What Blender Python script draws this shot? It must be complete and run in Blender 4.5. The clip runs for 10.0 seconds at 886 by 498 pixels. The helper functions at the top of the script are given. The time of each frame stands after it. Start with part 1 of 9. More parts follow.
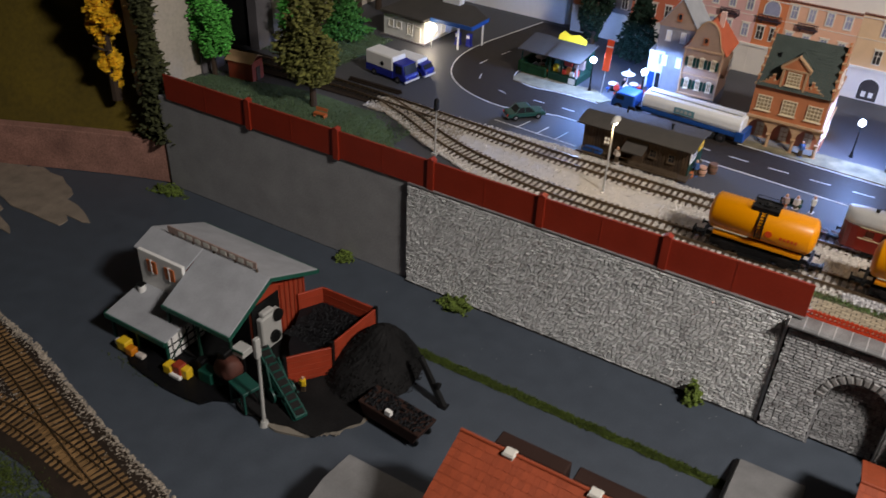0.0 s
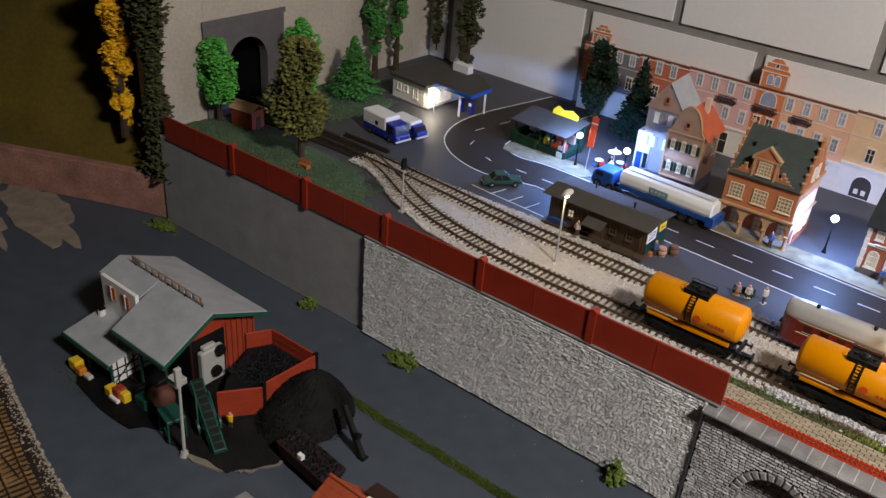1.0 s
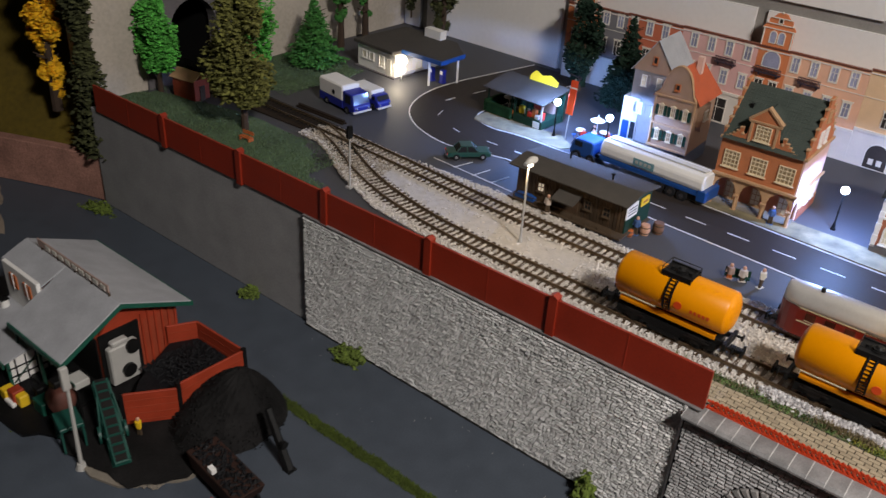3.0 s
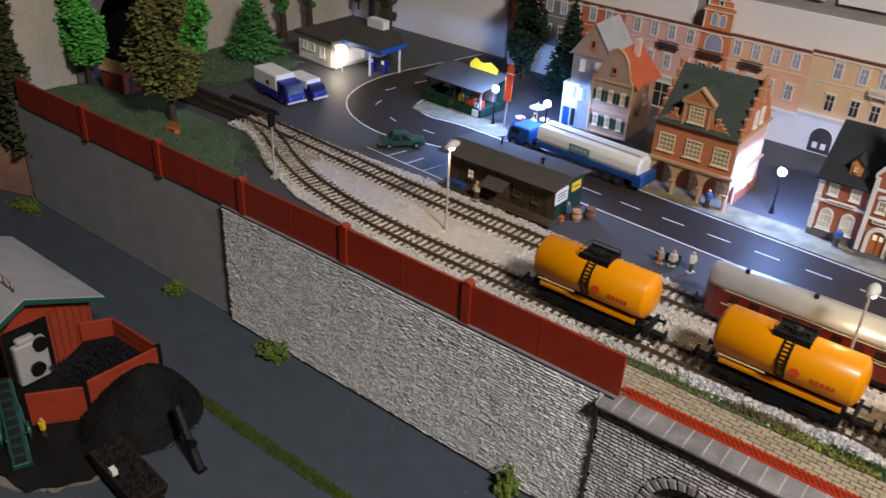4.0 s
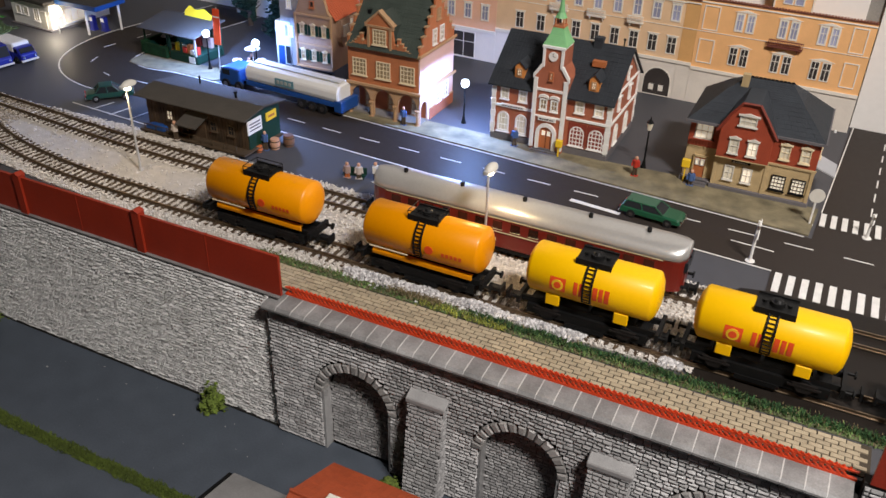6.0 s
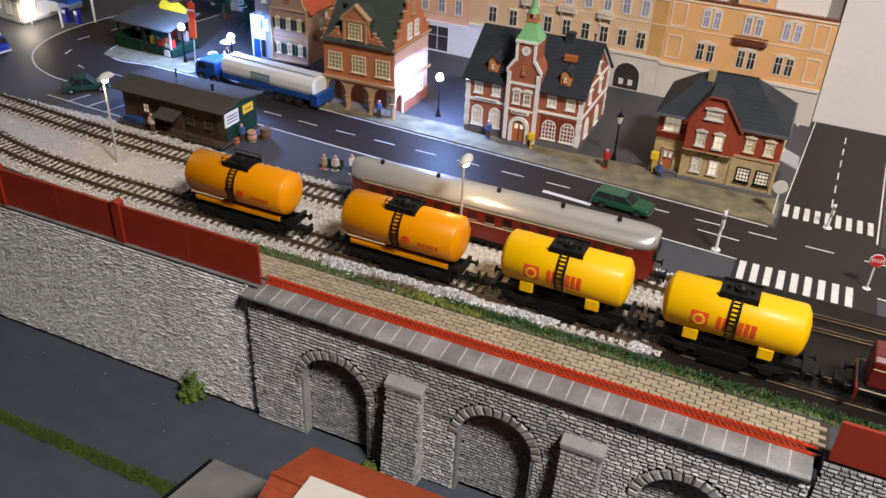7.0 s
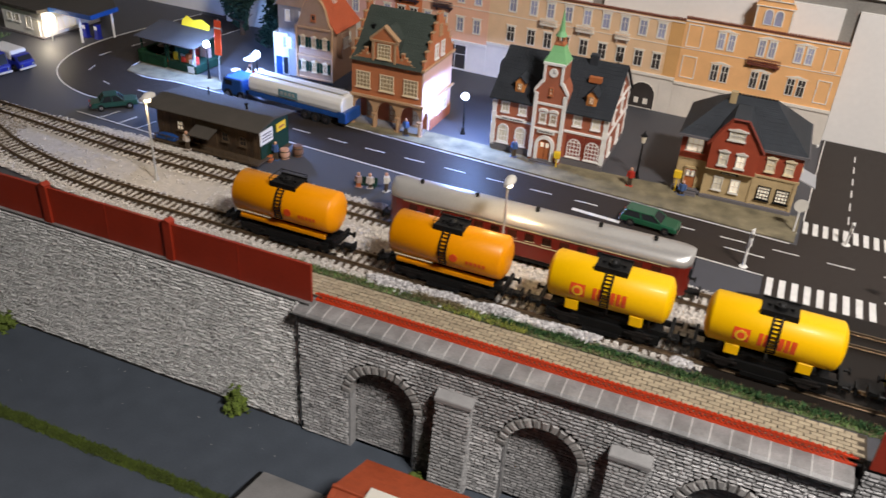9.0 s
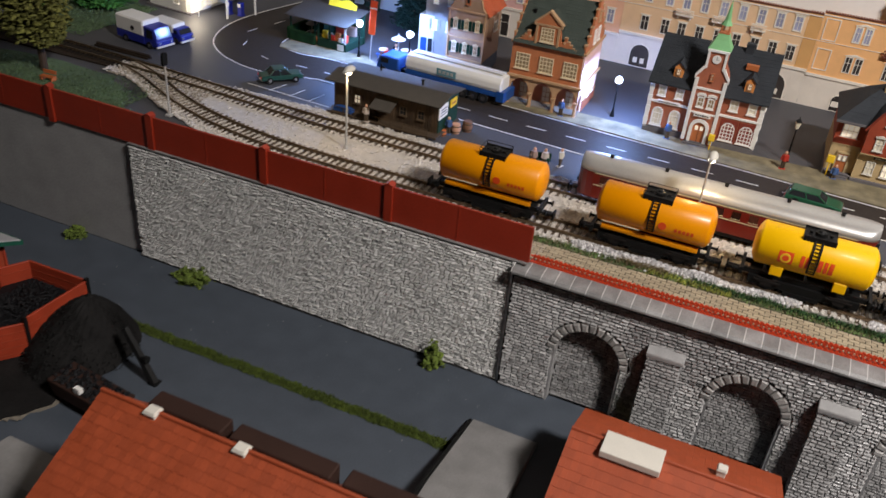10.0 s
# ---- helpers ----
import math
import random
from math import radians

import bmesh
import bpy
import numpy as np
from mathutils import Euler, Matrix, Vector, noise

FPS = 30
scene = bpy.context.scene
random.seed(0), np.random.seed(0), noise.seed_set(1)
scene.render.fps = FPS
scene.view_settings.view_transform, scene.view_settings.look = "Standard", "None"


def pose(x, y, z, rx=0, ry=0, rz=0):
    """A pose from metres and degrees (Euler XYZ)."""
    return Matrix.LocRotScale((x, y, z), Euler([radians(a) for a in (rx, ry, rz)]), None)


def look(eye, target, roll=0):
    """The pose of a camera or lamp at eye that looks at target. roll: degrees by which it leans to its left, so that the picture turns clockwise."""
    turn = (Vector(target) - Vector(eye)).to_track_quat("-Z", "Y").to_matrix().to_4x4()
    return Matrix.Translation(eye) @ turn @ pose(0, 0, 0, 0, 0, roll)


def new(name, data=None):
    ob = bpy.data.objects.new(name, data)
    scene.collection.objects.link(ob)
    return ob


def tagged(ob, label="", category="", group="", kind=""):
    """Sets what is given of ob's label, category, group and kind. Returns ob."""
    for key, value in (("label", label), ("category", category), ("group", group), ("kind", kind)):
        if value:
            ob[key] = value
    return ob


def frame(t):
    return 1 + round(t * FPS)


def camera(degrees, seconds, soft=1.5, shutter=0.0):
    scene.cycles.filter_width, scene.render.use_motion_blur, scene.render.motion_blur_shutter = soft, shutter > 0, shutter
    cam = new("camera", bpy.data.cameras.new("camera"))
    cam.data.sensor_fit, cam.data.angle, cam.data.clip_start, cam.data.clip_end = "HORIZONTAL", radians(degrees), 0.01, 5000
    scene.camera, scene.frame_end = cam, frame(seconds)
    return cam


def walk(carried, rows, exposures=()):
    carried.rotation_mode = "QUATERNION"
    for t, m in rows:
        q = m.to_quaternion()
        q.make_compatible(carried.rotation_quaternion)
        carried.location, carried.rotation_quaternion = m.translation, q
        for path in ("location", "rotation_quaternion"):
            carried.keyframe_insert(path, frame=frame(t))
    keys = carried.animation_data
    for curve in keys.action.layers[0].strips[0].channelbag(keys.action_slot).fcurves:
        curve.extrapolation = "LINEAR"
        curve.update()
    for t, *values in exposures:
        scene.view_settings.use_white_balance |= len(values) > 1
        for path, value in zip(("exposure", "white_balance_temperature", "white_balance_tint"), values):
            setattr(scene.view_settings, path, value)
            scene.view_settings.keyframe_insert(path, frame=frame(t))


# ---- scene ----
cam = camera(55.8, 10.0, soft=1.5, shutter=0.3)
PATH = [
    (0.0, 0.0162, -0.6244, 0.4210, 56.095, -2.081, 31.636),
    (0.5, 0.0656, -0.5917, 0.4351, 58.099, -2.968, 32.487),
    (0.7, 0.0951, -0.5797, 0.4356, 59.575, -3.195, 36.210),
    (1.0, 0.1286, -0.5682, 0.4283, 60.296, -4.094, 38.785),
    (1.5, 0.1156, -0.5472, 0.4156, 60.556, -4.097, 38.763),
    (2.0, 0.1204, -0.5296, 0.3924, 60.669, -3.815, 38.536),
    (2.2, 0.1211, -0.5299, 0.3748, 60.537, -3.541, 38.746),
    (3.3, 0.1259, -0.4264, 0.3609, 59.601, -3.139, 39.650),
    (3.5, 0.1297, -0.4172, 0.3514, 60.238, -3.602, 39.174),
    (4.0, 0.1575, -0.4078, 0.3458, 60.019, -2.708, 38.389),
    (4.5, 0.1965, -0.3914, 0.3408, 59.635, -0.745, 35.198),
    (5.0, 0.2443, -0.3721, 0.3366, 59.016, -0.798, 32.075),
    (5.5, 0.2931, -0.3614, 0.3345, 58.287, -1.790, 27.649),
    (5.7, 0.2995, -0.3671, 0.3327, 58.288, -1.613, 26.975),
    (6.8, 0.2993, -0.3920, 0.3397, 57.956, -2.083, 24.721),
    (7.0, 0.3029, -0.3923, 0.3380, 57.975, -2.311, 24.529),
    (7.5, 0.3108, -0.3914, 0.3399, 58.015, -2.715, 23.970),
    (8.0, 0.3143, -0.3905, 0.3415, 58.108, -2.959, 23.545),
    (8.5, 0.2984, -0.4012, 0.3456, 58.205, -3.067, 23.234),
    (9.0, 0.2633, -0.4245, 0.3541, 58.465, -3.136, 23.255),
    (9.3, 0.2120, -0.4504, 0.3418, 58.464, -4.132, 23.391),
    (9.5, 0.1730, -0.4693, 0.3491, 58.256, -4.413, 23.772),
    (10.0, 0.1369, -0.5369, 0.3507, 57.869, -4.594, 24.227),
]
walk(cam, [(t, pose(x, y, z, rx, ry, rz)) for t, x, y, z, rx, ry, rz in PATH])

# ---- light ----
world = bpy.data.worlds.new("world")
scene.world = world
world.use_nodes = True
world.node_tree.nodes["Background"].inputs[0].default_value = (1.0, 0.92, 0.85, 1)
world.node_tree.nodes["Background"].inputs[1].default_value = 0.0005


def area_lamp(name, eye, target, power, sx, sy, colour):
    lamp = bpy.data.lights.new(name, "AREA")
    lamp.shape, lamp.size, lamp.size_y, lamp.energy, lamp.color = "RECTANGLE", sx, sy, power, colour
    ob = new(name, lamp)
    ob.matrix_world = look(eye, target)
    return ob


def glow(name, x, y, z, power, colour, radius):
    lamp = bpy.data.lights.new(name, "SPOT")
    lamp.spot_size, lamp.spot_blend = math.radians(178), 0.12
    lamp.energy, lamp.color, lamp.shadow_soft_size = power, colour, radius
    ob = new(name, lamp)
    ob.location = (x, y, z)
    return ob


# the ceiling lamp of the hobby room, in front of the layout and to the east
area_lamp("ceiling_lamp_light", (0.86, -0.44, 1.10), (0.70, -0.02, 0.0), 26.5, 0.26, 0.12, (1.0, 0.94, 0.905))
LED, WARM = (0.24, 0.42, 1.0), (1.0, 0.72, 0.38)
glow("street_light", -0.006, 0.318, 0.058, 1.1, LED, 0.004)
glow("street_light", -0.335, 0.326, 0.060, 1.05, LED, 0.004)
glow("street_light", -0.269, 0.326, 0.056, 0.8, LED, 0.004)
glow("platform_light", -0.2194, 0.0925, 0.0735, 0.05, WARM, 0.003)
glow("platform_light", 0.1066, 0.1070, 0.0745, 0.10, WARM, 0.003)
glow("station_light", -0.578, 0.334, 0.024, 0.12, (1.0, 0.86, 0.66), 0.005)

# ---- materials ----


def material(name, colour, rough=0.6, metal=0.0, grain=800.0, vary=0.25, bump=0.15, island=0.0, piece=0.0, emit=0.0, coat=0.0, stain=0.0, gloss=0.5):
    """A procedural surface: fine grain, broader stains, and variation from piece to piece."""
    m = bpy.data.materials.new(name)
    m.use_nodes = True
    n, l = m.node_tree.nodes, m.node_tree.links
    b = n["Principled BSDF"]
    b.inputs["Roughness"].default_value, b.inputs["Metallic"].default_value = rough, metal
    b.inputs["Specular IOR Level"].default_value = gloss if max(colour) > 0.045 else min(gloss, 0.16)
    b.inputs["Coat Weight"].default_value = coat
    b.inputs["Coat Roughness"].default_value = 0.15
    geo, info = n.new("ShaderNodeNewGeometry"), n.new("ShaderNodeObjectInfo")
    tex = n.new("ShaderNodeTexCoord")
    fine, broad = n.new("ShaderNodeTexNoise"), n.new("ShaderNodeTexNoise")
    fine.inputs["Scale"].default_value, broad.inputs["Scale"].default_value = grain, grain / 14
    fine.inputs["Detail"].default_value, broad.inputs["Detail"].default_value = 4, 5
    l.new(tex.outputs["Object"], fine.inputs["Vector"])
    l.new(geo.outputs["Position"], broad.inputs["Vector"])

    def maths(op, a, c):
        k = n.new("ShaderNodeMath")
        k.operation = op
        for i, v in enumerate((a, c)):
            if isinstance(v, (int, float)):
                k.inputs[i].default_value = v
            else:
                l.new(v, k.inputs[i])
        return k.outputs[0]

    def swing(value, amount):
        return maths("ADD", 1.0, maths("MULTIPLY", maths("SUBTRACT", value, 0.5), amount))

    gain = maths("MULTIPLY", swing(fine.outputs["Fac"], vary * 1.6), swing(broad.outputs["Fac"], vary * 1.8 + stain))
    if island:
        gain = maths("MULTIPLY", gain, swing(geo.outputs["Random Per Island"], island))
    if piece:
        gain = maths("MULTIPLY", gain, swing(info.outputs["Random"], piece))
    mix = n.new("ShaderNodeVectorMath")
    mix.operation = "SCALE"
    mix.inputs[0].default_value = colour
    l.new(gain, mix.inputs["Scale"])
    l.new(mix.outputs[0], b.inputs["Base Color"])
    if bump:
        bp = n.new("ShaderNodeBump")
        bp.inputs["Strength"].default_value, bp.inputs["Distance"].default_value = bump, 0.0006
        l.new(fine.outputs["Fac"], bp.inputs["Height"])
        l.new(bp.outputs[0], b.inputs["Normal"])
    rr = maths("ADD", rough - 0.1, maths("MULTIPLY", broad.outputs["Fac"], 0.2))
    l.new(rr, b.inputs["Roughness"])
    if emit:
        b.inputs["Emission Color"].default_value = (*colour, 1)
        b.inputs["Emission Strength"].default_value = emit
    return m


M = {}
for key, args in {
    "street": ((0.062, 0.062, 0.070), 0.62, 0, 1500, 0.25, 0.25),
    "road": ((0.034, 0.027, 0.023), 0.55, 0, 2200, 0.22, 0.2),
    "crossing": ((0.014, 0.011, 0.009), 0.5, 0, 1500, 0.25, 0.15),
    "line": ((0.72, 0.70, 0.66), 0.6, 0, 1800, 0.25, 0.1),
    "yard": ((0.062, 0.074, 0.092), 0.5, 0, 700, 0.28, 0.15),
    "dark_earth": ((0.080, 0.060, 0.042), 0.8, 0, 1200, 0.4, 0.4),
    "earth": ((0.25, 0.20, 0.15), 0.9, 0, 900, 0.5, 0.6),
    "plaster": ((0.46, 0.405, 0.335), 0.9, 0, 220, 0.25, 0.5),
    "portal": ((0.12, 0.11, 0.115), 0.8, 0, 700, 0.3, 0.3),
    "block": ((0.82, 0.79, 0.75), 0.75, 0, 160, 0.07, 0.12),
    "mortar": ((0.26, 0.245, 0.22), 0.9, 0, 500, 0.3, 0.5),
    # near black so that the unseen room bounces little light
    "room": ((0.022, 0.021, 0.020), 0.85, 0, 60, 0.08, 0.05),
    "hill": ((0.105, 0.072, 0.004), 0.95, 0, 160, 0.5, 0.6),
    "hill_brick": ((0.34, 0.17, 0.125), 0.85, 0, 420, 0.75, 0.5),
    "smooth_wall": ((0.315, 0.31, 0.305), 0.7, 0, 500, 0.3, 0.3),
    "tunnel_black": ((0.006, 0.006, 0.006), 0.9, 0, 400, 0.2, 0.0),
}.items():
    M[key] = material(key, *args)
for key, colour, rough, kw in (
    ("stone", (0.73, 0.72, 0.70), 0.30, dict(grain=1400, vary=0.3, bump=0.3, island=0.4, piece=0.4, gloss=0.9)),
    ("stone_dark", (0.34, 0.335, 0.33), 0.30, dict(grain=1400, vary=0.4, bump=0.4, island=0.6, piece=0.6, gloss=0.9)),
    ("pavement", (0.19, 0.16, 0.095), 0.8, dict(grain=900, vary=0.45, bump=0.4, stain=1.2)),
    ("coping", (0.22, 0.215, 0.21), 0.42, dict(grain=900, vary=0.45, bump=0.5, piece=0.35, stain=0.5)),
    ("coping_joint", (0.50, 0.49, 0.47), 0.6, dict(grain=900)),
    ("turf_green", (0.095, 0.150, 0.070), 0.9, dict(grain=900, vary=0.5, bump=0.8, island=0.6)),
    ("turf_base", (0.070, 0.110, 0.058), 0.95, dict(grain=300, vary=0.5, bump=0.8, stain=0.4)),
    ("balcony_red", (0.16, 0.045, 0.03), 0.6, dict(grain=900, vary=0.2)),
    ("arch_stone", (0.31, 0.30, 0.285), 0.4, dict(grain=1200, vary=0.35, bump=0.5, piece=0.5)),
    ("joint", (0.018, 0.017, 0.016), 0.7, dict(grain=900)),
    ("cap", (0.30, 0.295, 0.29), 0.4, dict(grain=1100, vary=0.3, bump=0.4, piece=0.3)),
    ("tan_brick", (0.40, 0.33, 0.225), 0.6, dict(grain=1500, vary=0.3, bump=0.3, piece=0.25, island=0.25)),
    ("tan_joint", (0.05, 0.037, 0.023), 0.8, dict(grain=1500)),
    ("fence", (0.28, 0.024, 0.007), 0.5, dict(grain=600, vary=0.25, bump=0.15)),
    ("lattice", (0.62, 0.050, 0.008), 0.4, dict(grain=900, vary=0.15)),
    ("sleeper", (0.075, 0.050, 0.030), 0.6, dict(grain=2500, vary=0.4, piece=0.4)),
    ("rail", (0.25, 0.185, 0.12), 0.35, dict(metal=0.9, grain=900, vary=0.35)),
    ("ballast", (0.60, 0.56, 0.51), 0.85, dict(grain=3000, vary=0.2, bump=0.3, island=0.4)),
    ("ballast_white", (0.47, 0.455, 0.45), 0.8, dict(grain=3000, vary=0.3, bump=0.3, island=1.0)),
    ("ballast_bed", (0.50, 0.46, 0.41), 0.9, dict(grain=1800, vary=0.25, bump=0.8)),
    ("bed_dark", (0.028, 0.019, 0.013), 0.8, dict(grain=1400, vary=0.5, bump=0.6)),
    ("grass", (0.115, 0.185, 0.055), 0.9, dict(grain=700, vary=0.6, bump=0.8, island=1.1, stain=1.4)),
    ("grass_base", (0.12, 0.13, 0.065), 0.95, dict(grain=700, vary=0.5, bump=0.8)),
    ("moss", (0.065, 0.092, 0.010), 0.95, dict(grain=900, vary=0.5, bump=0.8, island=0.7)),
    ("yellow_grass", (0.32, 0.34, 0.06), 0.9, dict(grain=900, vary=0.4, island=0.7)),
    ("bush_dark", (0.030, 0.085, 0.025), 0.9, dict(grain=900, vary=0.4, island=0.9)),
    ("dry_grass", (0.20, 0.155, 0.08), 0.9, dict(grain=900, vary=0.5, island=0.6)),
    ("bush", (0.095, 0.135, 0.018), 0.9, dict(grain=900, vary=0.3, island=0.7)),
    ("leaf_bright", (0.085, 0.38, 0.050), 0.8, dict(grain=700, vary=0.3, island=0.7)),
    ("leaf_mid", (0.05, 0.20, 0.035), 0.8, dict(grain=700, vary=0.3, island=0.7)),
    ("leaf_olive", (0.13, 0.130, 0.026), 0.85, dict(grain=700, vary=0.3, island=0.8)),
    ("leaf_dark", (0.014, 0.03, 0.018), 0.85, dict(grain=700, vary=0.3, island=0.8)),
    ("leaf_hedge", (0.05, 0.055, 0.016), 0.9, dict(grain=700, vary=0.3, island=0.8)),
    ("leaf_yellow", (0.85, 0.48, 0.01), 0.8, dict(grain=700, vary=0.3, island=0.5)),
    ("bark", (0.05, 0.03, 0.018), 0.9, dict(grain=1200, vary=0.5, bump=0.6)),
    ("yellow", (0.86, 0.48, 0.0), 0.45, dict(grain=400, vary=0.05, bump=0.02, coat=0.05, gloss=0.25)),
    ("orange", (0.75, 0.27, 0.0), 0.36, dict(grain=400, vary=0.06, bump=0.02, coat=0.1, gloss=0.3)),
    ("orange_dim", (0.62, 0.21, 0.01), 0.4, dict(grain=400, vary=0.1)),
    ("logo_red", (0.70, 0.07, 0.01), 0.5, dict(grain=600, vary=0.1, bump=0)),
    ("sleeper_tan", (0.22, 0.125, 0.05), 0.5, dict(grain=2500, vary=0.4, piece=0.7)),
    ("ballast_yard", (0.33, 0.28, 0.22), 0.9, dict(grain=3000, vary=0.3, bump=0.3, island=0.7)),
    ("dormer_brown", (0.032, 0.016, 0.012), 0.7, dict(grain=900, vary=0.3)),
    ("board_pale", (0.36, 0.25, 0.21), 0.7, dict(grain=900, vary=0.3)),
    ("hedge_green", (0.010, 0.040, 0.016), 0.9, dict(grain=1400, vary=0.6, bump=1.0, stain=0.6)),
    ("shed_wood", (0.050, 0.029, 0.013), 0.75, dict(grain=900, vary=0.6, bump=0.4, stain=0.8, piece=0.5)),
    ("dormer_orange", (0.62, 0.235, 0.055), 0.7, dict(grain=1500, vary=0.2, bump=0.2)),
    ("slate_blue", (0.075, 0.095, 0.140), 0.6, dict(grain=900, vary=0.3, bump=0.2)),
    ("grey_wall", (0.27, 0.245, 0.235), 0.75, dict(grain=1200, vary=0.2, bump=0.3, stain=0.3)),
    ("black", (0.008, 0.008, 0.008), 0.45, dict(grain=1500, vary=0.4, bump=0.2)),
    ("soot", (0.013, 0.011, 0.010), 0.7, dict(grain=1500, vary=0.5, bump=0.4)),
    ("loco_red", (0.13, 0.010, 0.005), 0.38, dict(grain=500, vary=0.12, bump=0.04, coat=0.2)),
    ("car_red", (0.155, 0.012, 0.006), 0.35, dict(grain=500, vary=0.1, bump=0.04, coat=0.3)),
    ("silver", (0.50, 0.49, 0.47), 0.33, dict(metal=0.55, grain=500, vary=0.1, bump=0.06)),
    ("cream_line", (0.62, 0.52, 0.33), 0.5, dict(grain=900, vary=0.1)),
    ("slate", (0.032, 0.036, 0.042), 0.6, dict(grain=1200, vary=0.4, bump=0.4, piece=0.3)),
    ("slate_green", (0.040, 0.052, 0.042), 0.6, dict(grain=1200, vary=0.4, bump=0.4, piece=0.3)),
    ("roof_red", (0.42, 0.085, 0.03), 0.6, dict(grain=1200, vary=0.3, bump=0.4, piece=0.3)),
    ("roof_orange", (0.31, 0.056, 0.017), 0.6, dict(grain=900, vary=0.2, bump=0.3, island=0.2)),
    ("roof_dim", (0.19, 0.185, 0.18), 0.75, dict(grain=700, vary=0.22, bump=0.2, stain=0.35)),
    ("roof_grey", (0.37, 0.375, 0.39), 0.7, dict(grain=700, vary=0.18, bump=0.2, stain=0.25)),
    ("roof_felt", (0.055, 0.048, 0.040), 0.85, dict(grain=1300, vary=0.4, bump=0.5)),
    ("brick_red", (0.37, 0.115, 0.058), 0.7, dict(grain=1700, vary=0.3, bump=0.4)),
    ("brick_dark", (0.30, 0.048, 0.018), 0.65, dict(grain=1700, vary=0.3, bump=0.4)),
    ("brick_ochre", (0.45, 0.33, 0.17), 0.7, dict(grain=1700, vary=0.3, bump=0.4)),
    ("sand_orange", (0.47, 0.16, 0.06), 0.7, dict(grain=1700, vary=0.25, bump=0.4)),
    ("sand_tan", (0.45, 0.27, 0.14), 0.7, dict(grain=1700, vary=0.25, bump=0.4)),
    ("pink_wall", (0.70, 0.47, 0.39), 0.7, dict(grain=1500, vary=0.12, bump=0.3)),
    ("tan_wall", (0.34, 0.215, 0.135), 0.7, dict(grain=1500, vary=0.2, bump=0.3)),
    ("sign_teal", (0.12, 0.26, 0.30), 0.6, dict(grain=900, vary=0.1)),
    ("barge_red", (0.20, 0.030, 0.014), 0.6, dict(grain=900, vary=0.2)),
    ("curtain_tan", (0.34, 0.24, 0.13), 0.5, dict(grain=600, vary=0.35, bump=0, piece=0.4)),
    ("white", (0.80, 0.78, 0.74), 0.5, dict(grain=900, vary=0.08, bump=0.08)),
    ("white_dull", (0.62, 0.59, 0.52), 0.6, dict(grain=900, vary=0.12, bump=0.08)),
    ("cream", (0.70, 0.58, 0.38), 0.6, dict(grain=900, vary=0.1, bump=0.08)),
    ("copper_green", (0.20, 0.46, 0.20), 0.6, dict(grain=900, vary=0.2)),
    ("pane", (0.02, 0.022, 0.025), 0.12, dict(grain=300, vary=0.1, bump=0)),
    ("pane_brown", (0.050, 0.016, 0.010), 0.15, dict(grain=300, vary=0.5, bump=0, piece=1.2)),
    ("curtain", (0.72, 0.66, 0.52), 0.5, dict(grain=600, vary=0.35, bump=0, piece=0.3)),
    ("door_wood", (0.42, 0.13, 0.04), 0.55, dict(grain=900, vary=0.2)),
    ("wood_dark", (0.065, 0.042, 0.022), 0.75, dict(grain=1100, vary=0.5, bump=0.5, piece=0.4)),
    ("green_dark", (0.012, 0.040, 0.026), 0.5, dict(grain=900, vary=0.2)),
    ("green_deep", (0.008, 0.062, 0.046), 0.5, dict(grain=900, vary=0.3)),
    ("green_trim", (0.010, 0.085, 0.055), 0.5, dict(grain=900, vary=0.2)),
    ("green_car", (0.012, 0.085, 0.040), 0.3, dict(grain=900, vary=0.1, coat=0.4, bump=0.02)),
    ("teal_car", (0.006, 0.055, 0.042), 0.3, dict(grain=900, vary=0.1, coat=0.4, bump=0.02)),
    ("blue", (0.012, 0.065, 0.25), 0.4, dict(grain=900, vary=0.1, bump=0.03)),
    ("blue_deep", (0.012, 0.020, 0.24), 0.4, dict(grain=900, vary=0.1, bump=0.03)),
    ("chrome", (0.6, 0.6, 0.6), 0.25, dict(metal=1.0, grain=900, vary=0.05)),
    ("post_grey", (0.42, 0.41, 0.38), 0.5, dict(grain=900, vary=0.15)),
    ("bunker_red", (0.33, 0.038, 0.012), 0.6, dict(grain=900, vary=0.25, bump=0.3, stain=0.3)),
    ("coal", (0.007, 0.007, 0.008), 0.5, dict(grain=1500, vary=0.5, bump=0.8, island=0.8)),
    ("coal_dust", (0.0095, 0.0090, 0.0088), 0.85, dict(grain=500, vary=0.7, bump=0.6, stain=1.2)),
    ("concrete", (0.19, 0.165, 0.13), 0.9, dict(grain=1100, vary=0.4, bump=0.5)),
    ("figure_skin", (0.55, 0.30, 0.19), 0.6, dict(grain=900, vary=0.15)),
    ("figure_red", (0.45, 0.03, 0.015), 0.6, dict(grain=900, vary=0.15)),
    ("figure_blue", (0.06, 0.12, 0.28), 0.6, dict(grain=900, vary=0.15)),
    ("figure_pale", (0.55, 0.48, 0.42), 0.6, dict(grain=900, vary=0.3)),
    ("bench_orange", (0.50, 0.13, 0.03), 0.6, dict(grain=900, vary=0.2)),
    ("sign_yellow", (0.80, 0.52, 0.02), 0.5, dict(grain=900, vary=0.08, bump=0)),
    ("sign_red", (0.55, 0.02, 0.02), 0.5, dict(grain=900, vary=0.05, bump=0)),
    ("tyre", (0.015, 0.015, 0.016), 0.7, dict(grain=900, vary=0.2)),
    ("rust_dark", (0.085, 0.026, 0.016), 0.7, dict(grain=900, vary=0.4, stain=0.5)),
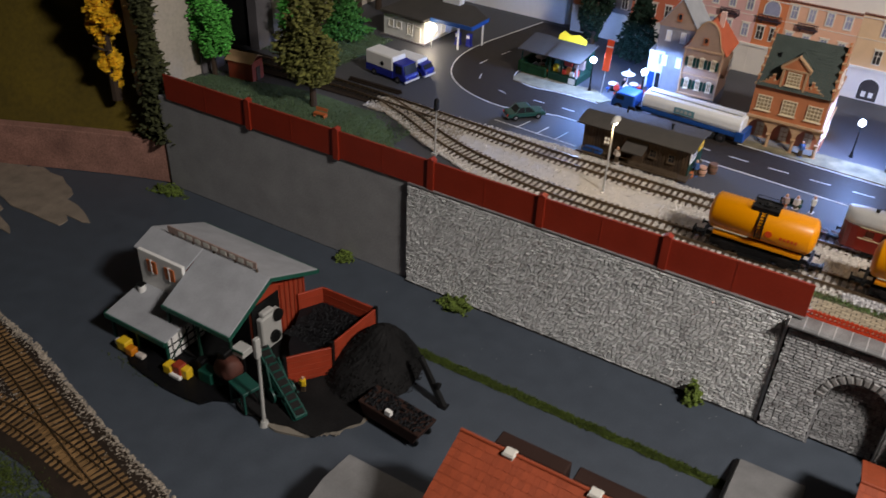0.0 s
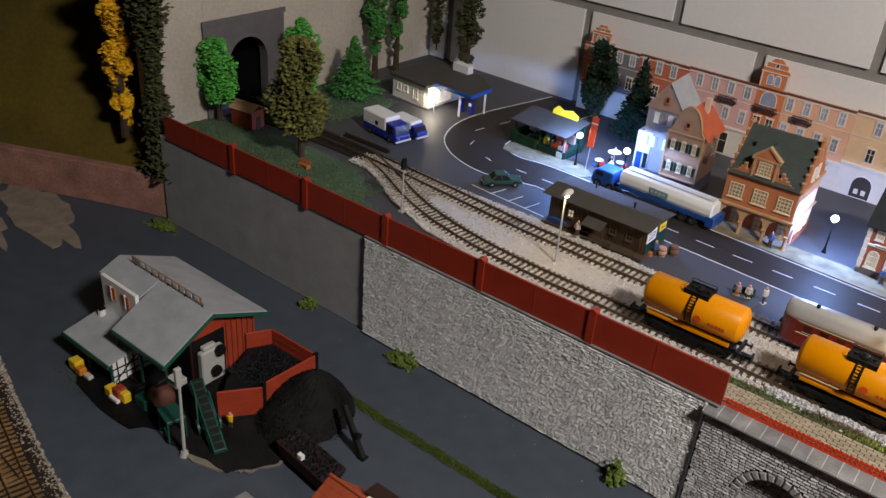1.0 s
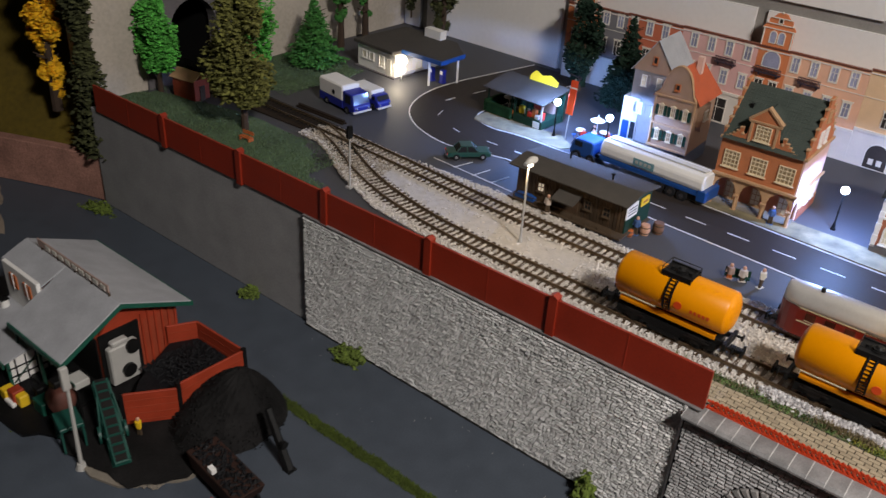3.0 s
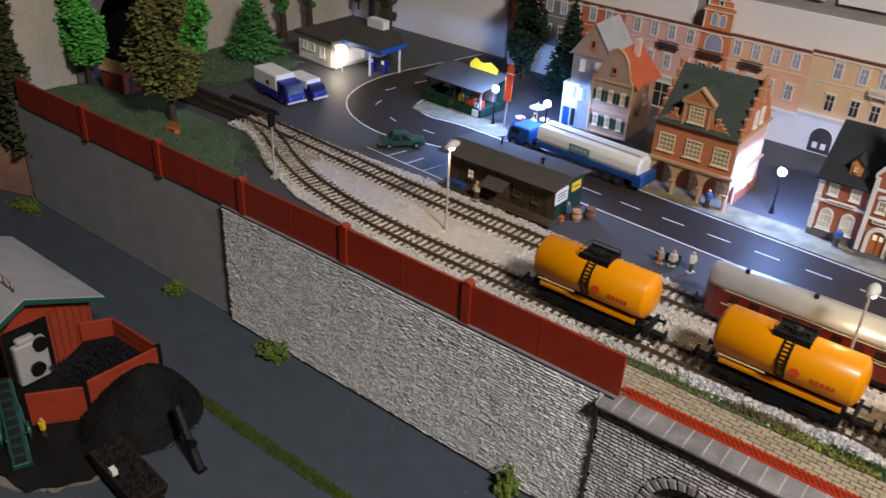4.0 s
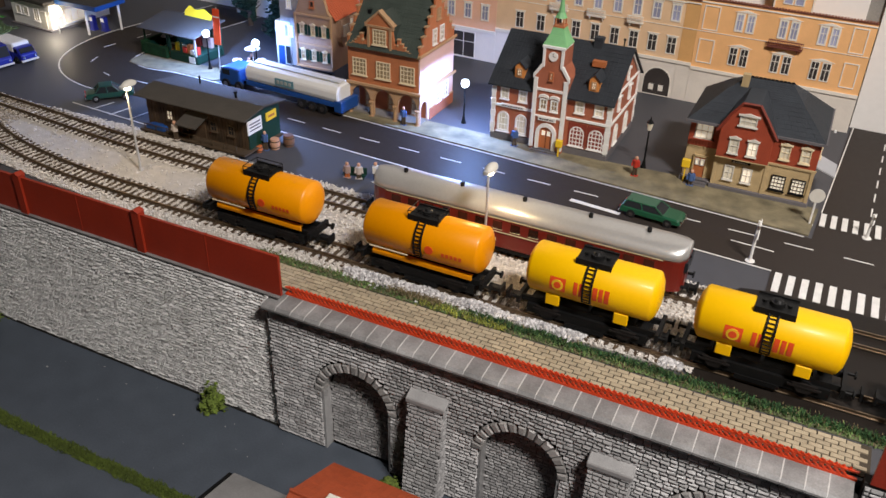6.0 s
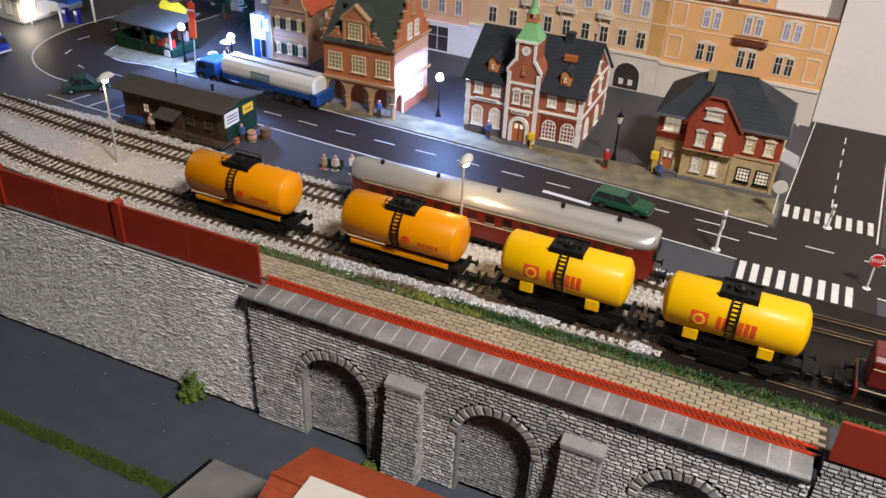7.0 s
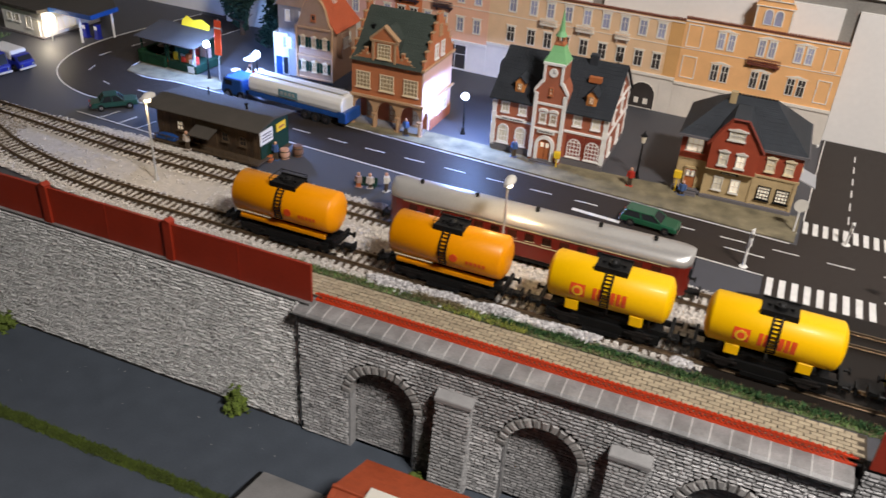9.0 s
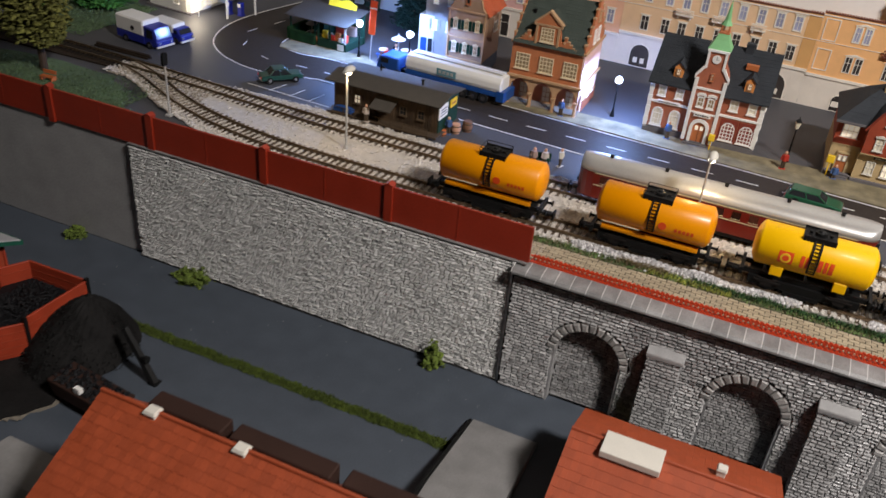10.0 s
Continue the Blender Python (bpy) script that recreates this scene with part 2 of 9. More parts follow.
    ("brown_barrel", (0.16, 0.08, 0.045), 0.7, dict(grain=900, vary=0.3)),
    ("card_orange", (0.682, 0.220, 0.083), 0.75, dict(grain=900, vary=0.15, bump=0.05)),
    ("card_red", (0.572, 0.154, 0.077), 0.75, dict(grain=900, vary=0.15, bump=0.05)),
    ("card_pink", (0.748, 0.440, 0.396), 0.75, dict(grain=900, vary=0.15, bump=0.05)),
    ("card_salmon", (0.825, 0.473, 0.308), 0.75, dict(grain=900, vary=0.15, bump=0.05)),
    ("card_tan", (0.792, 0.539, 0.319), 0.75, dict(grain=900, vary=0.15, bump=0.05)),
    ("card_gold", (0.860, 0.473, 0.198), 0.75, dict(grain=900, vary=0.15, bump=0.05)),
    ("card_stone", (0.726, 0.660, 0.572), 0.75, dict(grain=900, vary=0.15, bump=0.05)),
    ("card_slate", (0.20, 0.19, 0.20), 0.75, dict(grain=900, vary=0.25, bump=0.05)),
    ("card_trim", (0.80, 0.74, 0.64), 0.75, dict(grain=900, vary=0.12, bump=0.05)),
    ("eave_red", (0.22, 0.075, 0.045), 0.7, dict(grain=900, vary=0.3, bump=0.1)),
    ("balcony_dark", (0.055, 0.035, 0.045), 0.6, dict(grain=900, vary=0.2, bump=0.05)),
    ("card_ochre", (0.660, 0.363, 0.132), 0.75, dict(grain=900, vary=0.15, bump=0.05)),
    ("card_glass", (0.31, 0.32, 0.44), 0.5, dict(grain=900, vary=0.4, bump=0, piece=0.5)),
    ("card_dark", (0.045, 0.038, 0.035), 0.6, dict(grain=900, vary=0.4, bump=0, piece=0.5)),
):
    M[key] = material(key, colour, rough, **kw)
M["led"] = material("led", (0.75, 0.87, 1.0), 0.4, emit=12.0, vary=0.0, bump=0)
M["bulb"] = material("bulb", (1.0, 0.84, 0.58), 0.4, emit=9.0, vary=0.0, bump=0)
M["lit_window"] = material("lit_window", (1.0, 0.88, 0.70), 0.4, emit=0.28, vary=0.3, bump=0)
M["lit_sign"] = material("lit_sign", (0.60, 0.80, 1.0), 0.4, emit=0.4, vary=0.1, bump=0)

# ---- mesh tools ----


def bx(bm, x0, x1, y0, y1, z0, z1, m=None):
    vs = [bm.verts.new((x, y, z)) for z in (z0, z1) for y in (y0, y1) for x in (x0, x1)]
    for f in ((0, 2, 3, 1), (4, 5, 7, 6), (0, 1, 5, 4), (2, 6, 7, 3), (0, 4, 6, 2), (1, 3, 7, 5)):
        bm.faces.new([vs[i] for i in f])
    if m is not None:
        bmesh.ops.transform(bm, matrix=m, verts=vs)
    return vs


def prism(bm, pts, axis, a0, a1, m=None):
    """Extrudes an outline: (x, z) along y, (y, z) along x or (x, y) along z."""
    def put(p, a):
        return {"y": (p[0], a, p[1]), "x": (a, p[0], p[1]), "z": (p[0], p[1], a)}[axis]
    lo, hi = [bm.verts.new(put(p, a0)) for p in pts], [bm.verts.new(put(p, a1)) for p in pts]
    made = [bm.faces.new(lo), bm.faces.new(hi)]
    for i in range(len(pts)):
        j = (i + 1) % len(pts)
        made.append(bm.faces.new((lo[i], lo[j], hi[j], hi[i])))
    bmesh.ops.recalc_face_normals(bm, faces=made)
    if m is not None:
        bmesh.ops.transform(bm, matrix=m, verts=lo + hi)
    return lo + hi


def rod(bm, p0, p1, r0, r1=None, n=10, dome=0.0):
    """A round bar between two points; dome rounds its ends over that length."""
    r1 = r0 if r1 is None else r1
    p0, p1 = Vector(p0), Vector(p1)
    d = p1 - p0
    q = d.to_track_quat("Z", "Y").to_matrix()
    length = d.length
    rings = [(0.0, r0), (length, r1)]
    if dome:
        rings = [(-dome, r0 * 0.35), (-dome * 0.75, r0 * 0.7), (-dome * 0.3, r0 * 0.93), (0, r0), (length, r1),
                 (length + dome * 0.3, r1 * 0.93), (length + dome * 0.75, r1 * 0.7), (length + dome, r1 * 0.35)]
    loops = [[bm.verts.new(p0 + q @ Vector((r * math.cos(2 * math.pi * i / n), r * math.sin(2 * math.pi * i / n), h))) for i in range(n)] for h, r in rings]
    for a, b in zip(loops, loops[1:]):
        for i in range(n):
            bm.faces.new((a[i], a[(i + 1) % n], b[(i + 1) % n], b[i]))
    bm.faces.new(loops[0][::-1])
    bm.faces.new(loops[-1])
    return [v for lp in loops for v in lp]


def ball(bm, c, r, sz=1.0, u=12, v=8):
    made = bmesh.ops.create_uvsphere(bm, u_segments=u, v_segments=v, radius=r)["verts"]
    for k in made:
        k.co = Vector(c) + Vector((k.co.x, k.co.y, k.co.z * sz))
    return made


def arch_points(cx, z0, spring, half, n=10):
    """The outline of a round-headed opening, from its left foot over the top to its right foot."""
    pts = [(cx - half, z0)]
    pts += [(cx - half * math.cos(math.pi * i / n), spring + half * math.sin(math.pi * i / n)) for i in range(n + 1)]
    return pts + [(cx + half, z0)]


def ring(bm, out, inn, y0, y1):
    """A closed frame between two outlines of (x, z), as one joined solid."""
    k = [[bm.verts.new((p[0], y, p[1])) for p in pts] for y in (y0, y1) for pts in (out, inn)]
    for i in range(len(out)):
        j = (i + 1) % len(out)
        for a, b in ((k[0], k[1]), (k[1], k[3]), (k[3], k[2]), (k[2], k[0])):
            bm.faces.new((a[i], a[j], b[j], b[i]))
    bmesh.ops.recalc_face_normals(bm, faces=bm.faces)


def part(name, bm, mat, parent=None, label="", smooth=False, bevel=0.0):
    me = bpy.data.meshes.new(name)
    bm.normal_update()
    bm.to_mesh(me)
    bm.free()
    me.materials.append(M[mat] if isinstance(mat, str) else mat)
    if smooth:
        me.polygons.foreach_set("use_smooth", [True] * len(me.polygons))
    ob = new(name, me)
    if parent is not None:
        ob.parent = parent
    if bevel:
        mod = ob.modifiers.new("soft_edges", "BEVEL")
        mod.width, mod.segments, mod.limit_method = bevel, 1, "ANGLE"
    if label:
        ob["label"] = label
    return ob


def raw(name, verts, faces, mat, parent=None, label=""):
    me = bpy.data.meshes.new(name)
    me.from_pydata(verts, [], faces)
    me.materials.append(M[mat])
    ob = new(name, me)
    if parent is not None:
        ob.parent = parent
    if label:
        ob["label"] = label
    return ob


def thing(name, m, label, category, group=""):
    ob = new(name)
    ob.empty_display_size = 0.01
    ob.matrix_basis = m
    return tagged(ob, label, category, group)


def built(name, *boxes, mat, parent=None, label="", bevel=0.0):
    """One mesh out of boxes (x0, x1, y0, y1, z0, z1)."""
    bm = bmesh.new()
    for b in boxes:
        bx(bm, *b)
    return part(name, bm, mat, parent, label, bevel=bevel)


def structure(ob, label, category):
    return tagged(ob, label, category, kind="structure")


def stuff(ob, label, category):
    return tagged(ob, label, category, kind="stuff")

# ---- the setting ----
Z_YARD = -0.12


def ribbon(name, pts, width, z, mat, thick=0.0004, parent=None):
    """A flat painted or laid strip along a line of points."""
    bm, left, right = bmesh.new(), [], []
    for i, p in enumerate(pts):
        a, b = Vector(pts[max(i - 1, 0)]), Vector(pts[min(i + 1, len(pts) - 1)])
        d = (b - a).normalized()
        side = Vector((-d.y, d.x)) * width / 2
        left.append(Vector(p) + side), right.append(Vector(p) - side)
    prism(bm, left + right[::-1], "z", z, z + thick)
    return part(name, bm, mat, parent)


def curve(pts, steps=8):
    """Catmull-Rom points through a line of plan points."""
    out, p = [], [Vector(q) for q in (pts[0], *pts, pts[-1])]
    for i in range(1, len(p) - 2):
        for k in range(steps):
            t = k / steps
            out.append(0.5 * ((2 * p[i]) + (p[i + 1] - p[i - 1]) * t + (2 * p[i - 1] - 5 * p[i] + 4 * p[i + 1] - p[i + 2]) * t * t + (3 * p[i] - p[i - 1] - 3 * p[i + 1] + p[i + 2]) * t ** 3))
    return out + [p[-1]]


def even(pts, step):
    """Points and directions at even steps along a line."""
    out, rest = [], 0.0
    for a, b in zip(pts, pts[1:]):
        d = (b - a).length
        while rest <= d:
            out.append((a + (b - a) * (rest / d), (b - a).normalized()))
            rest += step
        rest -= d
    return out


structure(built("floor", (-1.35, 1.3, -0.80, 0.0, -0.16, Z_YARD), mat="yard"), "dark grey painted board of the lower yard", "floor")
structure(built("ground", (-0.79, 1.3, 0.006, 0.60, -0.16, 0.0), mat="street"), "grey painted street board of the upper town level", "ground")

# the unseen hobby room round the layout, near black to cut bounced light
structure(built("room_floor", (-2.2, 2.6, -2.6, 0.9, -1.02, -1.0), mat="room"), "unseen room floor, near black to cut bounced light", "floor")
structure(built("wall_south", (-2.2, 2.6, -2.65, -2.6, -1.0, 1.78), mat="room"), "unseen room wall, near black to cut bounced light", "wall")
structure(built("wall_east", (2.6, 2.65, -2.6, 0.9, -1.0, 1.78), mat="room"), "unseen room wall, near black to cut bounced light", "wall")
structure(built("wall_west", (-2.25, -2.2, -2.6, 0.9, -1.0, 1.78), mat="room"), "unseen room wall, near black to cut bounced light", "wall")
structure(built("ceiling", (-2.2, 2.6, -2.6, 0.9, 1.78, 1.83), mat="room"), "unseen room ceiling, near black to cut bounced light", "ceiling")

# the white block wall behind the town; its joints are the backing seen between the blocks
NORTH = pose(0, 0.531, 0, 0, 0, -1.72)
wall_north = built("wall_north", (-2.2, 2.6, 0.004, 0.20, -1.0, 1.78), mat="mortar")
wall_north.matrix_basis = NORTH
structure(wall_north, "white block wall with broad grey mortar joints", "wall")

# ---- retaining walls ----
structure(built("wall_retaining_west", (-0.752, -0.392, 0.0, 0.006, Z_YARD, 0.003), mat="smooth_wall", bevel=0.0006), "smooth grey retaining wall under the red fence", "wall")
wall_rubble = structure(built("wall_retaining_middle", (-0.392, -0.010, -0.0020, 0.006, Z_YARD, 0.0015), mat="joint"), "rough grey rubble retaining wall", "wall")

ARCH_X, ARCH_R, ARCH_RING, ARCH_SPRING = (0.060, 0.182, 0.304), 0.0265, 0.0075, -0.0655
EAST0, EAST1, FACE = -0.010, 0.368, -0.0065


def arcade_wall():
    """The front of the arcade with three round-headed niches, from outlines between the niches."""
    bm = bmesh.new()
    edges = [EAST0] + [x for x in ARCH_X] + [EAST1]
    top = -0.006
    for i in range(len(edges) - 1):
        pts = []
        if i == 0:
            pts += [(edges[0], Z_YARD), (edges[0], top)]
        else:
            half = arch_points(edges[i], Z_YARD, ARCH_SPRING, ARCH_R, 16)
            pts += half[::-1][:10]
            pts += [(edges[i], top)]
        if i == len(edges) - 2:
            pts += [(edges[-1], top), (edges[-1], Z_YARD)]
        else:
            half = arch_points(edges[i + 1], Z_YARD, ARCH_SPRING, ARCH_R, 16)
            pts += [(edges[i + 1], top)] + half[:10][::-1]
        prism(bm, pts, "y", FACE, 0.0055)
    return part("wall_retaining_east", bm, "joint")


wall_arcade = structure(arcade_wall(), "grey stone arcade retaining wall with blind arches", "wall")
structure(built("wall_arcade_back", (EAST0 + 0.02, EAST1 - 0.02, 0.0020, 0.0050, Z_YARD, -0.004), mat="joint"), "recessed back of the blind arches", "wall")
wall_far = structure(built("wall_retaining_far_east", (EAST1 + 0.0005, 1.3, -0.001, 0.006, Z_YARD, 0.006), mat="joint"), "grey stone retaining wall beyond the arcade", "wall")


def strips():
    """Painted and laid surfaces of the town level."""
    def road_y(x, off):
        return 0.2173 - 0.064 * x + off
    bm = bmesh.new()
    south = [(x, road_y(x, 0.0)) for x in (1.2, 0.4, 0.0, -0.3)] + [(-0.345, 0.236), (-0.405, 0.222), (-0.46, 0.236), (-0.50, 0.266), (-0.522, 0.305), (-0.531, 0.350), (-0.528, 0.40), (-0.518, 0.45), (-0.50, 0.535)]
    north = [(-0.41, 0.532), (-0.425, 0.44), (-0.438, 0.36), (-0.439, 0.330), (-0.43, 0.309), (-0.40, 0.298), (-0.36, 0.303), (-0.30, 0.301)] + [(x, road_y(x, 0.066)) for x in (-0.2, 0.0, 0.2, 0.318)]
    north += [(0.331, 0.5235), (0.406, 0.5215), (0.398, 0.272), (1.2, road_y(1.2, 0.066))]
    prism(bm, south + north, "z", 0.0, 0.0004)
    structure(part("road", bm, "road"), "dark asphalt model road with white markings", "road")
    edge = curve(south[2:], 6)
    ob = ribbon("road_edge_line", edge, 0.0016, 0.0004, "line", 0.0002)
    structure(ob, "thin white edge line of the road", "road marking")
    ob = ribbon("road_edge_line", [Vector(p) for p in south[:3]], 0.0014, 0.0004, "line", 0.0002)
    structure(ob, "thin white edge line of the road", "road marking")
    ob = ribbon("road_edge_line", curve(north[:11], 6), 0.0014, 0.0004, "line", 0.0002)
    structure(ob, "thin white edge line of the road", "road marking")
    ob = ribbon("road_edge_line", [Vector((x, road_y(x, 0.0655))) for x in (-0.1, 0.1, 0.312)], 0.0013, 0.0004, "line", 0.0002)
    structure(ob, "thin white edge line of the road", "road marking")
    ob = ribbon("road_edge_line", [Vector((0.321, 0.312)), Vector((0.333, 0.519))], 0.001, 0.0004, "line", 0.0002)
    structure(ob, "thin white edge line of the road", "road marking")
    ob = ribbon("road_edge_line", [Vector((0.395, 0.275)), Vector((0.405, 0.518))], 0.0013, 0.0004, "line", 0.0002)
    structure(ob, "thin white edge line of the road", "road marking")

    def dash(a, b, w=0.0012):
        return tagged(ribbon("lane_dash", [Vector(a), Vector(b)], w, 0.0004, "line", 0.0002), "short white dash on the dark road", "road marking", "lane dashes", "structure")
    def middle(x):
        return 0.2514 - 0.020 * x if x > -0.11 else 0.2536 - 0.064 * (x + 0.11)
    for k in range(-9, 11):
        x = 0.0825 + k * 0.0434
        dash((x, middle(x)), (x + 0.0215, middle(x + 0.0215)))
    dash((0.2610, 0.2297), (0.2940, 0.2276))
    bm = bmesh.new()
    prism(bm, [(0.296, 0.1685), (0.396, 0.1685), (0.396, 0.203), (0.296, 0.209)], "z", 0.0, 0.0008)
    structure(part("road_patch", bm, "road"), "dark asphalt under the zebra crossing", "road")
    for k in range(6):
        dash((0.3585 + k * 0.001, 0.325 + k * 0.03), (0.359 + k * 0.001, 0.341 + k * 0.03))
    for a, b in (((-0.43, 0.264), (-0.418, 0.260)), ((-0.469, 0.283), (-0.474, 0.298)), ((-0.494, 0.328), (-0.492, 0.345)), ((-0.486, 0.375), (-0.482, 0.395)), ((-0.38, 0.262), (-0.365, 0.262)), ((-0.342, 0.262), (-0.325, 0.261))):
        dash(a, b)
    # bay lines of the car park and the short marks beside the station
    for a, b in (((-0.392, 0.184), (-0.285, 0.177)), ((-0.336, 0.178), (-0.331, 0.203)), ((-0.362, 0.180), (-0.356, 0.205)), ((-0.312, 0.178), (-0.307, 0.203))):
        tagged(ribbon("parking_line", [Vector(a), Vector(b)], 0.0012, 0.0004, "line", 0.0002), "thin white parking line on grey asphalt", "road marking", "parking lines", "structure")
    tagged(ribbon("stop_bar", [Vector((0.128, 0.232)), Vector((0.172, 0.228))], 0.0045, 0.0004, "line", 0.0002), "broad white bar painted on the road", "road marking", "", "structure")

    def zebra(x0, x1, y0, y1, n, along):
        root = new("crosswalk")
        structure(root, "white zebra stripes on the dark road", "crosswalk")
        for i in range(n):
            t0, t1 = i / n, (i + 0.52) / n
            bm = bmesh.new()
            if along == "x":
                bx(bm, x0 + (x1 - x0) * t0, x0 + (x1 - x0) * t1, y0, y1, 0.0008, 0.0011)
            else:
                bx(bm, x0, x1, y0 + (y1 - y0) * t0, y0 + (y1 - y0) * t1, 0.0008, 0.0011)
            part("stripe", bm, "line", root)
    zebra(0.299, 0.384, 0.170, 0.197, 9, "x")
    zebra(0.321, 0.396, 0.287, 0.310, 9, "x")
    zebra(0.402, 0.470, 0.208, 0.273, 10, "y")

    # dark plate in which the rails run beside the road
    bm = bmesh.new()
    prism(bm, [(0.266, 0.048), (0.36, 0.046), (1.2, 0.046), (1.2, 0.168), (0.300, 0.168), (0.280, 0.163), (0.270, 0.150)], "z", 0.0, 0.0014)
    structure(part("crossing_plate", bm, "crossing"), "dark brown plate round the rails at the crossing", "ground")
    bm = bmesh.new()
    prism(bm, [(0.4005, 0.273), (1.2, 0.212), (1.2, 0.4965), (0.4075, 0.5205)], "z", 0.0, 0.0006)
    structure(part("earth_patch", bm, "dark_earth"), "dark brown earth beside the side road", "ground")
    # pavements
    for pts in ([(-0.142, 0.294), (0.0, 0.286), (0.315, 0.266), (0.318, 0.316), (0.20, 0.322), (0.14, 0.318), (-0.142, 0.322)],
                [(-0.436, 0.315), (-0.43, 0.303), (-0.40, 0.299), (-0.36, 0.304), (-0.31, 0.303), (-0.30, 0.318), (-0.33, 0.338), (-0.37, 0.334), (-0.432, 0.345)]):
        bm = bmesh.new()
        prism(bm, pts, "z", 0.0, 0.0012)
        structure(part("pavement", bm, "pavement"), "sandy tan pavement with a low kerb", "pavement")


strips()

# ---- the mountain face in the west, with the railway tunnel ----


def mountain():
    px, y0, y1 = -0.765, 0.018, 0.575
    bm = bmesh.new()
    for a, b, z in ((y0, 0.088, -0.02), (0.218, y1, -0.02)):
        bx(bm, px - 0.05, px, a, b, z, 0.45)
    bx(bm, px - 0.05, px, 0.088, 0.218, 0.126, 0.45)
    structure(part("mountain_face", bm, "plaster", bevel=0.002), "pale plaster mountain face behind the trees", "rock face")
    root = new("tunnel_portal")
    structure(root, "dark grey tunnel portal with a black opening", "tunnel portal")
    cy, r, spring = 0.1555, 0.033, 0.067
    bm = bmesh.new()
    half = arch_points(cy, -0.002, spring, r, 16)
    prism(bm, [(0.084, -0.002), (0.084, 0.129), (cy, 0.129)] + half[:10][::-1], "x", px - 0.012, px + 0.004)
    prism(bm, [(0.220, -0.002), (0.220, 0.129), (cy, 0.129)] + half[9:], "x", px - 0.012, px + 0.004)
    part("portal_front", bm, "portal", root, "dark grey portal front")
    # lining coloured black to put in the darkness of the tunnel
    bm = bmesh.new()
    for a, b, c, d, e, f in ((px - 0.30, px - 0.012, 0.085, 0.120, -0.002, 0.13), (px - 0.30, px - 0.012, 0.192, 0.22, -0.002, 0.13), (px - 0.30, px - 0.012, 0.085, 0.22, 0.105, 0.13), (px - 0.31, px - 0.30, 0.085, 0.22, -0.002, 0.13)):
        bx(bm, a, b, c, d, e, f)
    part("tunnel_lining", bm, "tunnel_black", root, "tunnel lining with the inner darkness put into its colour")
    bm = bmesh.new()
    bx(bm, px + 0.004, px + 0.0055, 0.082, 0.222, 0.124, 0.131)
    part("portal_coping", bm, "portal", root)


mountain()


def hill():
    """The olive slope above a low brick wall in the north-west corner of the yard."""
    base = curve([(-0.750, 0.004), (-0.80, -0.012), (-0.868, -0.040), (-0.954, -0.079), (-1.06, -0.128), (-1.30, -0.245)], 8)
    bm = bmesh.new()
    outer = [p + Vector((-0.008, 0.012)) for p in base]
    prism(bm, [tuple(p) for p in base] + [tuple(p) for p in outer[::-1]], "z", Z_YARD, -0.062)
    structure(part("wall_hill_foot", bm, "hill_brick", bevel=0.001), "low weathered red brick wall at the foot of the hill", "wall")
    bm = bmesh.new()
    rows = []
    for i in range(26):
        t = i / 25
        row = []
        for p in outer:
            q = p + Vector((-0.40, 0.42)) * t * 0.62
            k = 0.012 * noise.noise(Vector((q.x * 16, q.y * 16, t * 5))) + 0.004 * noise.noise(Vector((q.x * 70, q.y * 70, t * 20)))
            row.append(bm.verts.new((q.x, q.y, -0.064 + 0.42 * t + k * min(1, t * 8))))
        rows.append(row)
    for a, b in zip(rows, rows[1:]):
        for j in range(len(a) - 1):
            bm.faces.new((a[j], a[j + 1], b[j + 1], b[j]))
    structure(part("hillside", bm, "hill", smooth=True), "steep olive-brown hillside of flocked turf", "hillside")
    # a second portal of pale stone at the far end of the wall
    root = new("tunnel_portal")
    structure(root, "pale stone arch of a lower tunnel", "tunnel portal")
    root.matrix_basis = pose(-1.040, -0.122, Z_YARD, 0, 0, 25)
    for i in range(9):
        a0, a1 = math.pi * (i + 0.04) / 9, math.pi * (i + 0.96) / 9
        bm = bmesh.new()
        prism(bm, [(math.cos(a) * r, 0.045 + math.sin(a) * r) for a, r in ((a0, 0.034), (a0, 0.046), (a1, 0.046), (a1, 0.034))], "y", -0.010, 0.004)
        part("arch_stone", bm, "concrete", root)
    for s in (-1, 1):
        part("jamb", (lambda b: (bx(b, s * 0.040 - 0.006, s * 0.040 + 0.006, -0.010, 0.004, 0, 0.045), b)[1])(bmesh.new()), "concrete", root)
    # flat black sheet in place of the dark tunnel inside
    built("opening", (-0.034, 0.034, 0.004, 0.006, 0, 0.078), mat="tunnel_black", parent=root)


hill()


def patch(name, cx, cy, rx, ry, z, mat, label, category, turn=0.0, n=40, rough=0.35, seed=0.0, thick=0.0012):
    """A flat spot with an uneven rim."""
    pts = []
    for i in range(n):
        a = 2 * math.pi * i / n
        k = 1 + rough * noise.noise(Vector((math.cos(a) * 1.7 + seed, math.sin(a) * 1.7, seed))) + rough * 0.5 * noise.noise(Vector((math.cos(a) * 6 + seed, math.sin(a) * 6, seed)))
        u, v = math.cos(a) * rx * k, math.sin(a) * ry * k
        c, s = math.cos(turn), math.sin(turn)
        pts.append((cx + u * c - v * s, cy + u * s + v * c))
    bm = bmesh.new()
    prism(bm, pts, "z", z, z + thick)
    return structure(part(name, bm, mat), label, category)


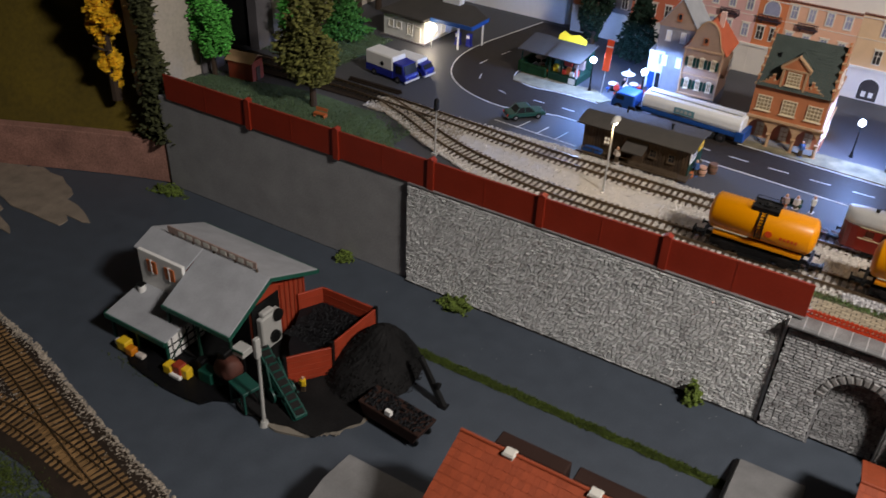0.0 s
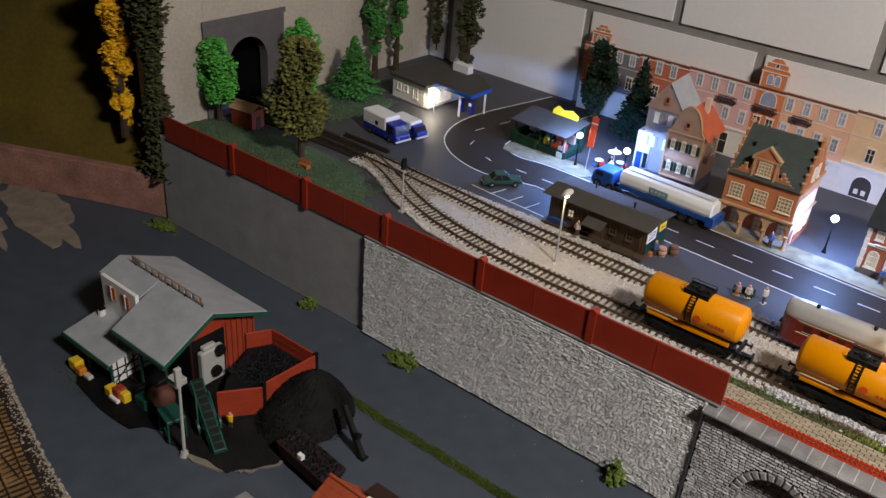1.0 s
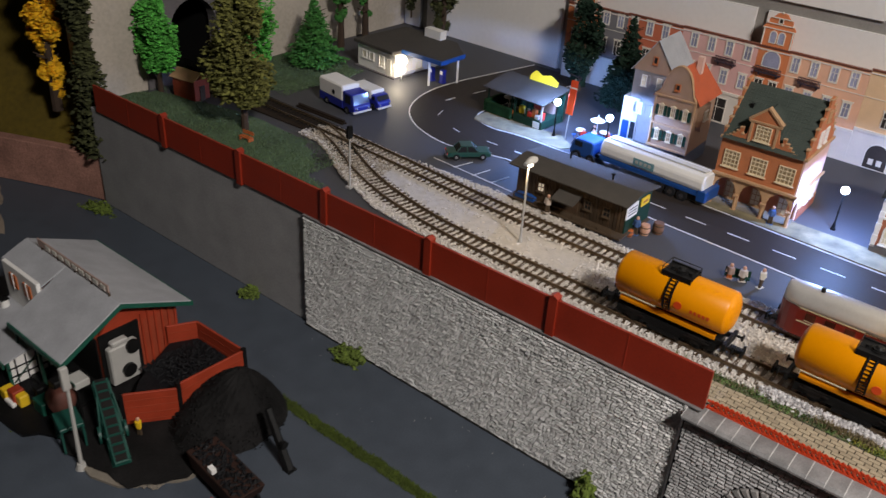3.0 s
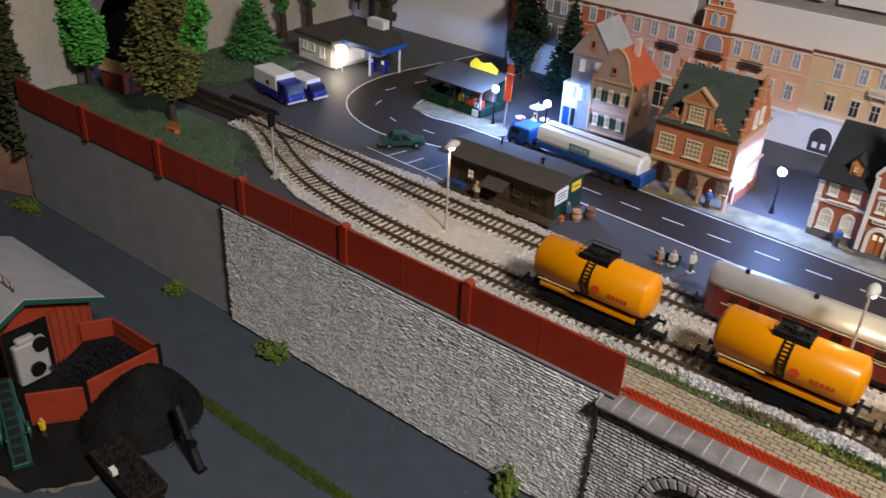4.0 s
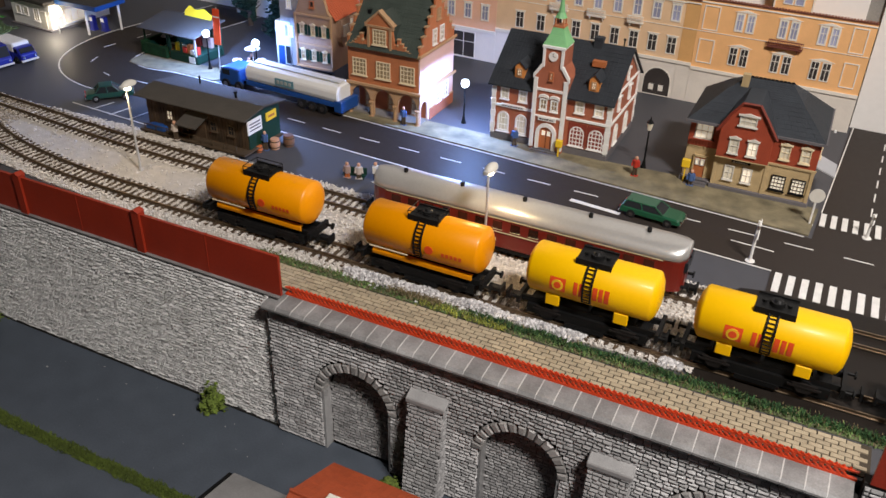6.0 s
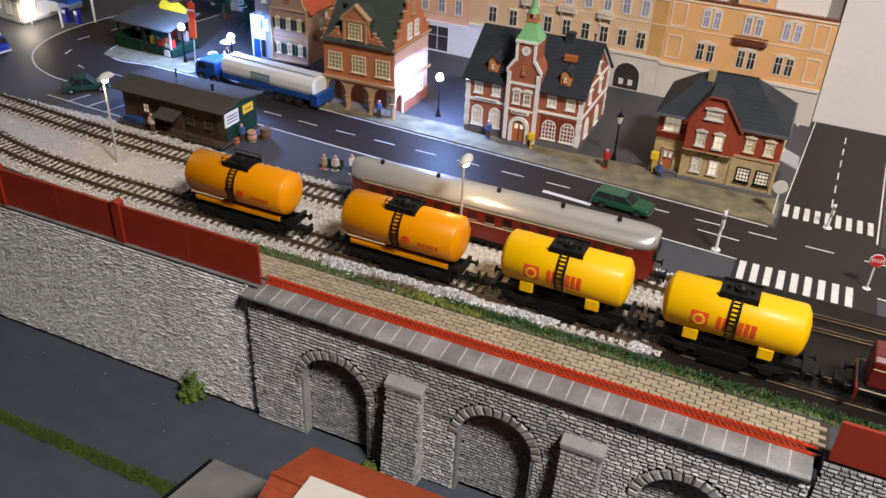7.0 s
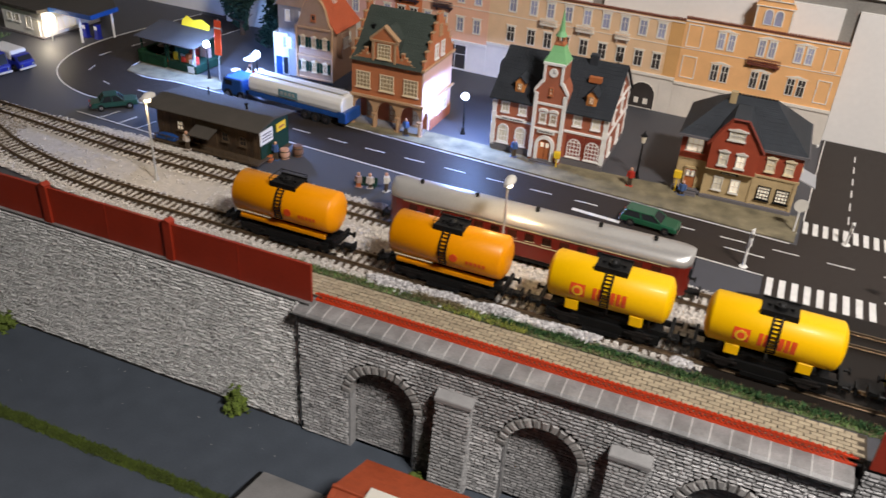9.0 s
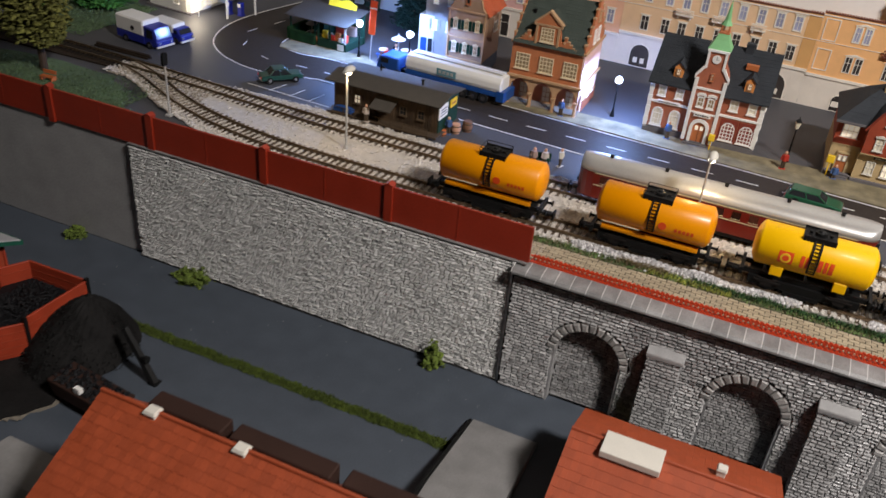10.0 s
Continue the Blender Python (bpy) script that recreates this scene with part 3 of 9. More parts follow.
patch("earth_patch", -0.885, -0.106, 0.118, 0.034, Z_YARD, "earth", "tan earth spill on the yard floor", "earth", turn=-0.16, seed=2.2, rough=0.42)
patch("earth_patch", -0.935, -0.160, 0.10, 0.016, Z_YARD, "earth", "tan earth spill on the yard floor", "earth", turn=-0.25, seed=5.1, rough=0.6)
patch("grass_plot", -0.615, 0.062, 0.160, 0.052, 0.0, "turf_base", "green flock turf beside the tunnel track", "grass", turn=0.06, seed=1.0, rough=0.15, thick=0.0016)
patch("grass_plot", -0.480, 0.036, 0.072, 0.027, 0.0, "turf_base", "green flock turf along the fence", "grass", turn=-0.10, seed=6.0, rough=0.15, thick=0.0013)
patch("grass_plot", -0.700, 0.265, 0.070, 0.080, 0.0, "turf_base", "green flock turf under the trees", "grass", seed=3.0, rough=0.2, thick=0.0016)
structure(ribbon("grass_verge", [Vector((-0.05, 0.0405)), Vector((0.2, 0.0412)), Vector((0.62, 0.0420))], 0.0095, 0.0, "grass_base", 0.0008), "green flock base of the grass strip", "grass")
patch("concrete_pad", -0.375, -0.178, 0.085, 0.070, Z_YARD, "concrete", "worn concrete pad under the coal heap", "pad", seed=4.0, rough=0.18, turn=-0.35, thick=0.0022)
patch("soot_pad", -0.484, -0.212, 0.094, 0.056, Z_YARD, "coal", "blackened ground round the coal merchant's hut", "ground", seed=7.0, rough=0.2, thick=0.0026)
patch("soot_pad", -0.386, -0.187, 0.078, 0.064, Z_YARD + 0.0023, "coal_dust", "coal-blackened ground beside the bunkers", "ground", seed=8.0, rough=0.2, turn=-0.35, thick=0.0012)

# ---- ballast beds and tracks ----
FAR = [(-0.80, 0.158), (-0.70, 0.158), (-0.60, 0.157), (-0.50, 0.1525), (-0.40, 0.146), (-0.30, 0.138), (-0.20, 0.1345), (-0.10, 0.1335), (0.1, 0.1335), (0.3, 0.1345), (0.6, 0.139), (1.2, 0.15)]
NEAR = [(-0.53, 0.1535), (-0.48, 0.134), (-0.42, 0.104), (-0.36, 0.083), (-0.29, 0.070), (-0.22, 0.0655), (-0.14, 0.0655), (0.0, 0.0655), (0.3, 0.0660), (0.6, 0.068), (1.2, 0.075)]
bm = bmesh.new()
prism(bm, [(-0.505, 0.125), (-0.47, 0.108), (-0.43, 0.084), (-0.36, 0.055), (-0.28, 0.045), (-0.18, 0.040), (0.0, 0.043), (0.12, 0.0465), (0.22, 0.0495), (0.262, 0.0505), (0.268, 0.10), (0.266, 0.150), (0.16, 0.153), (-0.05, 0.155), (-0.155, 0.157), (-0.28, 0.166), (-0.40, 0.160), (-0.52, 0.168), (-0.56, 0.166)], "z", 0.0, 0.0012)
structure(part("ballast_bed", bm, "ballast_bed"), "pale ballast bed under the two tracks", "ballast")
bm = bmesh.new()
prism(bm, [(-0.77, 0.128), (-0.60, 0.134), (-0.50, 0.136), (-0.475, 0.150), (-0.465, 0.166), (-0.55, 0.170), (-0.77, 0.180)], "z", 0.0, 0.0017)
structure(part("track_bed", bm, "bed_dark"), "dark oily track bed leading into the tunnel", "track bed")
bm = bmesh.new()
prism(bm, [(-0.74, -0.282), (-0.62, -0.299), (-0.54, -0.318), (-0.46, -0.337), (-0.38, -0.354), (-0.28, -0.372), (-0.28, -0.44), (-0.42, -0.41), (-0.5, -0.395), (-0.6, -0.395), (-0.74, -0.405)], "z", Z_YARD, Z_YARD + 0.0014)
structure(part("ballast_bed", bm, "bed_dark"), "dark brown bed of the yard tracks", "ballast")
_sleeper = bmesh.new()
bx(_sleeper, -0.00135, 0.00135, -0.0150, 0.0150, 0.0, 0.0018)
for s in (-1, 1):
    bx(_sleeper, -0.0016, 0.0016, s * 0.0082 - 0.0022, s * 0.0082 + 0.0022, 0.0018, 0.0024)
SLEEPER = bpy.data.meshes.new("sleeper")
_sleeper.to_mesh(SLEEPER)
_sleeper.free()
SLEEPER.materials.append(M["sleeper"])


DARK_SLEEPER = SLEEPER.copy()
DARK_SLEEPER.materials[0] = M["soot"]
TAN_SLEEPER = SLEEPER.copy()
TAN_SLEEPER.materials[0] = M["sleeper_tan"]


def track(pts, z, label, step=0.0066, start=-9.0, stop=9.0, tie=SLEEPER):
    line = curve(pts, 10)
    root = tagged(new("track"), label, "railway track")
    for side in (-1, 1):
        bm, prev = bmesh.new(), None
        for i, p in enumerate(line):
            d = (line[min(i + 1, len(line) - 1)] - line[max(i - 1, 0)]).normalized()
            nrm = Vector((-d.y, d.x))
            ring = []
            for o, h in ((-0.0011, 0.0022), (-0.0011, 0.0026), (-0.0004, 0.0029), (-0.0005, 0.0040), (-0.0005, 0.0047), (0.0005, 0.0047), (0.0005, 0.0040), (0.0004, 0.0029), (0.0011, 0.0026), (0.0011, 0.0022)):
                q = p + nrm * (side * 0.00825 + o)
                ring.append(bm.verts.new((q.x, q.y, z + h)))
            if prev:
                for k in range(10):
                    bm.faces.new((prev[k], prev[(k + 1) % 10], ring[(k + 1) % 10], ring[k]))
            else:
                bm.faces.new(ring)
            prev = ring
        bm.faces.new(prev[::-1])
        part("rail", bm, "rail", root, "brown weathered metal rail")
    for p, d in even(line, step):
        if start < p.x < stop:
            ob = new("sleeper", DARK_SLEEPER if z == 0.0 and p.x < -0.455 else tie)
            ob.parent = root
            ob.matrix_basis = pose(p.x, p.y, z + 0.0004, 0, 0, math.degrees(math.atan2(d.y, d.x)) + random.uniform(-1.5, 1.5))


track(FAR, 0.0, "model railway track with dark sleepers in pale ballast", stop=0.272)
track(NEAR, 0.0, "model railway track with dark sleepers in pale ballast", start=-0.50, stop=0.262)
track([(-0.90, -0.285), (-0.72, -0.303), (-0.62, -0.323), (-0.52, -0.350), (-0.42, -0.374), (-0.28, -0.398)], Z_YARD, "yard track with brown sleepers at the board's edge", tie=TAN_SLEEPER)
track([(-0.90, -0.39), (-0.72, -0.380), (-0.62, -0.372), (-0.54, -0.366), (-0.45, -0.372)], Z_YARD, "yard siding with brown sleepers joining the yard track", tie=TAN_SLEEPER)

structure(built("wall_ledge", (-0.391, -0.0005, -0.0046, 0.0045, 0.0017, 0.0026), mat="coping"), "narrow grey ledge under the red fence", "wall")
# dark strip stands in for the shadow line at the wall's base
structure(built("wall_foot", (-0.392, -0.012, -0.0056, -0.0020, Z_YARD, Z_YARD + 0.0012), mat="joint", bevel=0.0004), "dark strip in place of the shadow line under the rubble wall", "wall")

# ---- fences and railings on the retaining wall ----


def board_fence(x0, x1, posts, z0, z1, label):
    root = thing("fence", pose(0, -0.0024, 0), label, "fence")
    cuts = [x0] + posts + [x1]
    for a, b in zip(cuts, cuts[1:]):
        bm = bmesh.new()
        bx(bm, a + 0.0002, b - 0.0002, 0.0004, 0.0026, z0, z1)
        part("panel", bm, "fence", root)
        built("seam", ((a + b) / 2 - 0.0004, (a + b) / 2 + 0.0004, 0.0001, 0.0029, z0, z1 + 0.0004), mat="fence", parent=root)
    for p in posts:
        bm = bmesh.new()
        bx(bm, p - 0.0035, p + 0.0035, -0.0016, 0.0046, z0 - 0.002, z1 + 0.002)
        prism(bm, [(p - 0.004, z1 + 0.002), (p, z1 + 0.0042), (p + 0.004, z1 + 0.002)], "y", -0.002, 0.005)
        part("post", bm, "fence", root)
    return root


board_fence(-0.736, 0.0, [-0.605, -0.482, -0.364, -0.243, -0.123], 0.0027, 0.034, "dark red solid board fence with square posts on the wall")
board_fence(0.371, 1.0, [0.49, 0.61, 0.73], 0.0065, 0.034, "dark red solid board fence beyond the arcade")


def lattice():
    """A low red railing of crossed slats along the arcade."""
    root = thing("railing", pose(0, 0.0052, -0.0002), "bright red plastic lattice railing along the arcade", "railing")
    x0, x1, h = -0.001, 0.366, 0.0080
    built("bottom_rail", (x0, x1, -0.0008, 0.0008, 0.0, 0.0016), mat="lattice", parent=root)
    built("top_rail", (x0, x1, -0.0007, 0.0007, h - 0.0024, h - 0.0014), mat="lattice", parent=root)
    slat = bmesh.new()
    bx(slat, -0.00050, 0.00050, -0.0004, 0.0004, -0.0051, 0.0051)
    base = part("slat", slat, "lattice", root)
    base.matrix_basis = pose(x0 + 0.003, 0.0003, h / 2, 0, 42, 0)
    n = int((x1 - x0) / 0.0036) - 1
    for i in range(1, n):
        for s in (-1, 1):
            ob = new("slat", base.data)
            ob.parent = root
            ob.matrix_basis = pose(x0 + 0.003 + i * 0.0036, 0.0003 * s, h / 2, 0, 42 * s, 0)


lattice()

# ---- rolling stock ----
RAIL = 0.0047


def wheelset(root, x, r=0.0058):
    bm = bmesh.new()
    for s in (-1, 1):
        rod(bm, (x, s * 0.0072, RAIL + r - 0.0002), (x, s * 0.0098, RAIL + r - 0.0002), r, n=18)
        rod(bm, (x, s * 0.0064, RAIL + r - 0.0002), (x, s * 0.0072, RAIL + r - 0.0002), r * 1.12, n=18)
    rod(bm, (x, -0.0072, RAIL + r), (x, 0.0072, RAIL + r), 0.0012, n=8)
    part("wheelset", bm, "black", root, "black spoked wheelset")


def buffers(root, x, z=0.0165):
    s = 1 if x > 0 else -1
    for y in (-0.0098, 0.0098):
        bm = bmesh.new()
        rod(bm, (x, y, z), (x + s * 0.0045, y, z), 0.0011, n=10)
        rod(bm, (x + s * 0.0045, y, z), (x + s * 0.0054, y, z), 0.0026, n=14)
        part("buffer", bm, "black", root)
    bm = bmesh.new()
    bx(bm, x, x + s * 0.010, -0.0025, 0.0025, z - 0.006, z - 0.0035)
    bx(bm, x + s * 0.009, x + s * 0.0105, -0.0045, 0.0045, z - 0.0075, z - 0.0015)
    part("coupler", bm, "black", root)


def tank_wagon(x, skirt):
    """A two-axle tank wagon; skirt: the orange kind with side plates, else the yellow kind on saddles."""
    paint = "orange" if skirt else "yellow"
    label = "glossy orange tank wagon with side plates on a black chassis" if skirt else "glossy yellow tank wagon with red emblem on a black chassis"
    root = thing("tank_wagon", pose(x, 0.0655, 0), label, "tank wagon", "tank wagons")
    half, r, zc = (0.0415, 0.0165, 0.0385) if skirt else (0.0385, 0.0165, 0.0395)
    bm = bmesh.new()
    rod(bm, (-half, 0, zc), (half, 0, zc), r, n=40, dome=0.0048)
    part("tank", bm, paint, root, smooth=True)
    bm = bmesh.new()
    for s in (-1, 1):
        bx(bm, -0.046, 0.046, s * 0.0072 - 0.0010, s * 0.0072 + 0.0010, 0.0145, 0.0185)
        bx(bm, s * 0.046 - 0.0012, s * 0.046 + 0.0012, -0.0125, 0.0125, 0.0140, 0.0195)
    for k in (-0.03, 0.0, 0.03):
        bx(bm, k - 0.001, k + 0.001, -0.0072, 0.0072, 0.0150, 0.0180)
    bx(bm, -0.0400, 0.0400, -0.0104, 0.0104, 0.0080, 0.0146)
    bx(bm, -0.0130, 0.0130, -0.0112, 0.0112, 0.0050, 0.0082)
    part("chassis", bm, "black", root)
    for k in (-0.026, 0.026):
        wheelset(root, k)
        for s in (-1, 1):
            bm = bmesh.new()
            prism(bm, [(k - 0.0075, 0.0150), (k + 0.0075, 0.0150), (k + 0.003, 0.0085), (k - 0.003, 0.0085)], "y", s * 0.0108 - 0.0008, s * 0.0108 + 0.0008)
            bx(bm, k - 0.0095, k + 0.0095, s * 0.0112 - 0.0007, s * 0.0112 + 0.0007, 0.0120, 0.0132)
            part("axle_guard", bm, "soot", root)
    buffers(root, 0.0472), buffers(root, -0.0472)
    if skirt:
        for s in (-1, 1):
            bm = bmesh.new()
            bx(bm, -0.0385, 0.0385, s * 0.0108 - 0.0006, s * 0.0108 + 0.0006, 0.0190, 0.0222)
            bx(bm, -0.0385, 0.0385, s * 0.0095 - 0.0018, s * 0.0095 + 0.0018, 0.0222, 0.0228)
            part("side_plate", bm, "orange", root, bevel=0.0003)
            bm = bmesh.new()
            bx(bm, -0.038, -0.008, s * 0.0158 - 0.0004, s * 0.0158 + 0.0004, 0.0280, 0.0286)
            part("hand_rail", bm, "cream", root)
    else:
        for k in (-0.0225, 0.0225):
            for s in (-1, 1):
                bm = bmesh.new()
                prism(bm, [(k - 0.0046, 0.0205), (k + 0.0046, 0.0205), (k + 0.0046, 0.0285), (k - 0.0046, 0.0285)], "y", s * 0.0125 - 0.0012, s * 0.0125 + 0.0012)
                part("saddle", bm, "yellow", root, bevel=0.0005)
    # platform and manhole on the crown, ladder on both flanks
    top = zc + r
    bm = bmesh.new()
    bx(bm, -0.0115, 0.0115, -0.0085, 0.0085, top - 0.0008, top + 0.0004)
    for s in (-1, 1):
        bx(bm, -0.0115, 0.0115, s * 0.0085 - 0.0005, s * 0.0085 + 0.0005, top - 0.0028, top + 0.0016)
    part("platform", bm, "black", root, "black walkway grating")
    bm = bmesh.new()
    rod(bm, (0, 0, top), (0, 0, top + 0.0028), 0.0046, 0.0042, n=18)
    rod(bm, (0, 0, top + 0.0028), (0, 0, top + 0.0040), 0.0030, 0.0016, n=14)
    for s in (-1, 1):
        rod(bm, (s * 0.007, 0, top), (s * 0.007, 0, top + 0.0022), 0.0014, n=8)
    part("manhole", bm, "black", root, "black manhole cover")
    if skirt:
        bm = bmesh.new()
        for s in (-1, 1):
            rod(bm, (-0.0115, s * 0.0085, top + 0.0042), (0.0115, s * 0.0085, top + 0.0042), 0.0003, n=6)
            rod(bm, (s * 0.0115, -0.0085, top + 0.0042), (s * 0.0115, 0.0085, top + 0.0042), 0.0003, n=6)
            for k in (-1, 1):
                rod(bm, (k * 0.0115, s * 0.0085, top), (k * 0.0115, s * 0.0085, top + 0.0042), 0.0003, n=6)
        part("guard_rail", bm, "black", root)
    for s in (-1, 1):
        arc = [(s * (r + 0.0009) * math.cos(a), zc + (r + 0.0009) * math.sin(a)) for a in [math.radians(d) for d in range(-30, 76, 9)]]
        ladder = None
        for k in (-0.0026, 0.0026):
            bm = bmesh.new()
            sides = [[bm.verts.new((k + u, p[0] * (1 + v / r), zc + (p[1] - zc) * (1 + v / r))) for p in arc] for u, v in ((-0.0005, -0.0005), (0.0005, -0.0005), (0.0005, 0.0005), (-0.0005, 0.0005))]
            for a, b in zip(sides, sides[1:] + sides[:1]):
                for i in range(len(arc) - 1):
                    bm.faces.new((a[i], a[i + 1], b[i + 1], b[i]))
            bm.faces.new([q[0] for q in sides]), bm.faces.new([q[-1] for q in sides])
            bmesh.ops.recalc_face_normals(bm, faces=bm.faces)
            ladder = part("stile" if ladder else "ladder", bm, "black", ladder or root, "" if ladder else "black ladder")
        for p in arc:
            bm = bmesh.new()
            rod(bm, (-0.0026, p[0], p[1]), (0.0026, p[0], p[1]), 0.00042, n=6)
            part("rung", bm, "black", ladder)

    def decal(x0, x1, z0, z1, mat, s, lift=0.00025):
        bm = bmesh.new()
        prev = None
        for i in range(6):
            z = z0 + (z1 - z0) * i / 5
            y = s * (math.sqrt(max(r * r - (z - zc) ** 2, 0)) + lift)
            cur = (bm.verts.new((x0, y, z)), bm.verts.new((x1, y, z)))
            if prev:
                bm.faces.new((prev[0], prev[1], cur[1], cur[0]))
            prev = cur
        part("emblem", bm, mat, root, "printed emblem")
    for s in (-1, 1):
        if skirt:
            bm = bmesh.new()
            rod(bm, (-s * 0.0085, s * (r + 0.0002), zc - 0.001), (-s * 0.0085, s * (r - 0.0012), zc - 0.001), 0.0031, n=20)
            part("emblem", bm, "logo_red", root, "round red printed emblem")
            for i in range(5):
                decal(-s * (0.0180 + i * 0.0032), -s * (0.0200 + i * 0.0032), zc - 0.0035, zc - 0.0004, "logo_red", s)
        else:
            decal(s * 0.0244, s * 0.0140, zc - 0.0052, zc + 0.0048, "logo_red", s)
            for rad, mat, lift in ((0.0038, "sign_yellow", 0.0004), (0.0024, "logo_red", 0.0006)):
                bm = bmesh.new()
                rod(bm, (s * 0.0192, s * (r + lift), zc - 0.0004), (s * 0.0192, s * (r - 0.0010), zc - 0.0004), rad, n=20)
                part("emblem", bm, mat, root, "round printed emblem")
            # unreadable lettering as upright bars
            for a, w in ((-0.0088, 0.0026), (-0.0052, 0.0030), (0.0036, 0.0030), (0.0076, 0.0026), (0.0112, 0.0030)):
                decal(-s * a, -s * (a + w), zc - 0.0052, zc + 0.0046, "logo_red", s)
    return root


for x, kind in ((-0.0595, True), (0.078, True), (0.197, False), (0.305, False)):
    tank_wagon(x, kind)


def hull(bm, stations, section):
    """Skins a row of cross-sections (x, half width factor) of (y, z) outlines."""
    prev = None
    for x, k in stations:
        ring = [bm.verts.new((x, y * k, z)) for y, z in section]
        if prev:
            n = len(ring)
            for i in range(n):
                bm.faces.new((prev[i], prev[(i + 1) % n], ring[(i + 1) % n], ring[i]))
        else:
            bm.faces.new(ring[::-1])
        prev = ring
    bm.faces.new(prev)
    bmesh.ops.recalc_face_normals(bm, faces=bm.faces)


def shunter(x):
    root = thing("diesel_locomotive", pose(x, 0.0660, 0), "dark red diesel shunting locomotive with silver cab roof", "locomotive")
    w = 0.0135
    for name, x0, x1, zt in (("front_hood", -0.002, 0.050, 0.0425), ("rear_hood", -0.052, -0.029, 0.0425)):
        bm = bmesh.new()
        prism(bm, [(-w + 0.002, 0.0205), (w - 0.002, 0.0205), (w - 0.002, zt - 0.004), (w - 0.0055, zt - 0.0008), (0, zt), (-w + 0.0055, zt - 0.0008), (-w + 0.002, zt - 0.004)], "x", x0, x1)
        part(name, bm, "loco_red", root, "dark red engine hood", bevel=0.0008)
        for s in (-1, 1):
            built("stripe", (x0 + 0.001, x1 - 0.0005, s * (w - 0.0019) - 0.0002, s * (w - 0.0019) + 0.0002, 0.0335, 0.0341), mat="cream_line", parent=root)
    bm = bmesh.new()
    bx(bm, -0.029, -0.002, -w - 0.0005, w + 0.0005, 0.0205, 0.0515)
    cab = part("cab", bm, "loco_red", root, "dark red driver's cab", bevel=0.0008)
    for s in (-1, 1):
        y = s * (w + 0.0006)
        built("window", (-0.0115, -0.0045, y - 0.0003, y + 0.0003, 0.040, 0.047), mat="pane", parent=cab)
        built("window", (-0.0260, -0.0205, y - 0.0003, y + 0.0003, 0.040, 0.047), mat="pane", parent=cab)
        built("number_plate", (-0.011, -0.007, y - 0.0004, y + 0.0004, 0.028, 0.032), mat="cream_line", parent=cab)
        built("door_line", (-0.0180, -0.0176, y - 0.0003, y + 0.0003, 0.0205, 0.049), mat="black", parent=cab)
        built("stripe", (-0.029, -0.002, y - 0.0003, y + 0.0003, 0.0335, 0.0341), mat="cream_line", parent=cab)
    bm = bmesh.new()
    pts = [(-w - 0.002, 0.0505)] + [((w + 0.002) * math.sin(a), 0.0515 + 0.0030 * math.cos(a)) for a in [math.radians(d) for d in range(-80, 81, 16)]] + [(w + 0.002, 0.0505)]
    prism(bm, pts, "x", -0.0305, -0.0005)
    part("cab_roof", bm, "silver", root, "silver cab roof")
    bm = bmesh.new()
    for k in (-0.011, -0.007, -0.004):
        rod(bm, (k, -0.003, 0.0545), (k + 0.002, 0.003, 0.0562), 0.0010, n=8)
    part("horns", bm, "chrome", root, "chrome horns")
    built("frame", (-0.056, 0.056, -0.0150, 0.0150, 0.0175, 0.0205), mat="black", parent=root, bevel=0.0004)
    for s in (-1, 1):
        built("step_edge", (-0.055, 0.055, s * 0.0151 - 0.0002, s * 0.0151 + 0.0002, 0.0200, 0.0206), mat="cream_line", parent=root)
        built("buffer_beam", (s * 0.056 - 0.001, s * 0.056 + 0.001, -0.0155, 0.0155, 0.0120, 0.0205), mat="loco_red", parent=root)
        for i in range(4):
            bm = bmesh.new()
            prism(bm, [(0.0090 + i * 0.0016, 0.0128), (0.0098 + i * 0.0016, 0.0128), (0.0110 + i * 0.0016, 0.0198), (0.0102 + i * 0.0016, 0.0198)], "x", s * 0.0572 - 0.0003, s * 0.0572 + 0.0003)
            part("hazard_stripe", bm, "sign_yellow", root)
        buffers(root, s * 0.057)
        built("side_tank", (-0.018, 0.018, s * 0.0125 - 0.0022, s * 0.0125 + 0.0022, 0.0090, 0.0170), mat="soot", parent=root, bevel=0.0006)
    for k in (-0.032, 0.0, 0.032):
        wheelset(root, k, 0.0066)
    bm = bmesh.new()
    for s in (-1, 1):
        for k in range(5):
            rod(bm, (0.003 + k * 0.011, s * 0.0130, 0.0205), (0.003 + k * 0.011, s * 0.0145, 0.0300), 0.0003, n=6)
        rod(bm, (0.003, s * 0.0145, 0.0300), (0.047, s * 0.0145, 0.0300), 0.0003, n=6)
    part("hand_rail", bm, "cream_line", root)


shunter(0.4365)


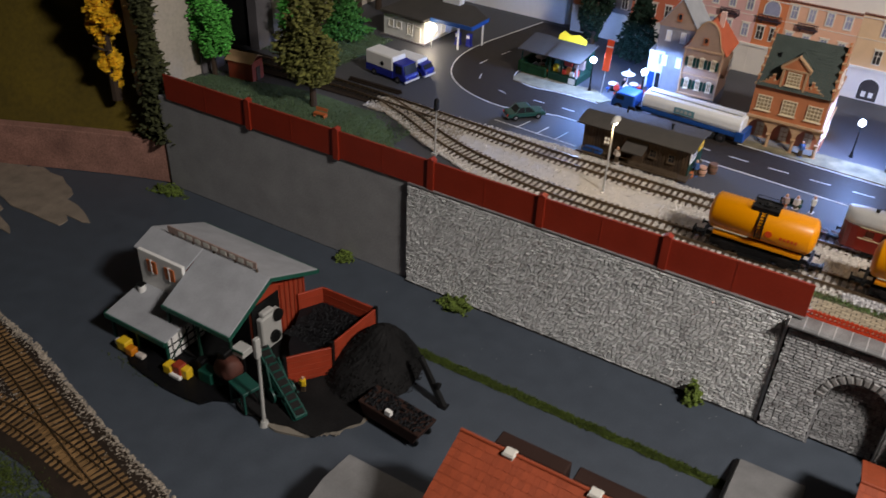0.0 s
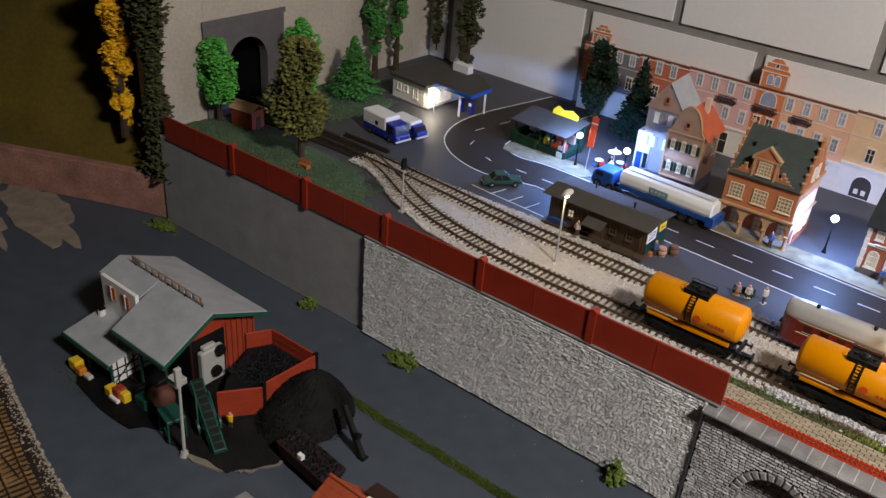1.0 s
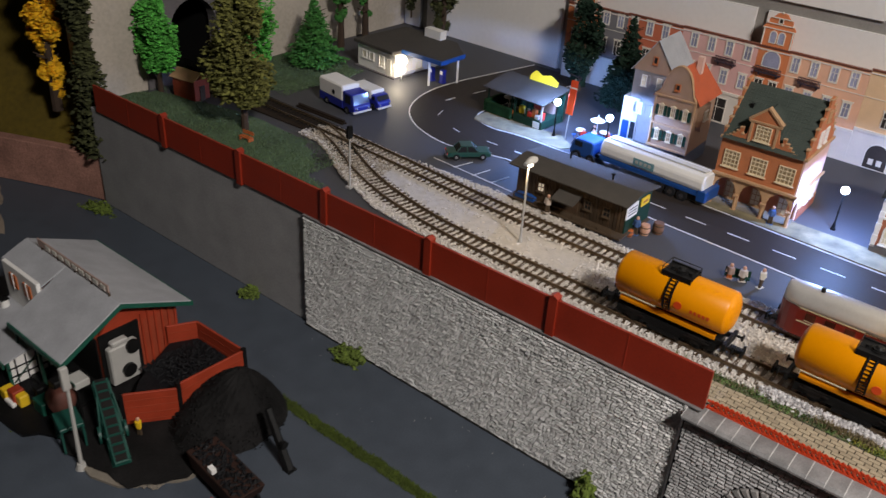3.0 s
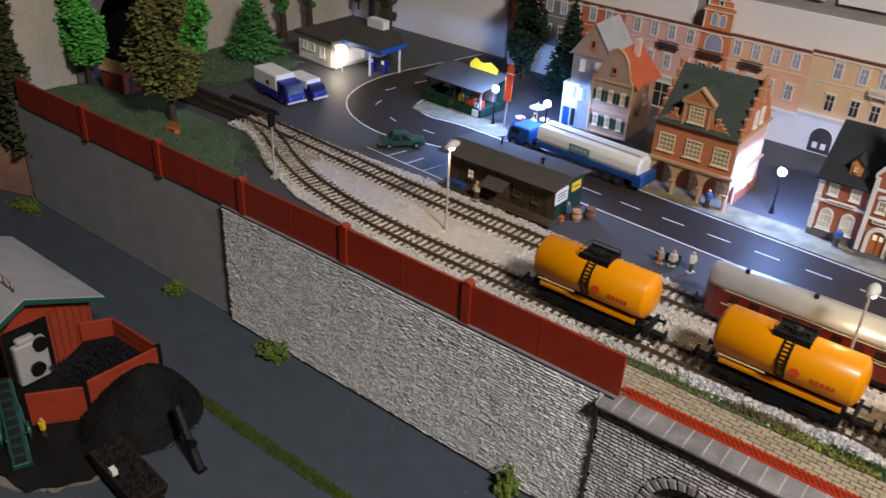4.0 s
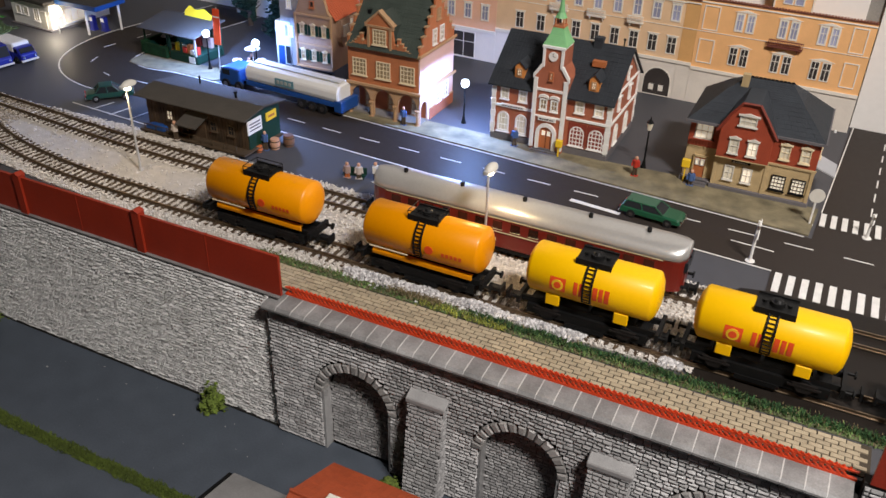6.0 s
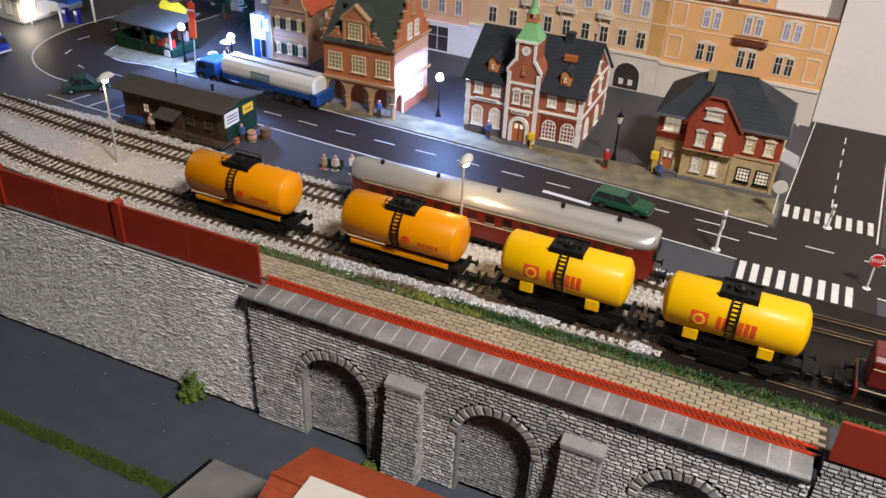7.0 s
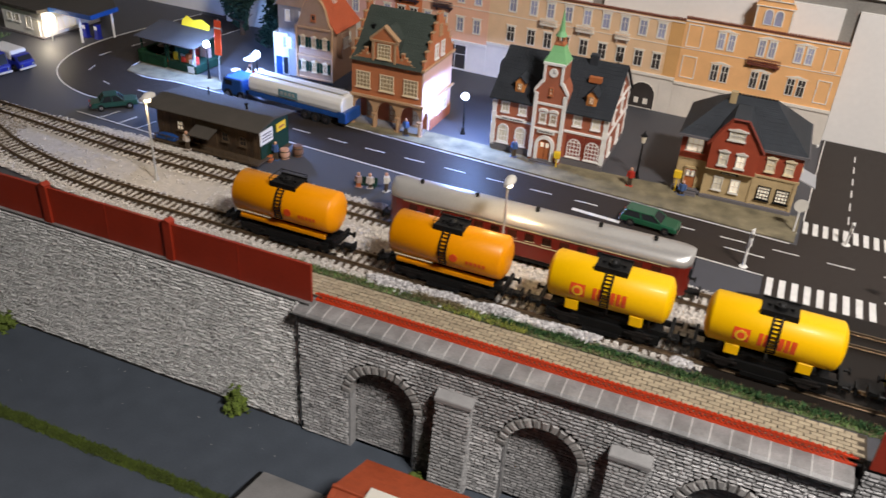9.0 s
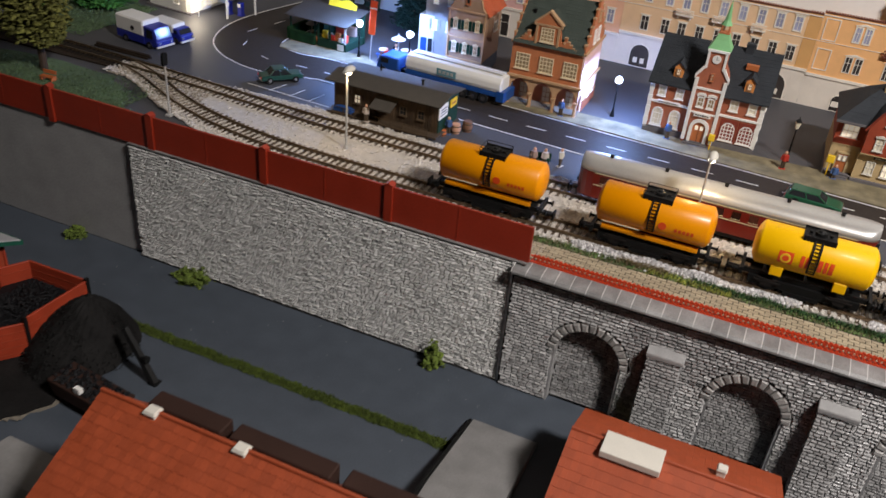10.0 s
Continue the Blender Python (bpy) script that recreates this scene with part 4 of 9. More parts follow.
def railcar():
    root = thing("railcar", pose(0.122, 0.1338, 0, 0, 0, 0.3), "long dark red diesel railcar with a silver-grey roof", "railcar")
    L, w = 0.122, 0.0158
    ends = [(-L, 0.50), (-L + 0.0015, 0.68), (-L + 0.004, 0.84), (-L + 0.008, 0.94), (-L + 0.014, 1.0)]
    st = ends + [(-x, k) for x, k in ends[::-1]]
    bm = bmesh.new()
    hull(bm, st, [(-w, 0.0095), (-w, 0.0345), (w, 0.0345), (w, 0.0095)])
    body = part("body", bm, "car_red", root, "dark red railcar body", bevel=0.0006)
    bm = bmesh.new()
    arc = [(w * 1.03 * math.sin(a), 0.0345 + 0.0098 * math.cos(a)) for a in [math.radians(d) for d in range(-90, 91, 15)]]
    hull(bm, st, arc)
    part("roof", bm, "silver", root, "silver-grey domed roof", smooth=True)
    for s in (-1, 1):
        y = s * (w + 0.0002)
        built("cant_rail", (-L + 0.015, L - 0.015, y - 0.0003, y + 0.0003, 0.0335, 0.0343), mat="cream_line", parent=body)
        built("waist_line", (-L + 0.015, L - 0.015, y - 0.0003, y + 0.0003, 0.0225, 0.0230), mat="cream_line", parent=body)
        for i in range(15):
            x = -0.098 + i * 0.014
            if i in (3, 11):
                built("door", (x - 0.0036, x + 0.0036, y - 0.0003, y + 0.0003, 0.011, 0.0330), mat="loco_red", parent=body)
                built("window", (x - 0.0022, x + 0.0022, y - 0.0005, y + 0.0005, 0.0250, 0.0320), mat="pane", parent=body)
                continue
            bm = bmesh.new()
            bx(bm, x - 0.0036, x + 0.0036, y - 0.0004, y + 0.0004, 0.0252, 0.0316)
            win = part("window", bm, "pane_brown", body, "dark brown railcar window")
            built("window_sill", (x - 0.0038, x + 0.0038, y - 0.0006, y + 0.0006, 0.0248, 0.0252), mat="cream_line", parent=win)
        built("underframe", (-0.100, 0.100, s * 0.0135 - 0.0015, s * 0.0135 + 0.0015, 0.0062, 0.0095), mat="black", parent=root)
        built("plate", (-0.018, -0.0145, y - 0.0004, y + 0.0004, 0.0150, 0.0175), mat="cream_line", parent=body)
        for yy in (-0.006, 0.006):
            built("front_window", (s * (L - 0.0026) - 0.0008, s * (L - 0.0026) + 0.0030 * (s > 0) + 0.0008, yy - 0.0042, yy + 0.0042, 0.0250, 0.0325), mat="pane", parent=body)
        buffers(root, s * (L - 0.001), 0.0135)
    for k in (-0.092, -0.068, 0.068, 0.092):
        wheelset(root, k, 0.0052)
    for k in (-0.098, -0.05, 0.0, 0.05, 0.092):
        bm = bmesh.new()
        rod(bm, (k, 0.0, 0.0435), (k, 0.0, 0.0465), 0.0016, n=10)
        ball(bm, (k, 0.0, 0.0465), 0.0019, 0.6, 10, 6)
        part("roof_vent", bm, "black", root, "small dark roof vent")


railcar()

# ---- road vehicles ----


def wheels(root, xs, half, r, mat="tyre", hub="chrome"):
    for x in xs:
        for s in (-1, 1):
            bm = bmesh.new()
            rod(bm, (x, s * (half - 0.0022), r), (x, s * half, r), r, n=18)
            w = part("wheel", bm, mat, root, "black tyre")
            bm = bmesh.new()
            rod(bm, (x, s * half, r), (x, s * (half + 0.0003), r), r * 0.5, n=14)
            part("hub", bm, hub, w)


def car(m, L, w, h, paint, label, estate):
    root = thing("car", m, label, "car")
    a = L / 2
    bm = bmesh.new()
    side = [(-a, 0.0032), (a, 0.0032), (a + 0.0004, 0.0062), (a - 0.0015, 0.0086), (a * 0.42, 0.0092), (-a * 0.55, 0.0094), (-a + 0.001, 0.0086), (-a - 0.0003, 0.006)]
    if estate:
        side[5:7] = [(-a * 0.9, 0.0094), (-a, 0.0090)]
    prism(bm, side, "y", -w / 2, w / 2)
    part("body", bm, paint, root, bevel=0.0011)
    bm = bmesh.new()
    back = -a * 0.93 if estate else -a * 0.62
    top_b = -a * 0.82 if estate else -a * 0.38
    lo, hi = [(back, 0.0090), (a * 0.44, 0.0090)], [(top_b, h), (a * 0.14, h)]
    vs = []
    for (x, z), k in ((lo[0], 0.47), (lo[1], 0.47), (hi[1], 0.38), (hi[0], 0.38)):
        vs.append((bm.verts.new((x, -w * k, z)), bm.verts.new((x, w * k, z))))
    for i in range(4):
        j = (i + 1) % 4
        bm.faces.new((vs[i][0], vs[j][0], vs[j][1], vs[i][1]))
    bm.faces.new([v[0] for v in vs][::-1])
    bm.faces.new([v[1] for v in vs])
    bmesh.ops.recalc_face_normals(bm, faces=bm.faces)
    part("cabin", bm, "pane", root, "dark car windows")
    built("roof", (top_b - 0.0006, a * 0.15, -w * 0.40, w * 0.40, h - 0.0003, h + 0.0007), mat=paint, parent=root, bevel=0.0004)
    bm = bmesh.new()
    for s in (-1, 1):
        for x0, x1 in ((back, top_b), (a * 0.44, a * 0.14), ((back + a * 0.44) / 2, (top_b + a * 0.14) / 2)):
            rod(bm, (x0, s * w * 0.475, 0.0090), (x1, s * w * 0.385, h), 0.0006, n=6)
    part("pillars", bm, paint, root)
    wheels(root, (-a * 0.60, a * 0.62), w / 2 + 0.0003, 0.0036)
    for s in (-1, 1):
        bm = bmesh.new()
        rod(bm, (a, s * w * 0.36, 0.0068), (a + 0.0008, s * w * 0.36, 0.0068), 0.0011, n=10)
        part("headlight", bm, "chrome", root)
        built("tail_light", (-a - 0.0006, -a, s * w * 0.38 - 0.0008, s * w * 0.38 + 0.0008, 0.0060, 0.0080), mat="sign_red", parent=root)
        built("bumper", (s * a - 0.0008, s * a + 0.0009, -w / 2, w / 2, 0.0036, 0.0047), mat="chrome", parent=root, bevel=0.0003)
    return root


car(pose(-0.368, 0.212, 0.0004, 0, 0, 48), 0.047, 0.0185, 0.0150, "teal_car", "small dark green saloon car on the car park", False)
car(pose(0.197, 0.2345, 0.0004, 0, 0, -5), 0.050, 0.0190, 0.0138, "green_car", "dark green estate car on the road", True)


def delivery_van(m, L, w, h, big, label):
    root = thing("delivery_van", m, label, "van", "parked vans")
    a = L / 2
    cab = 0.022 if big else 0.016
    bm = bmesh.new()
    bx(bm, -a, a - cab + (0.0 if big else 0.004), -w / 2, w / 2, 0.0125 if big else 0.0120, h)
    part("box_body", bm, "white", root, "white box body", bevel=0.0016)
    built("lower_body", (-a, a - cab, -w / 2 + 0.0002, w / 2 - 0.0002, 0.0035, 0.0125), mat="blue_deep", parent=root, bevel=0.0006)
    bm = bmesh.new()
    prism(bm, [(a - cab, 0.0035), (a, 0.0035), (a + 0.0005, 0.0110), (a - 0.0020, 0.0125), (a - 0.0055, h * 0.80), (a - cab, h * 0.84)], "y", -w / 2 + 0.0006, w / 2 - 0.0006)
    part("cab", bm, "blue_deep", root, "deep blue driver's cab", bevel=0.0010)
    bm = bmesh.new()
    prism(bm, [(a - 0.0018, 0.0130), (a - 0.0050, h * 0.77), (a - 0.0045, h * 0.78), (a - 0.0010, 0.0132)], "y", -w / 2 + 0.002, w / 2 - 0.002)
    part("windscreen", bm, "pane", root)
    for s in (-1, 1):
        built("side_window", (a - cab + 0.005, a - 0.0065, s * (w / 2 - 0.0005) - 0.0003, s * (w / 2 - 0.0005) + 0.0003, 0.0130, h * 0.74), mat="pane", parent=root)
        bm = bmesh.new()
        rod(bm, (a, s * w * 0.33, 0.0085), (a + 0.0012, s * w * 0.33, 0.0085), 0.0014, n=12)
        part("headlight", bm, "chrome", root)
        if big:
            bm = bmesh.new()
            rod(bm, (-a * 0.15, s * w / 2, h * 0.62), (-a * 0.15, s * (w / 2 + 0.0003), h * 0.62), 0.0030, n=8)
            part("emblem", bm, "black", root, "dark round emblem")
    built("bumper", (a - 0.001, a + 0.0014, -w / 2, w / 2, 0.0035, 0.0056), mat="white_dull", parent=root, bevel=0.0003)
    wheels(root, (-a * 0.55, a * 0.62), w / 2 + 0.0002, 0.0044)


delivery_van(pose(-0.565, 0.222, 0, 0, 0, -9), 0.070, 0.026, 0.031, True, "white and blue box van parked by the track")
delivery_van(pose(-0.548, 0.249, 0, 0, 0, -7), 0.052, 0.021, 0.023, False, "small white and blue delivery van parked on grey asphalt")


def tanker_truck():
    root = thing("tanker_truck", pose(-0.206, 0.302, 0, 0, 0, -4.2), "white and blue articulated tanker lorry", "truck")
    w = 0.0285
    bm = bmesh.new()
    prism(bm, [(-0.086, 0.005), (-0.057, 0.005), (-0.057, 0.0240), (-0.080, 0.0240), (-0.085, 0.015), (-0.086, 0.012)], "y", -w * 0.46, w * 0.46)
    part("cab", bm, "blue", root, "blue tractor cab", bevel=0.0012)
    for s in (-1, 1):
        built("side_window", (-0.080, -0.070, s * w * 0.46 - 0.0004, s * w * 0.46 + 0.0004, 0.0160, 0.0215), mat="pane", parent=root)
    bm = bmesh.new()
    prism(bm, [(-0.0857, 0.0155), (-0.0810, 0.0232), (-0.0806, 0.0228), (-0.0850, 0.0153)], "y", -w / 2 + 0.002, w / 2 - 0.002)
    part("windscreen", bm, "pane", root)
    bm = bmesh.new()
    prof = [(-0.0125, 0.0155), (0.0125, 0.0155), (0.0142, 0.020), (0.0142, 0.027), (0.0105, 0.0325), (-0.0105, 0.0325), (-0.0142, 0.027), (-0.0142, 0.020)]
    prism(bm, prof, "x", -0.047, 0.073)
    part("tank", bm, "white", root, "white trailer tank", bevel=0.0012)
    built("walkway", (-0.043, 0.069, -0.0042, 0.0042, 0.0325, 0.0337), mat="white_dull", parent=root, label="grey walkway along the tank")
    bm = bmesh.new()
    for s in (-1, 1):
        rod(bm, (-0.043, s * 0.0055, 0.0345), (0.069, s * 0.0055, 0.0345), 0.0004, n=6)
    part("hand_rail", bm, "post_grey", root)
    built("skirt", (-0.047, 0.072, -0.0136, 0.0136, 0.0105, 0.0155), mat="blue", parent=root, label="blue trailer skirt", bevel=0.0005)
    built("tail", (0.068, 0.078, -0.0142, 0.0142, 0.0060, 0.0180), mat="blue", parent=root, label="blue tail with lights", bevel=0.0008)
    built("chassis", (-0.070, 0.070, -0.006, 0.006, 0.0070, 0.0105), mat="black", parent=root)
    for s in (-1, 1):
        built("sign_panel", (-0.006, 0.018, s * 0.0144 - 0.0003, s * 0.0144 + 0.0003, 0.0192, 0.0268), mat="sign_teal", parent=root, label="teal panel with pale bars")
        for i in range(4):
            built("sign_bar", (-0.0035 + i * 0.0050, -0.0003 + i * 0.0050, s * 0.0148 - 0.0003, s * 0.0148 + 0.0003, 0.0215, 0.0248), mat="post_grey", parent=root)
    wheels(root, (-0.076, -0.058, 0.027, 0.040, 0.053), w / 2 + 0.0002, 0.0056)


tanker_truck()

# ---- houses ----
FRONT, EAST, WEST = Matrix.Identity(4), pose(0, 0, 0, 0, 0, 90), pose(0, 0, 0, 0, 0, -90)


def window(parent, m, w, h, frame="white", glass="curtain", cols=2, rows=2, arched=False, hood="", name="window", bar=0.0005, sill=True, t=0.0009):
    """A window on a wall whose outside is local -y, standing on local z = 0 and centred on x = 0."""
    bm = bmesh.new()
    if arched:
        ring(bm, arch_points(0, 0, h - w / 2, w / 2, 8), arch_points(0, t, h - w / 2, w / 2 - t, 8), -0.0012, 0.0)
    else:
        ring(bm, [(-w / 2, 0), (w / 2, 0), (w / 2, h), (-w / 2, h)], [(-w / 2 + t, t), (w / 2 - t, t), (w / 2 - t, h - t), (-w / 2 + t, h - t)], -0.0012, 0.0)
    ob = part(name, bm, frame, parent)
    ob.matrix_basis = m
    for i in range(1, cols):
        x = -w / 2 + w * i / cols
        built("mullion", (x - bar / 2, x + bar / 2, -0.0008, 0.0, t, h - t), mat=frame, parent=ob)
    for i in range(1, rows):
        z = h * i / rows
        built("glazing_bar", (-w / 2 + t, w / 2 - t, -0.0009, 0.0, z - bar / 2, z + bar / 2), mat=frame, parent=ob)
    if hood:
        bm = bmesh.new()
        if hood == "arch":
            low = [(w * 0.68 * math.cos(math.radians(20 + i * 23.3)), h * 0.94 + w * 0.34 * math.sin(math.radians(20 + i * 23.3))) for i in range(7)]
            prism(bm, low + [(x, z + 0.0024) for x, z in low[::-1]], "y", -0.0022, 0.0)
        else:
            prism(bm, [(-w * 0.62, h), (w * 0.62, h), (w * 0.62, h + 0.0011), (w * 0.5, h + 0.0011), (0, h + 0.0026), (-w * 0.5, h + 0.0011), (-w * 0.62, h + 0.0011)], "y", -0.0020, 0.0)
        part("hood", bm, frame, ob)
    if sill:
        built("sill", (-w * 0.58, w * 0.58, -0.0020, 0.0, -0.0009, 0), mat=frame, parent=ob)
    bm = bmesh.new()
    if arched:
        prism(bm, arch_points(0, 0.0002, h - w / 2, w / 2 - 0.0003, 8), "y", -0.0003, 0.0001)
    else:
        bx(bm, -w / 2 + 0.0002, w / 2 - 0.0002, -0.0003, 0.0001, 0.0002, h - 0.0002)
    part("pane", bm, glass, ob)
    return ob


def at(x, y, z, turn=0.0):
    return pose(x, y, z, 0, 0, turn)


def shingled(name, parent, quad, mat, rows, thick=0.0010, cols=0, gap=0.93):
    """A roof slope given by its corners (eave left, eave right, ridge right, ridge left), laid in overlapping courses."""
    a, b, c, d = (Vector(p) for p in quad)
    n = (b - a).cross(d - a).normalized()
    bm = bmesh.new()
    for i in range(rows):
        t0, t1 = i / rows, (i + 1.12) / rows
        t1 = min(t1, 1.0)
        p, q, r, s = a.lerp(d, t0), b.lerp(c, t0), b.lerp(c, t1), a.lerp(d, t1)
        low, high = n * thick * 1.5, n * thick * 0.6
        k = max(cols, 1)
        for j in range(k):
            u0, u1 = j / k, (j + (gap if cols else 1.0)) / k
            pts = [p.lerp(q, u0), p.lerp(q, u1), s.lerp(r, u1), s.lerp(r, u0)]
            top = [bm.verts.new(v) for v in (pts[0] + low, pts[1] + low, pts[2] + high, pts[3] + high)]
            bot = [bm.verts.new(v) for v in (pts[0], pts[1], pts[2], pts[3])]
            bm.faces.new(top)
            for e in range(4):
                f = (e + 1) % 4
                bm.faces.new((bot[e], bot[f], top[f], top[e]))
    return tagged(part(name, bm, mat, parent), "small overlapping roof shingles", kind="stuff" if "field" in name else "")


def sign_bars(parent, x0, x1, y, z, h, n, mat="black"):
    bm = bmesh.new()
    step = (x1 - x0) / n
    for i in range(n):
        bx(bm, x0 + i * step, x0 + (i + 0.68) * step, y - 0.0003, y, z, z + h * (0.75 + 0.25 * ((i * 7) % 3 == 0)))
    part("lettering", bm, mat, parent, "unreadable dark lettering")


def town_hall():
    root = thing("town_hall", pose(0.018, 0.3165, 0, 0, 0, 0.5), "red brick town hall model with white corner stones and slate roof", "house")
    W, D, H, R = 0.114, 0.092, 0.0590, 0.0935
    bm = bmesh.new()
    bx(bm, 0, W, 0, D, 0.007, H)
    walls = part("wall", bm, "brick_red", root, "red brick walls")
    for x0, x1 in ((0.0002, 0.0022), (W - 0.0022, W - 0.0002)):
        bm = bmesh.new()
        prism(bm, [(0, H), (D, H), (D / 2, R - 0.001)], "x", x0, x1)
        part("gable", bm, "brick_red", root, "red brick gable")
    built("plinth", (-0.0008, W + 0.0008, -0.0008, D + 0.0008, 0, 0.008), mat="portal", parent=root, label="dark grey plinth", bevel=0.0004)
    for x in (0.0012, W - 0.0012):
        for y in (0.0012, D - 0.0012):
            for k in range(9):
                built("corner_stone", (x - 0.0020 - 0.0004 * (k % 2), x + 0.0020 + 0.0004 * (k % 2), y - 0.0020 - 0.0004 * (k % 2), y + 0.0020, 0.006 + k * 0.0059, 0.006 + (k + 0.97) * 0.0059), mat="white", parent=root)
    built("cornice", (-0.001, W + 0.001, -0.0014, 0.0006, 0.0345, 0.0370), mat="white", parent=root, bevel=0.0003)
    built("cornice", (W - 0.0006, W + 0.0014, -0.001, D + 0.001, 0.0345, 0.0370), mat="white", parent=root, bevel=0.0003)
    built("cornice", (W - 0.0006, W + 0.0014, 0.0, D, 0.0588, 0.0608), mat="white", parent=root, bevel=0.0003)
    # barge boards of the east gable
    for s in (0, 1):
        bm = bmesh.new()
        y0, y1 = (0.0, D / 2) if s == 0 else (D, D / 2)
        prism(bm, [(y0, H), (y1, R), (y1, R - 0.0030), (y0, H - 0.0030)], "x", W, W + 0.0014)
        part("gable_trim", bm, "white", root)
    ov = 0.005
    slope = (R - H) / (D / 2)
    roof = part("roof", (lambda b: (prism(b, [(-ov, H - ov * slope), (D / 2, R), (D + ov, H - ov * slope), (D + ov, H - ov * slope + 0.0012), (D / 2, R + 0.0014), (-ov, H - ov * slope + 0.0012)], "x", -0.0035, W + 0.0035), b)[1])(bmesh.new()), "slate", root, "dark slate roof")
    for sgn, y0 in ((1, -ov), (-1, D + ov)):
        q = [(-0.0035, y0, H - ov * slope + 0.0013), (W + 0.0035, y0, H - ov * slope + 0.0013), (W + 0.0035, D / 2, R + 0.0014), (-0.0035, D / 2, R + 0.0014)]
        if sgn < 0:
            q = [q[1], q[0], q[3], q[2]]
        shingled("shingle_field", roof, q, "slate", 14, 0.00022, 36, 0.97)
    # the tower bay with its stepped gable, clock and copper spire
    tx0, tx1 = 0.0420, 0.0730
    cx = (tx0 + tx1) / 2
    bm = bmesh.new()
    prism(bm, [(tx0, 0.0), (tx1, 0.0), (tx1, 0.0715), (cx + 0.0095, 0.0825), (cx + 0.0095, 0.1010), (cx - 0.0095, 0.1010), (cx - 0.0095, 0.0825), (tx0, 0.0715)], "y", -0.0060, 0.020)
    bay = part("tower_bay", bm, "brick_red", root, "red brick tower bay")
    bm = bmesh.new()
    for x in (tx0 + 0.0014, tx1 - 0.0014):
        bx(bm, x - 0.0018, x + 0.0018, -0.0076, -0.0040, 0.004, 0.0715)
    for s in (-1, 1):
        prism(bm, [(cx + s * 0.0170, 0.0700), (cx + s * 0.0080, 0.0830), (cx + s * 0.0105, 0.0845), (cx + s * 0.0170, 0.0745)], "y", -0.0074, -0.0045)
        bx(bm, cx + s * 0.0085 - 0.0012, cx + s * 0.0085 + 0.0012, -0.0074, -0.0045, 0.0820, 0.1010)
    bx(bm, tx0, tx1, -0.0074, -0.0045, 0.0598, 0.0622)
    bx(bm, tx0, tx1, -0.0074, -0.0045, 0.0345, 0.0362)
    bx(bm, cx - 0.0105, cx + 0.0105, -0.0078, 0.0150, 0.0995, 0.1018)
    part("bay_trim", bm, "white", root, "white stone trim of the tower bay", bevel=0.0002)
    bm = bmesh.new()
    rod(bm, (cx, -0.0060, 0.0925), (cx, -0.0072, 0.0925), 0.0042, n=20)
    clock = part("clock", bm, "white", root, "white clock face")
    bm = bmesh.new()
    bx(bm, cx - 0.0002, cx + 0.0002, -0.0075, -0.0070, 0.0925, 0.0955)
    bx(bm, cx, cx + 0.0022, -0.0075, -0.0070, 0.0923, 0.0927)
    part("clock_hand", bm, "black", clock)
    bm = bmesh.new()
    n = 4
    lev = [(0.0112, 0.1015), (0.0100, 0.1035), (0.0068, 0.1105), (0.0048, 0.1165)]
    loops = [[bm.verts.new((cx + r * sx, 0.0055 + r * sy, z)) for sx, sy in ((-1, -1), (1, -1), (1, 1), (-1, 1))] for r, z in lev]
    for a, b in zip(loops, loops[1:]):
        for i in range(4):
            bm.faces.new((a[i], a[(i + 1) % 4], b[(i + 1) % 4], b[i]))
    bm.faces.new(loops[0][::-1]), bm.faces.new(loops[-1])
    spire = part("spire", bm, "copper_green", root, "pale green copper spire")
    bm = bmesh.new()
    for sx, sy in ((-1, -1), (1, -1), (1, 1), (-1, 1)):
        rod(bm, (cx + sx * 0.0038, 0.0055 + sy * 0.0038, 0.1165), (cx + sx * 0.0034, 0.0055 + sy * 0.0034, 0.1245), 0.0008, n=6)
    bx(bm, cx - 0.0052, cx + 0.0052, 0.0003, 0.0107, 0.1165, 0.1180)
    part("lantern", bm, "sand_orange", spire, "open lantern with orange posts")
    bm = bmesh.new()
    rod(bm, (cx, 0.0055, 0.1245), (cx, 0.0055, 0.1290), 0.0056, 0.0030, n=8)
    rod(bm, (cx, 0.0055, 0.1290), (cx, 0.0055, 0.1480), 0.0030, 0.0003, n=8)
    part("spire_tip", bm, "copper_green", spire)
    # bay roof behind the tower gable
    bm = bmesh.new()
    prism(bm, [(tx0 - 0.001, 0.0690), (cx, 0.0900), (tx1 + 0.001, 0.0690)], "y", 0.018, 0.040)
    part("bay_roof", bm, "slate", root)
    # entrance
    bm = bmesh.new()
    out, inn = arch_points(cx, 0.004, 0.0195, 0.0098, 10), arch_points(cx, 0.004, 0.0195, 0.0066, 10)
    prism(bm, out + inn[::-1], "y", -0.0090, -0.0045)
    part("door_surround", bm, "white", root, "white arched door surround")
    bm = bmesh.new()
    prism(bm, arch_points(cx, 0.004, 0.0195, 0.0066, 10), "y", -0.0064, -0.0060)
    door = part("door", bm, "door_wood", root, "brown wooden double door")
    built("door_gap", (cx - 0.0002, cx + 0.0002, -0.0067, -0.0064, 0.004, 0.0195), mat="black", parent=door)
    built("door_window", (cx - 0.0042, cx - 0.0010, -0.0068, -0.0064, 0.0170, 0.0215), mat="lit_window", parent=door)
    built("door_window", (cx + 0.0010, cx + 0.0042, -0.0068, -0.0064, 0.0170, 0.0215), mat="lit_window", parent=door)
    bm = bmesh.new()
    for k in range(3):
        bx(bm, cx - 0.014 + k * 0.0015, cx + 0.014 - k * 0.0015, -0.0130 + k * 0.0022, -0.0060, k * 0.0014, (k + 1) * 0.0014)
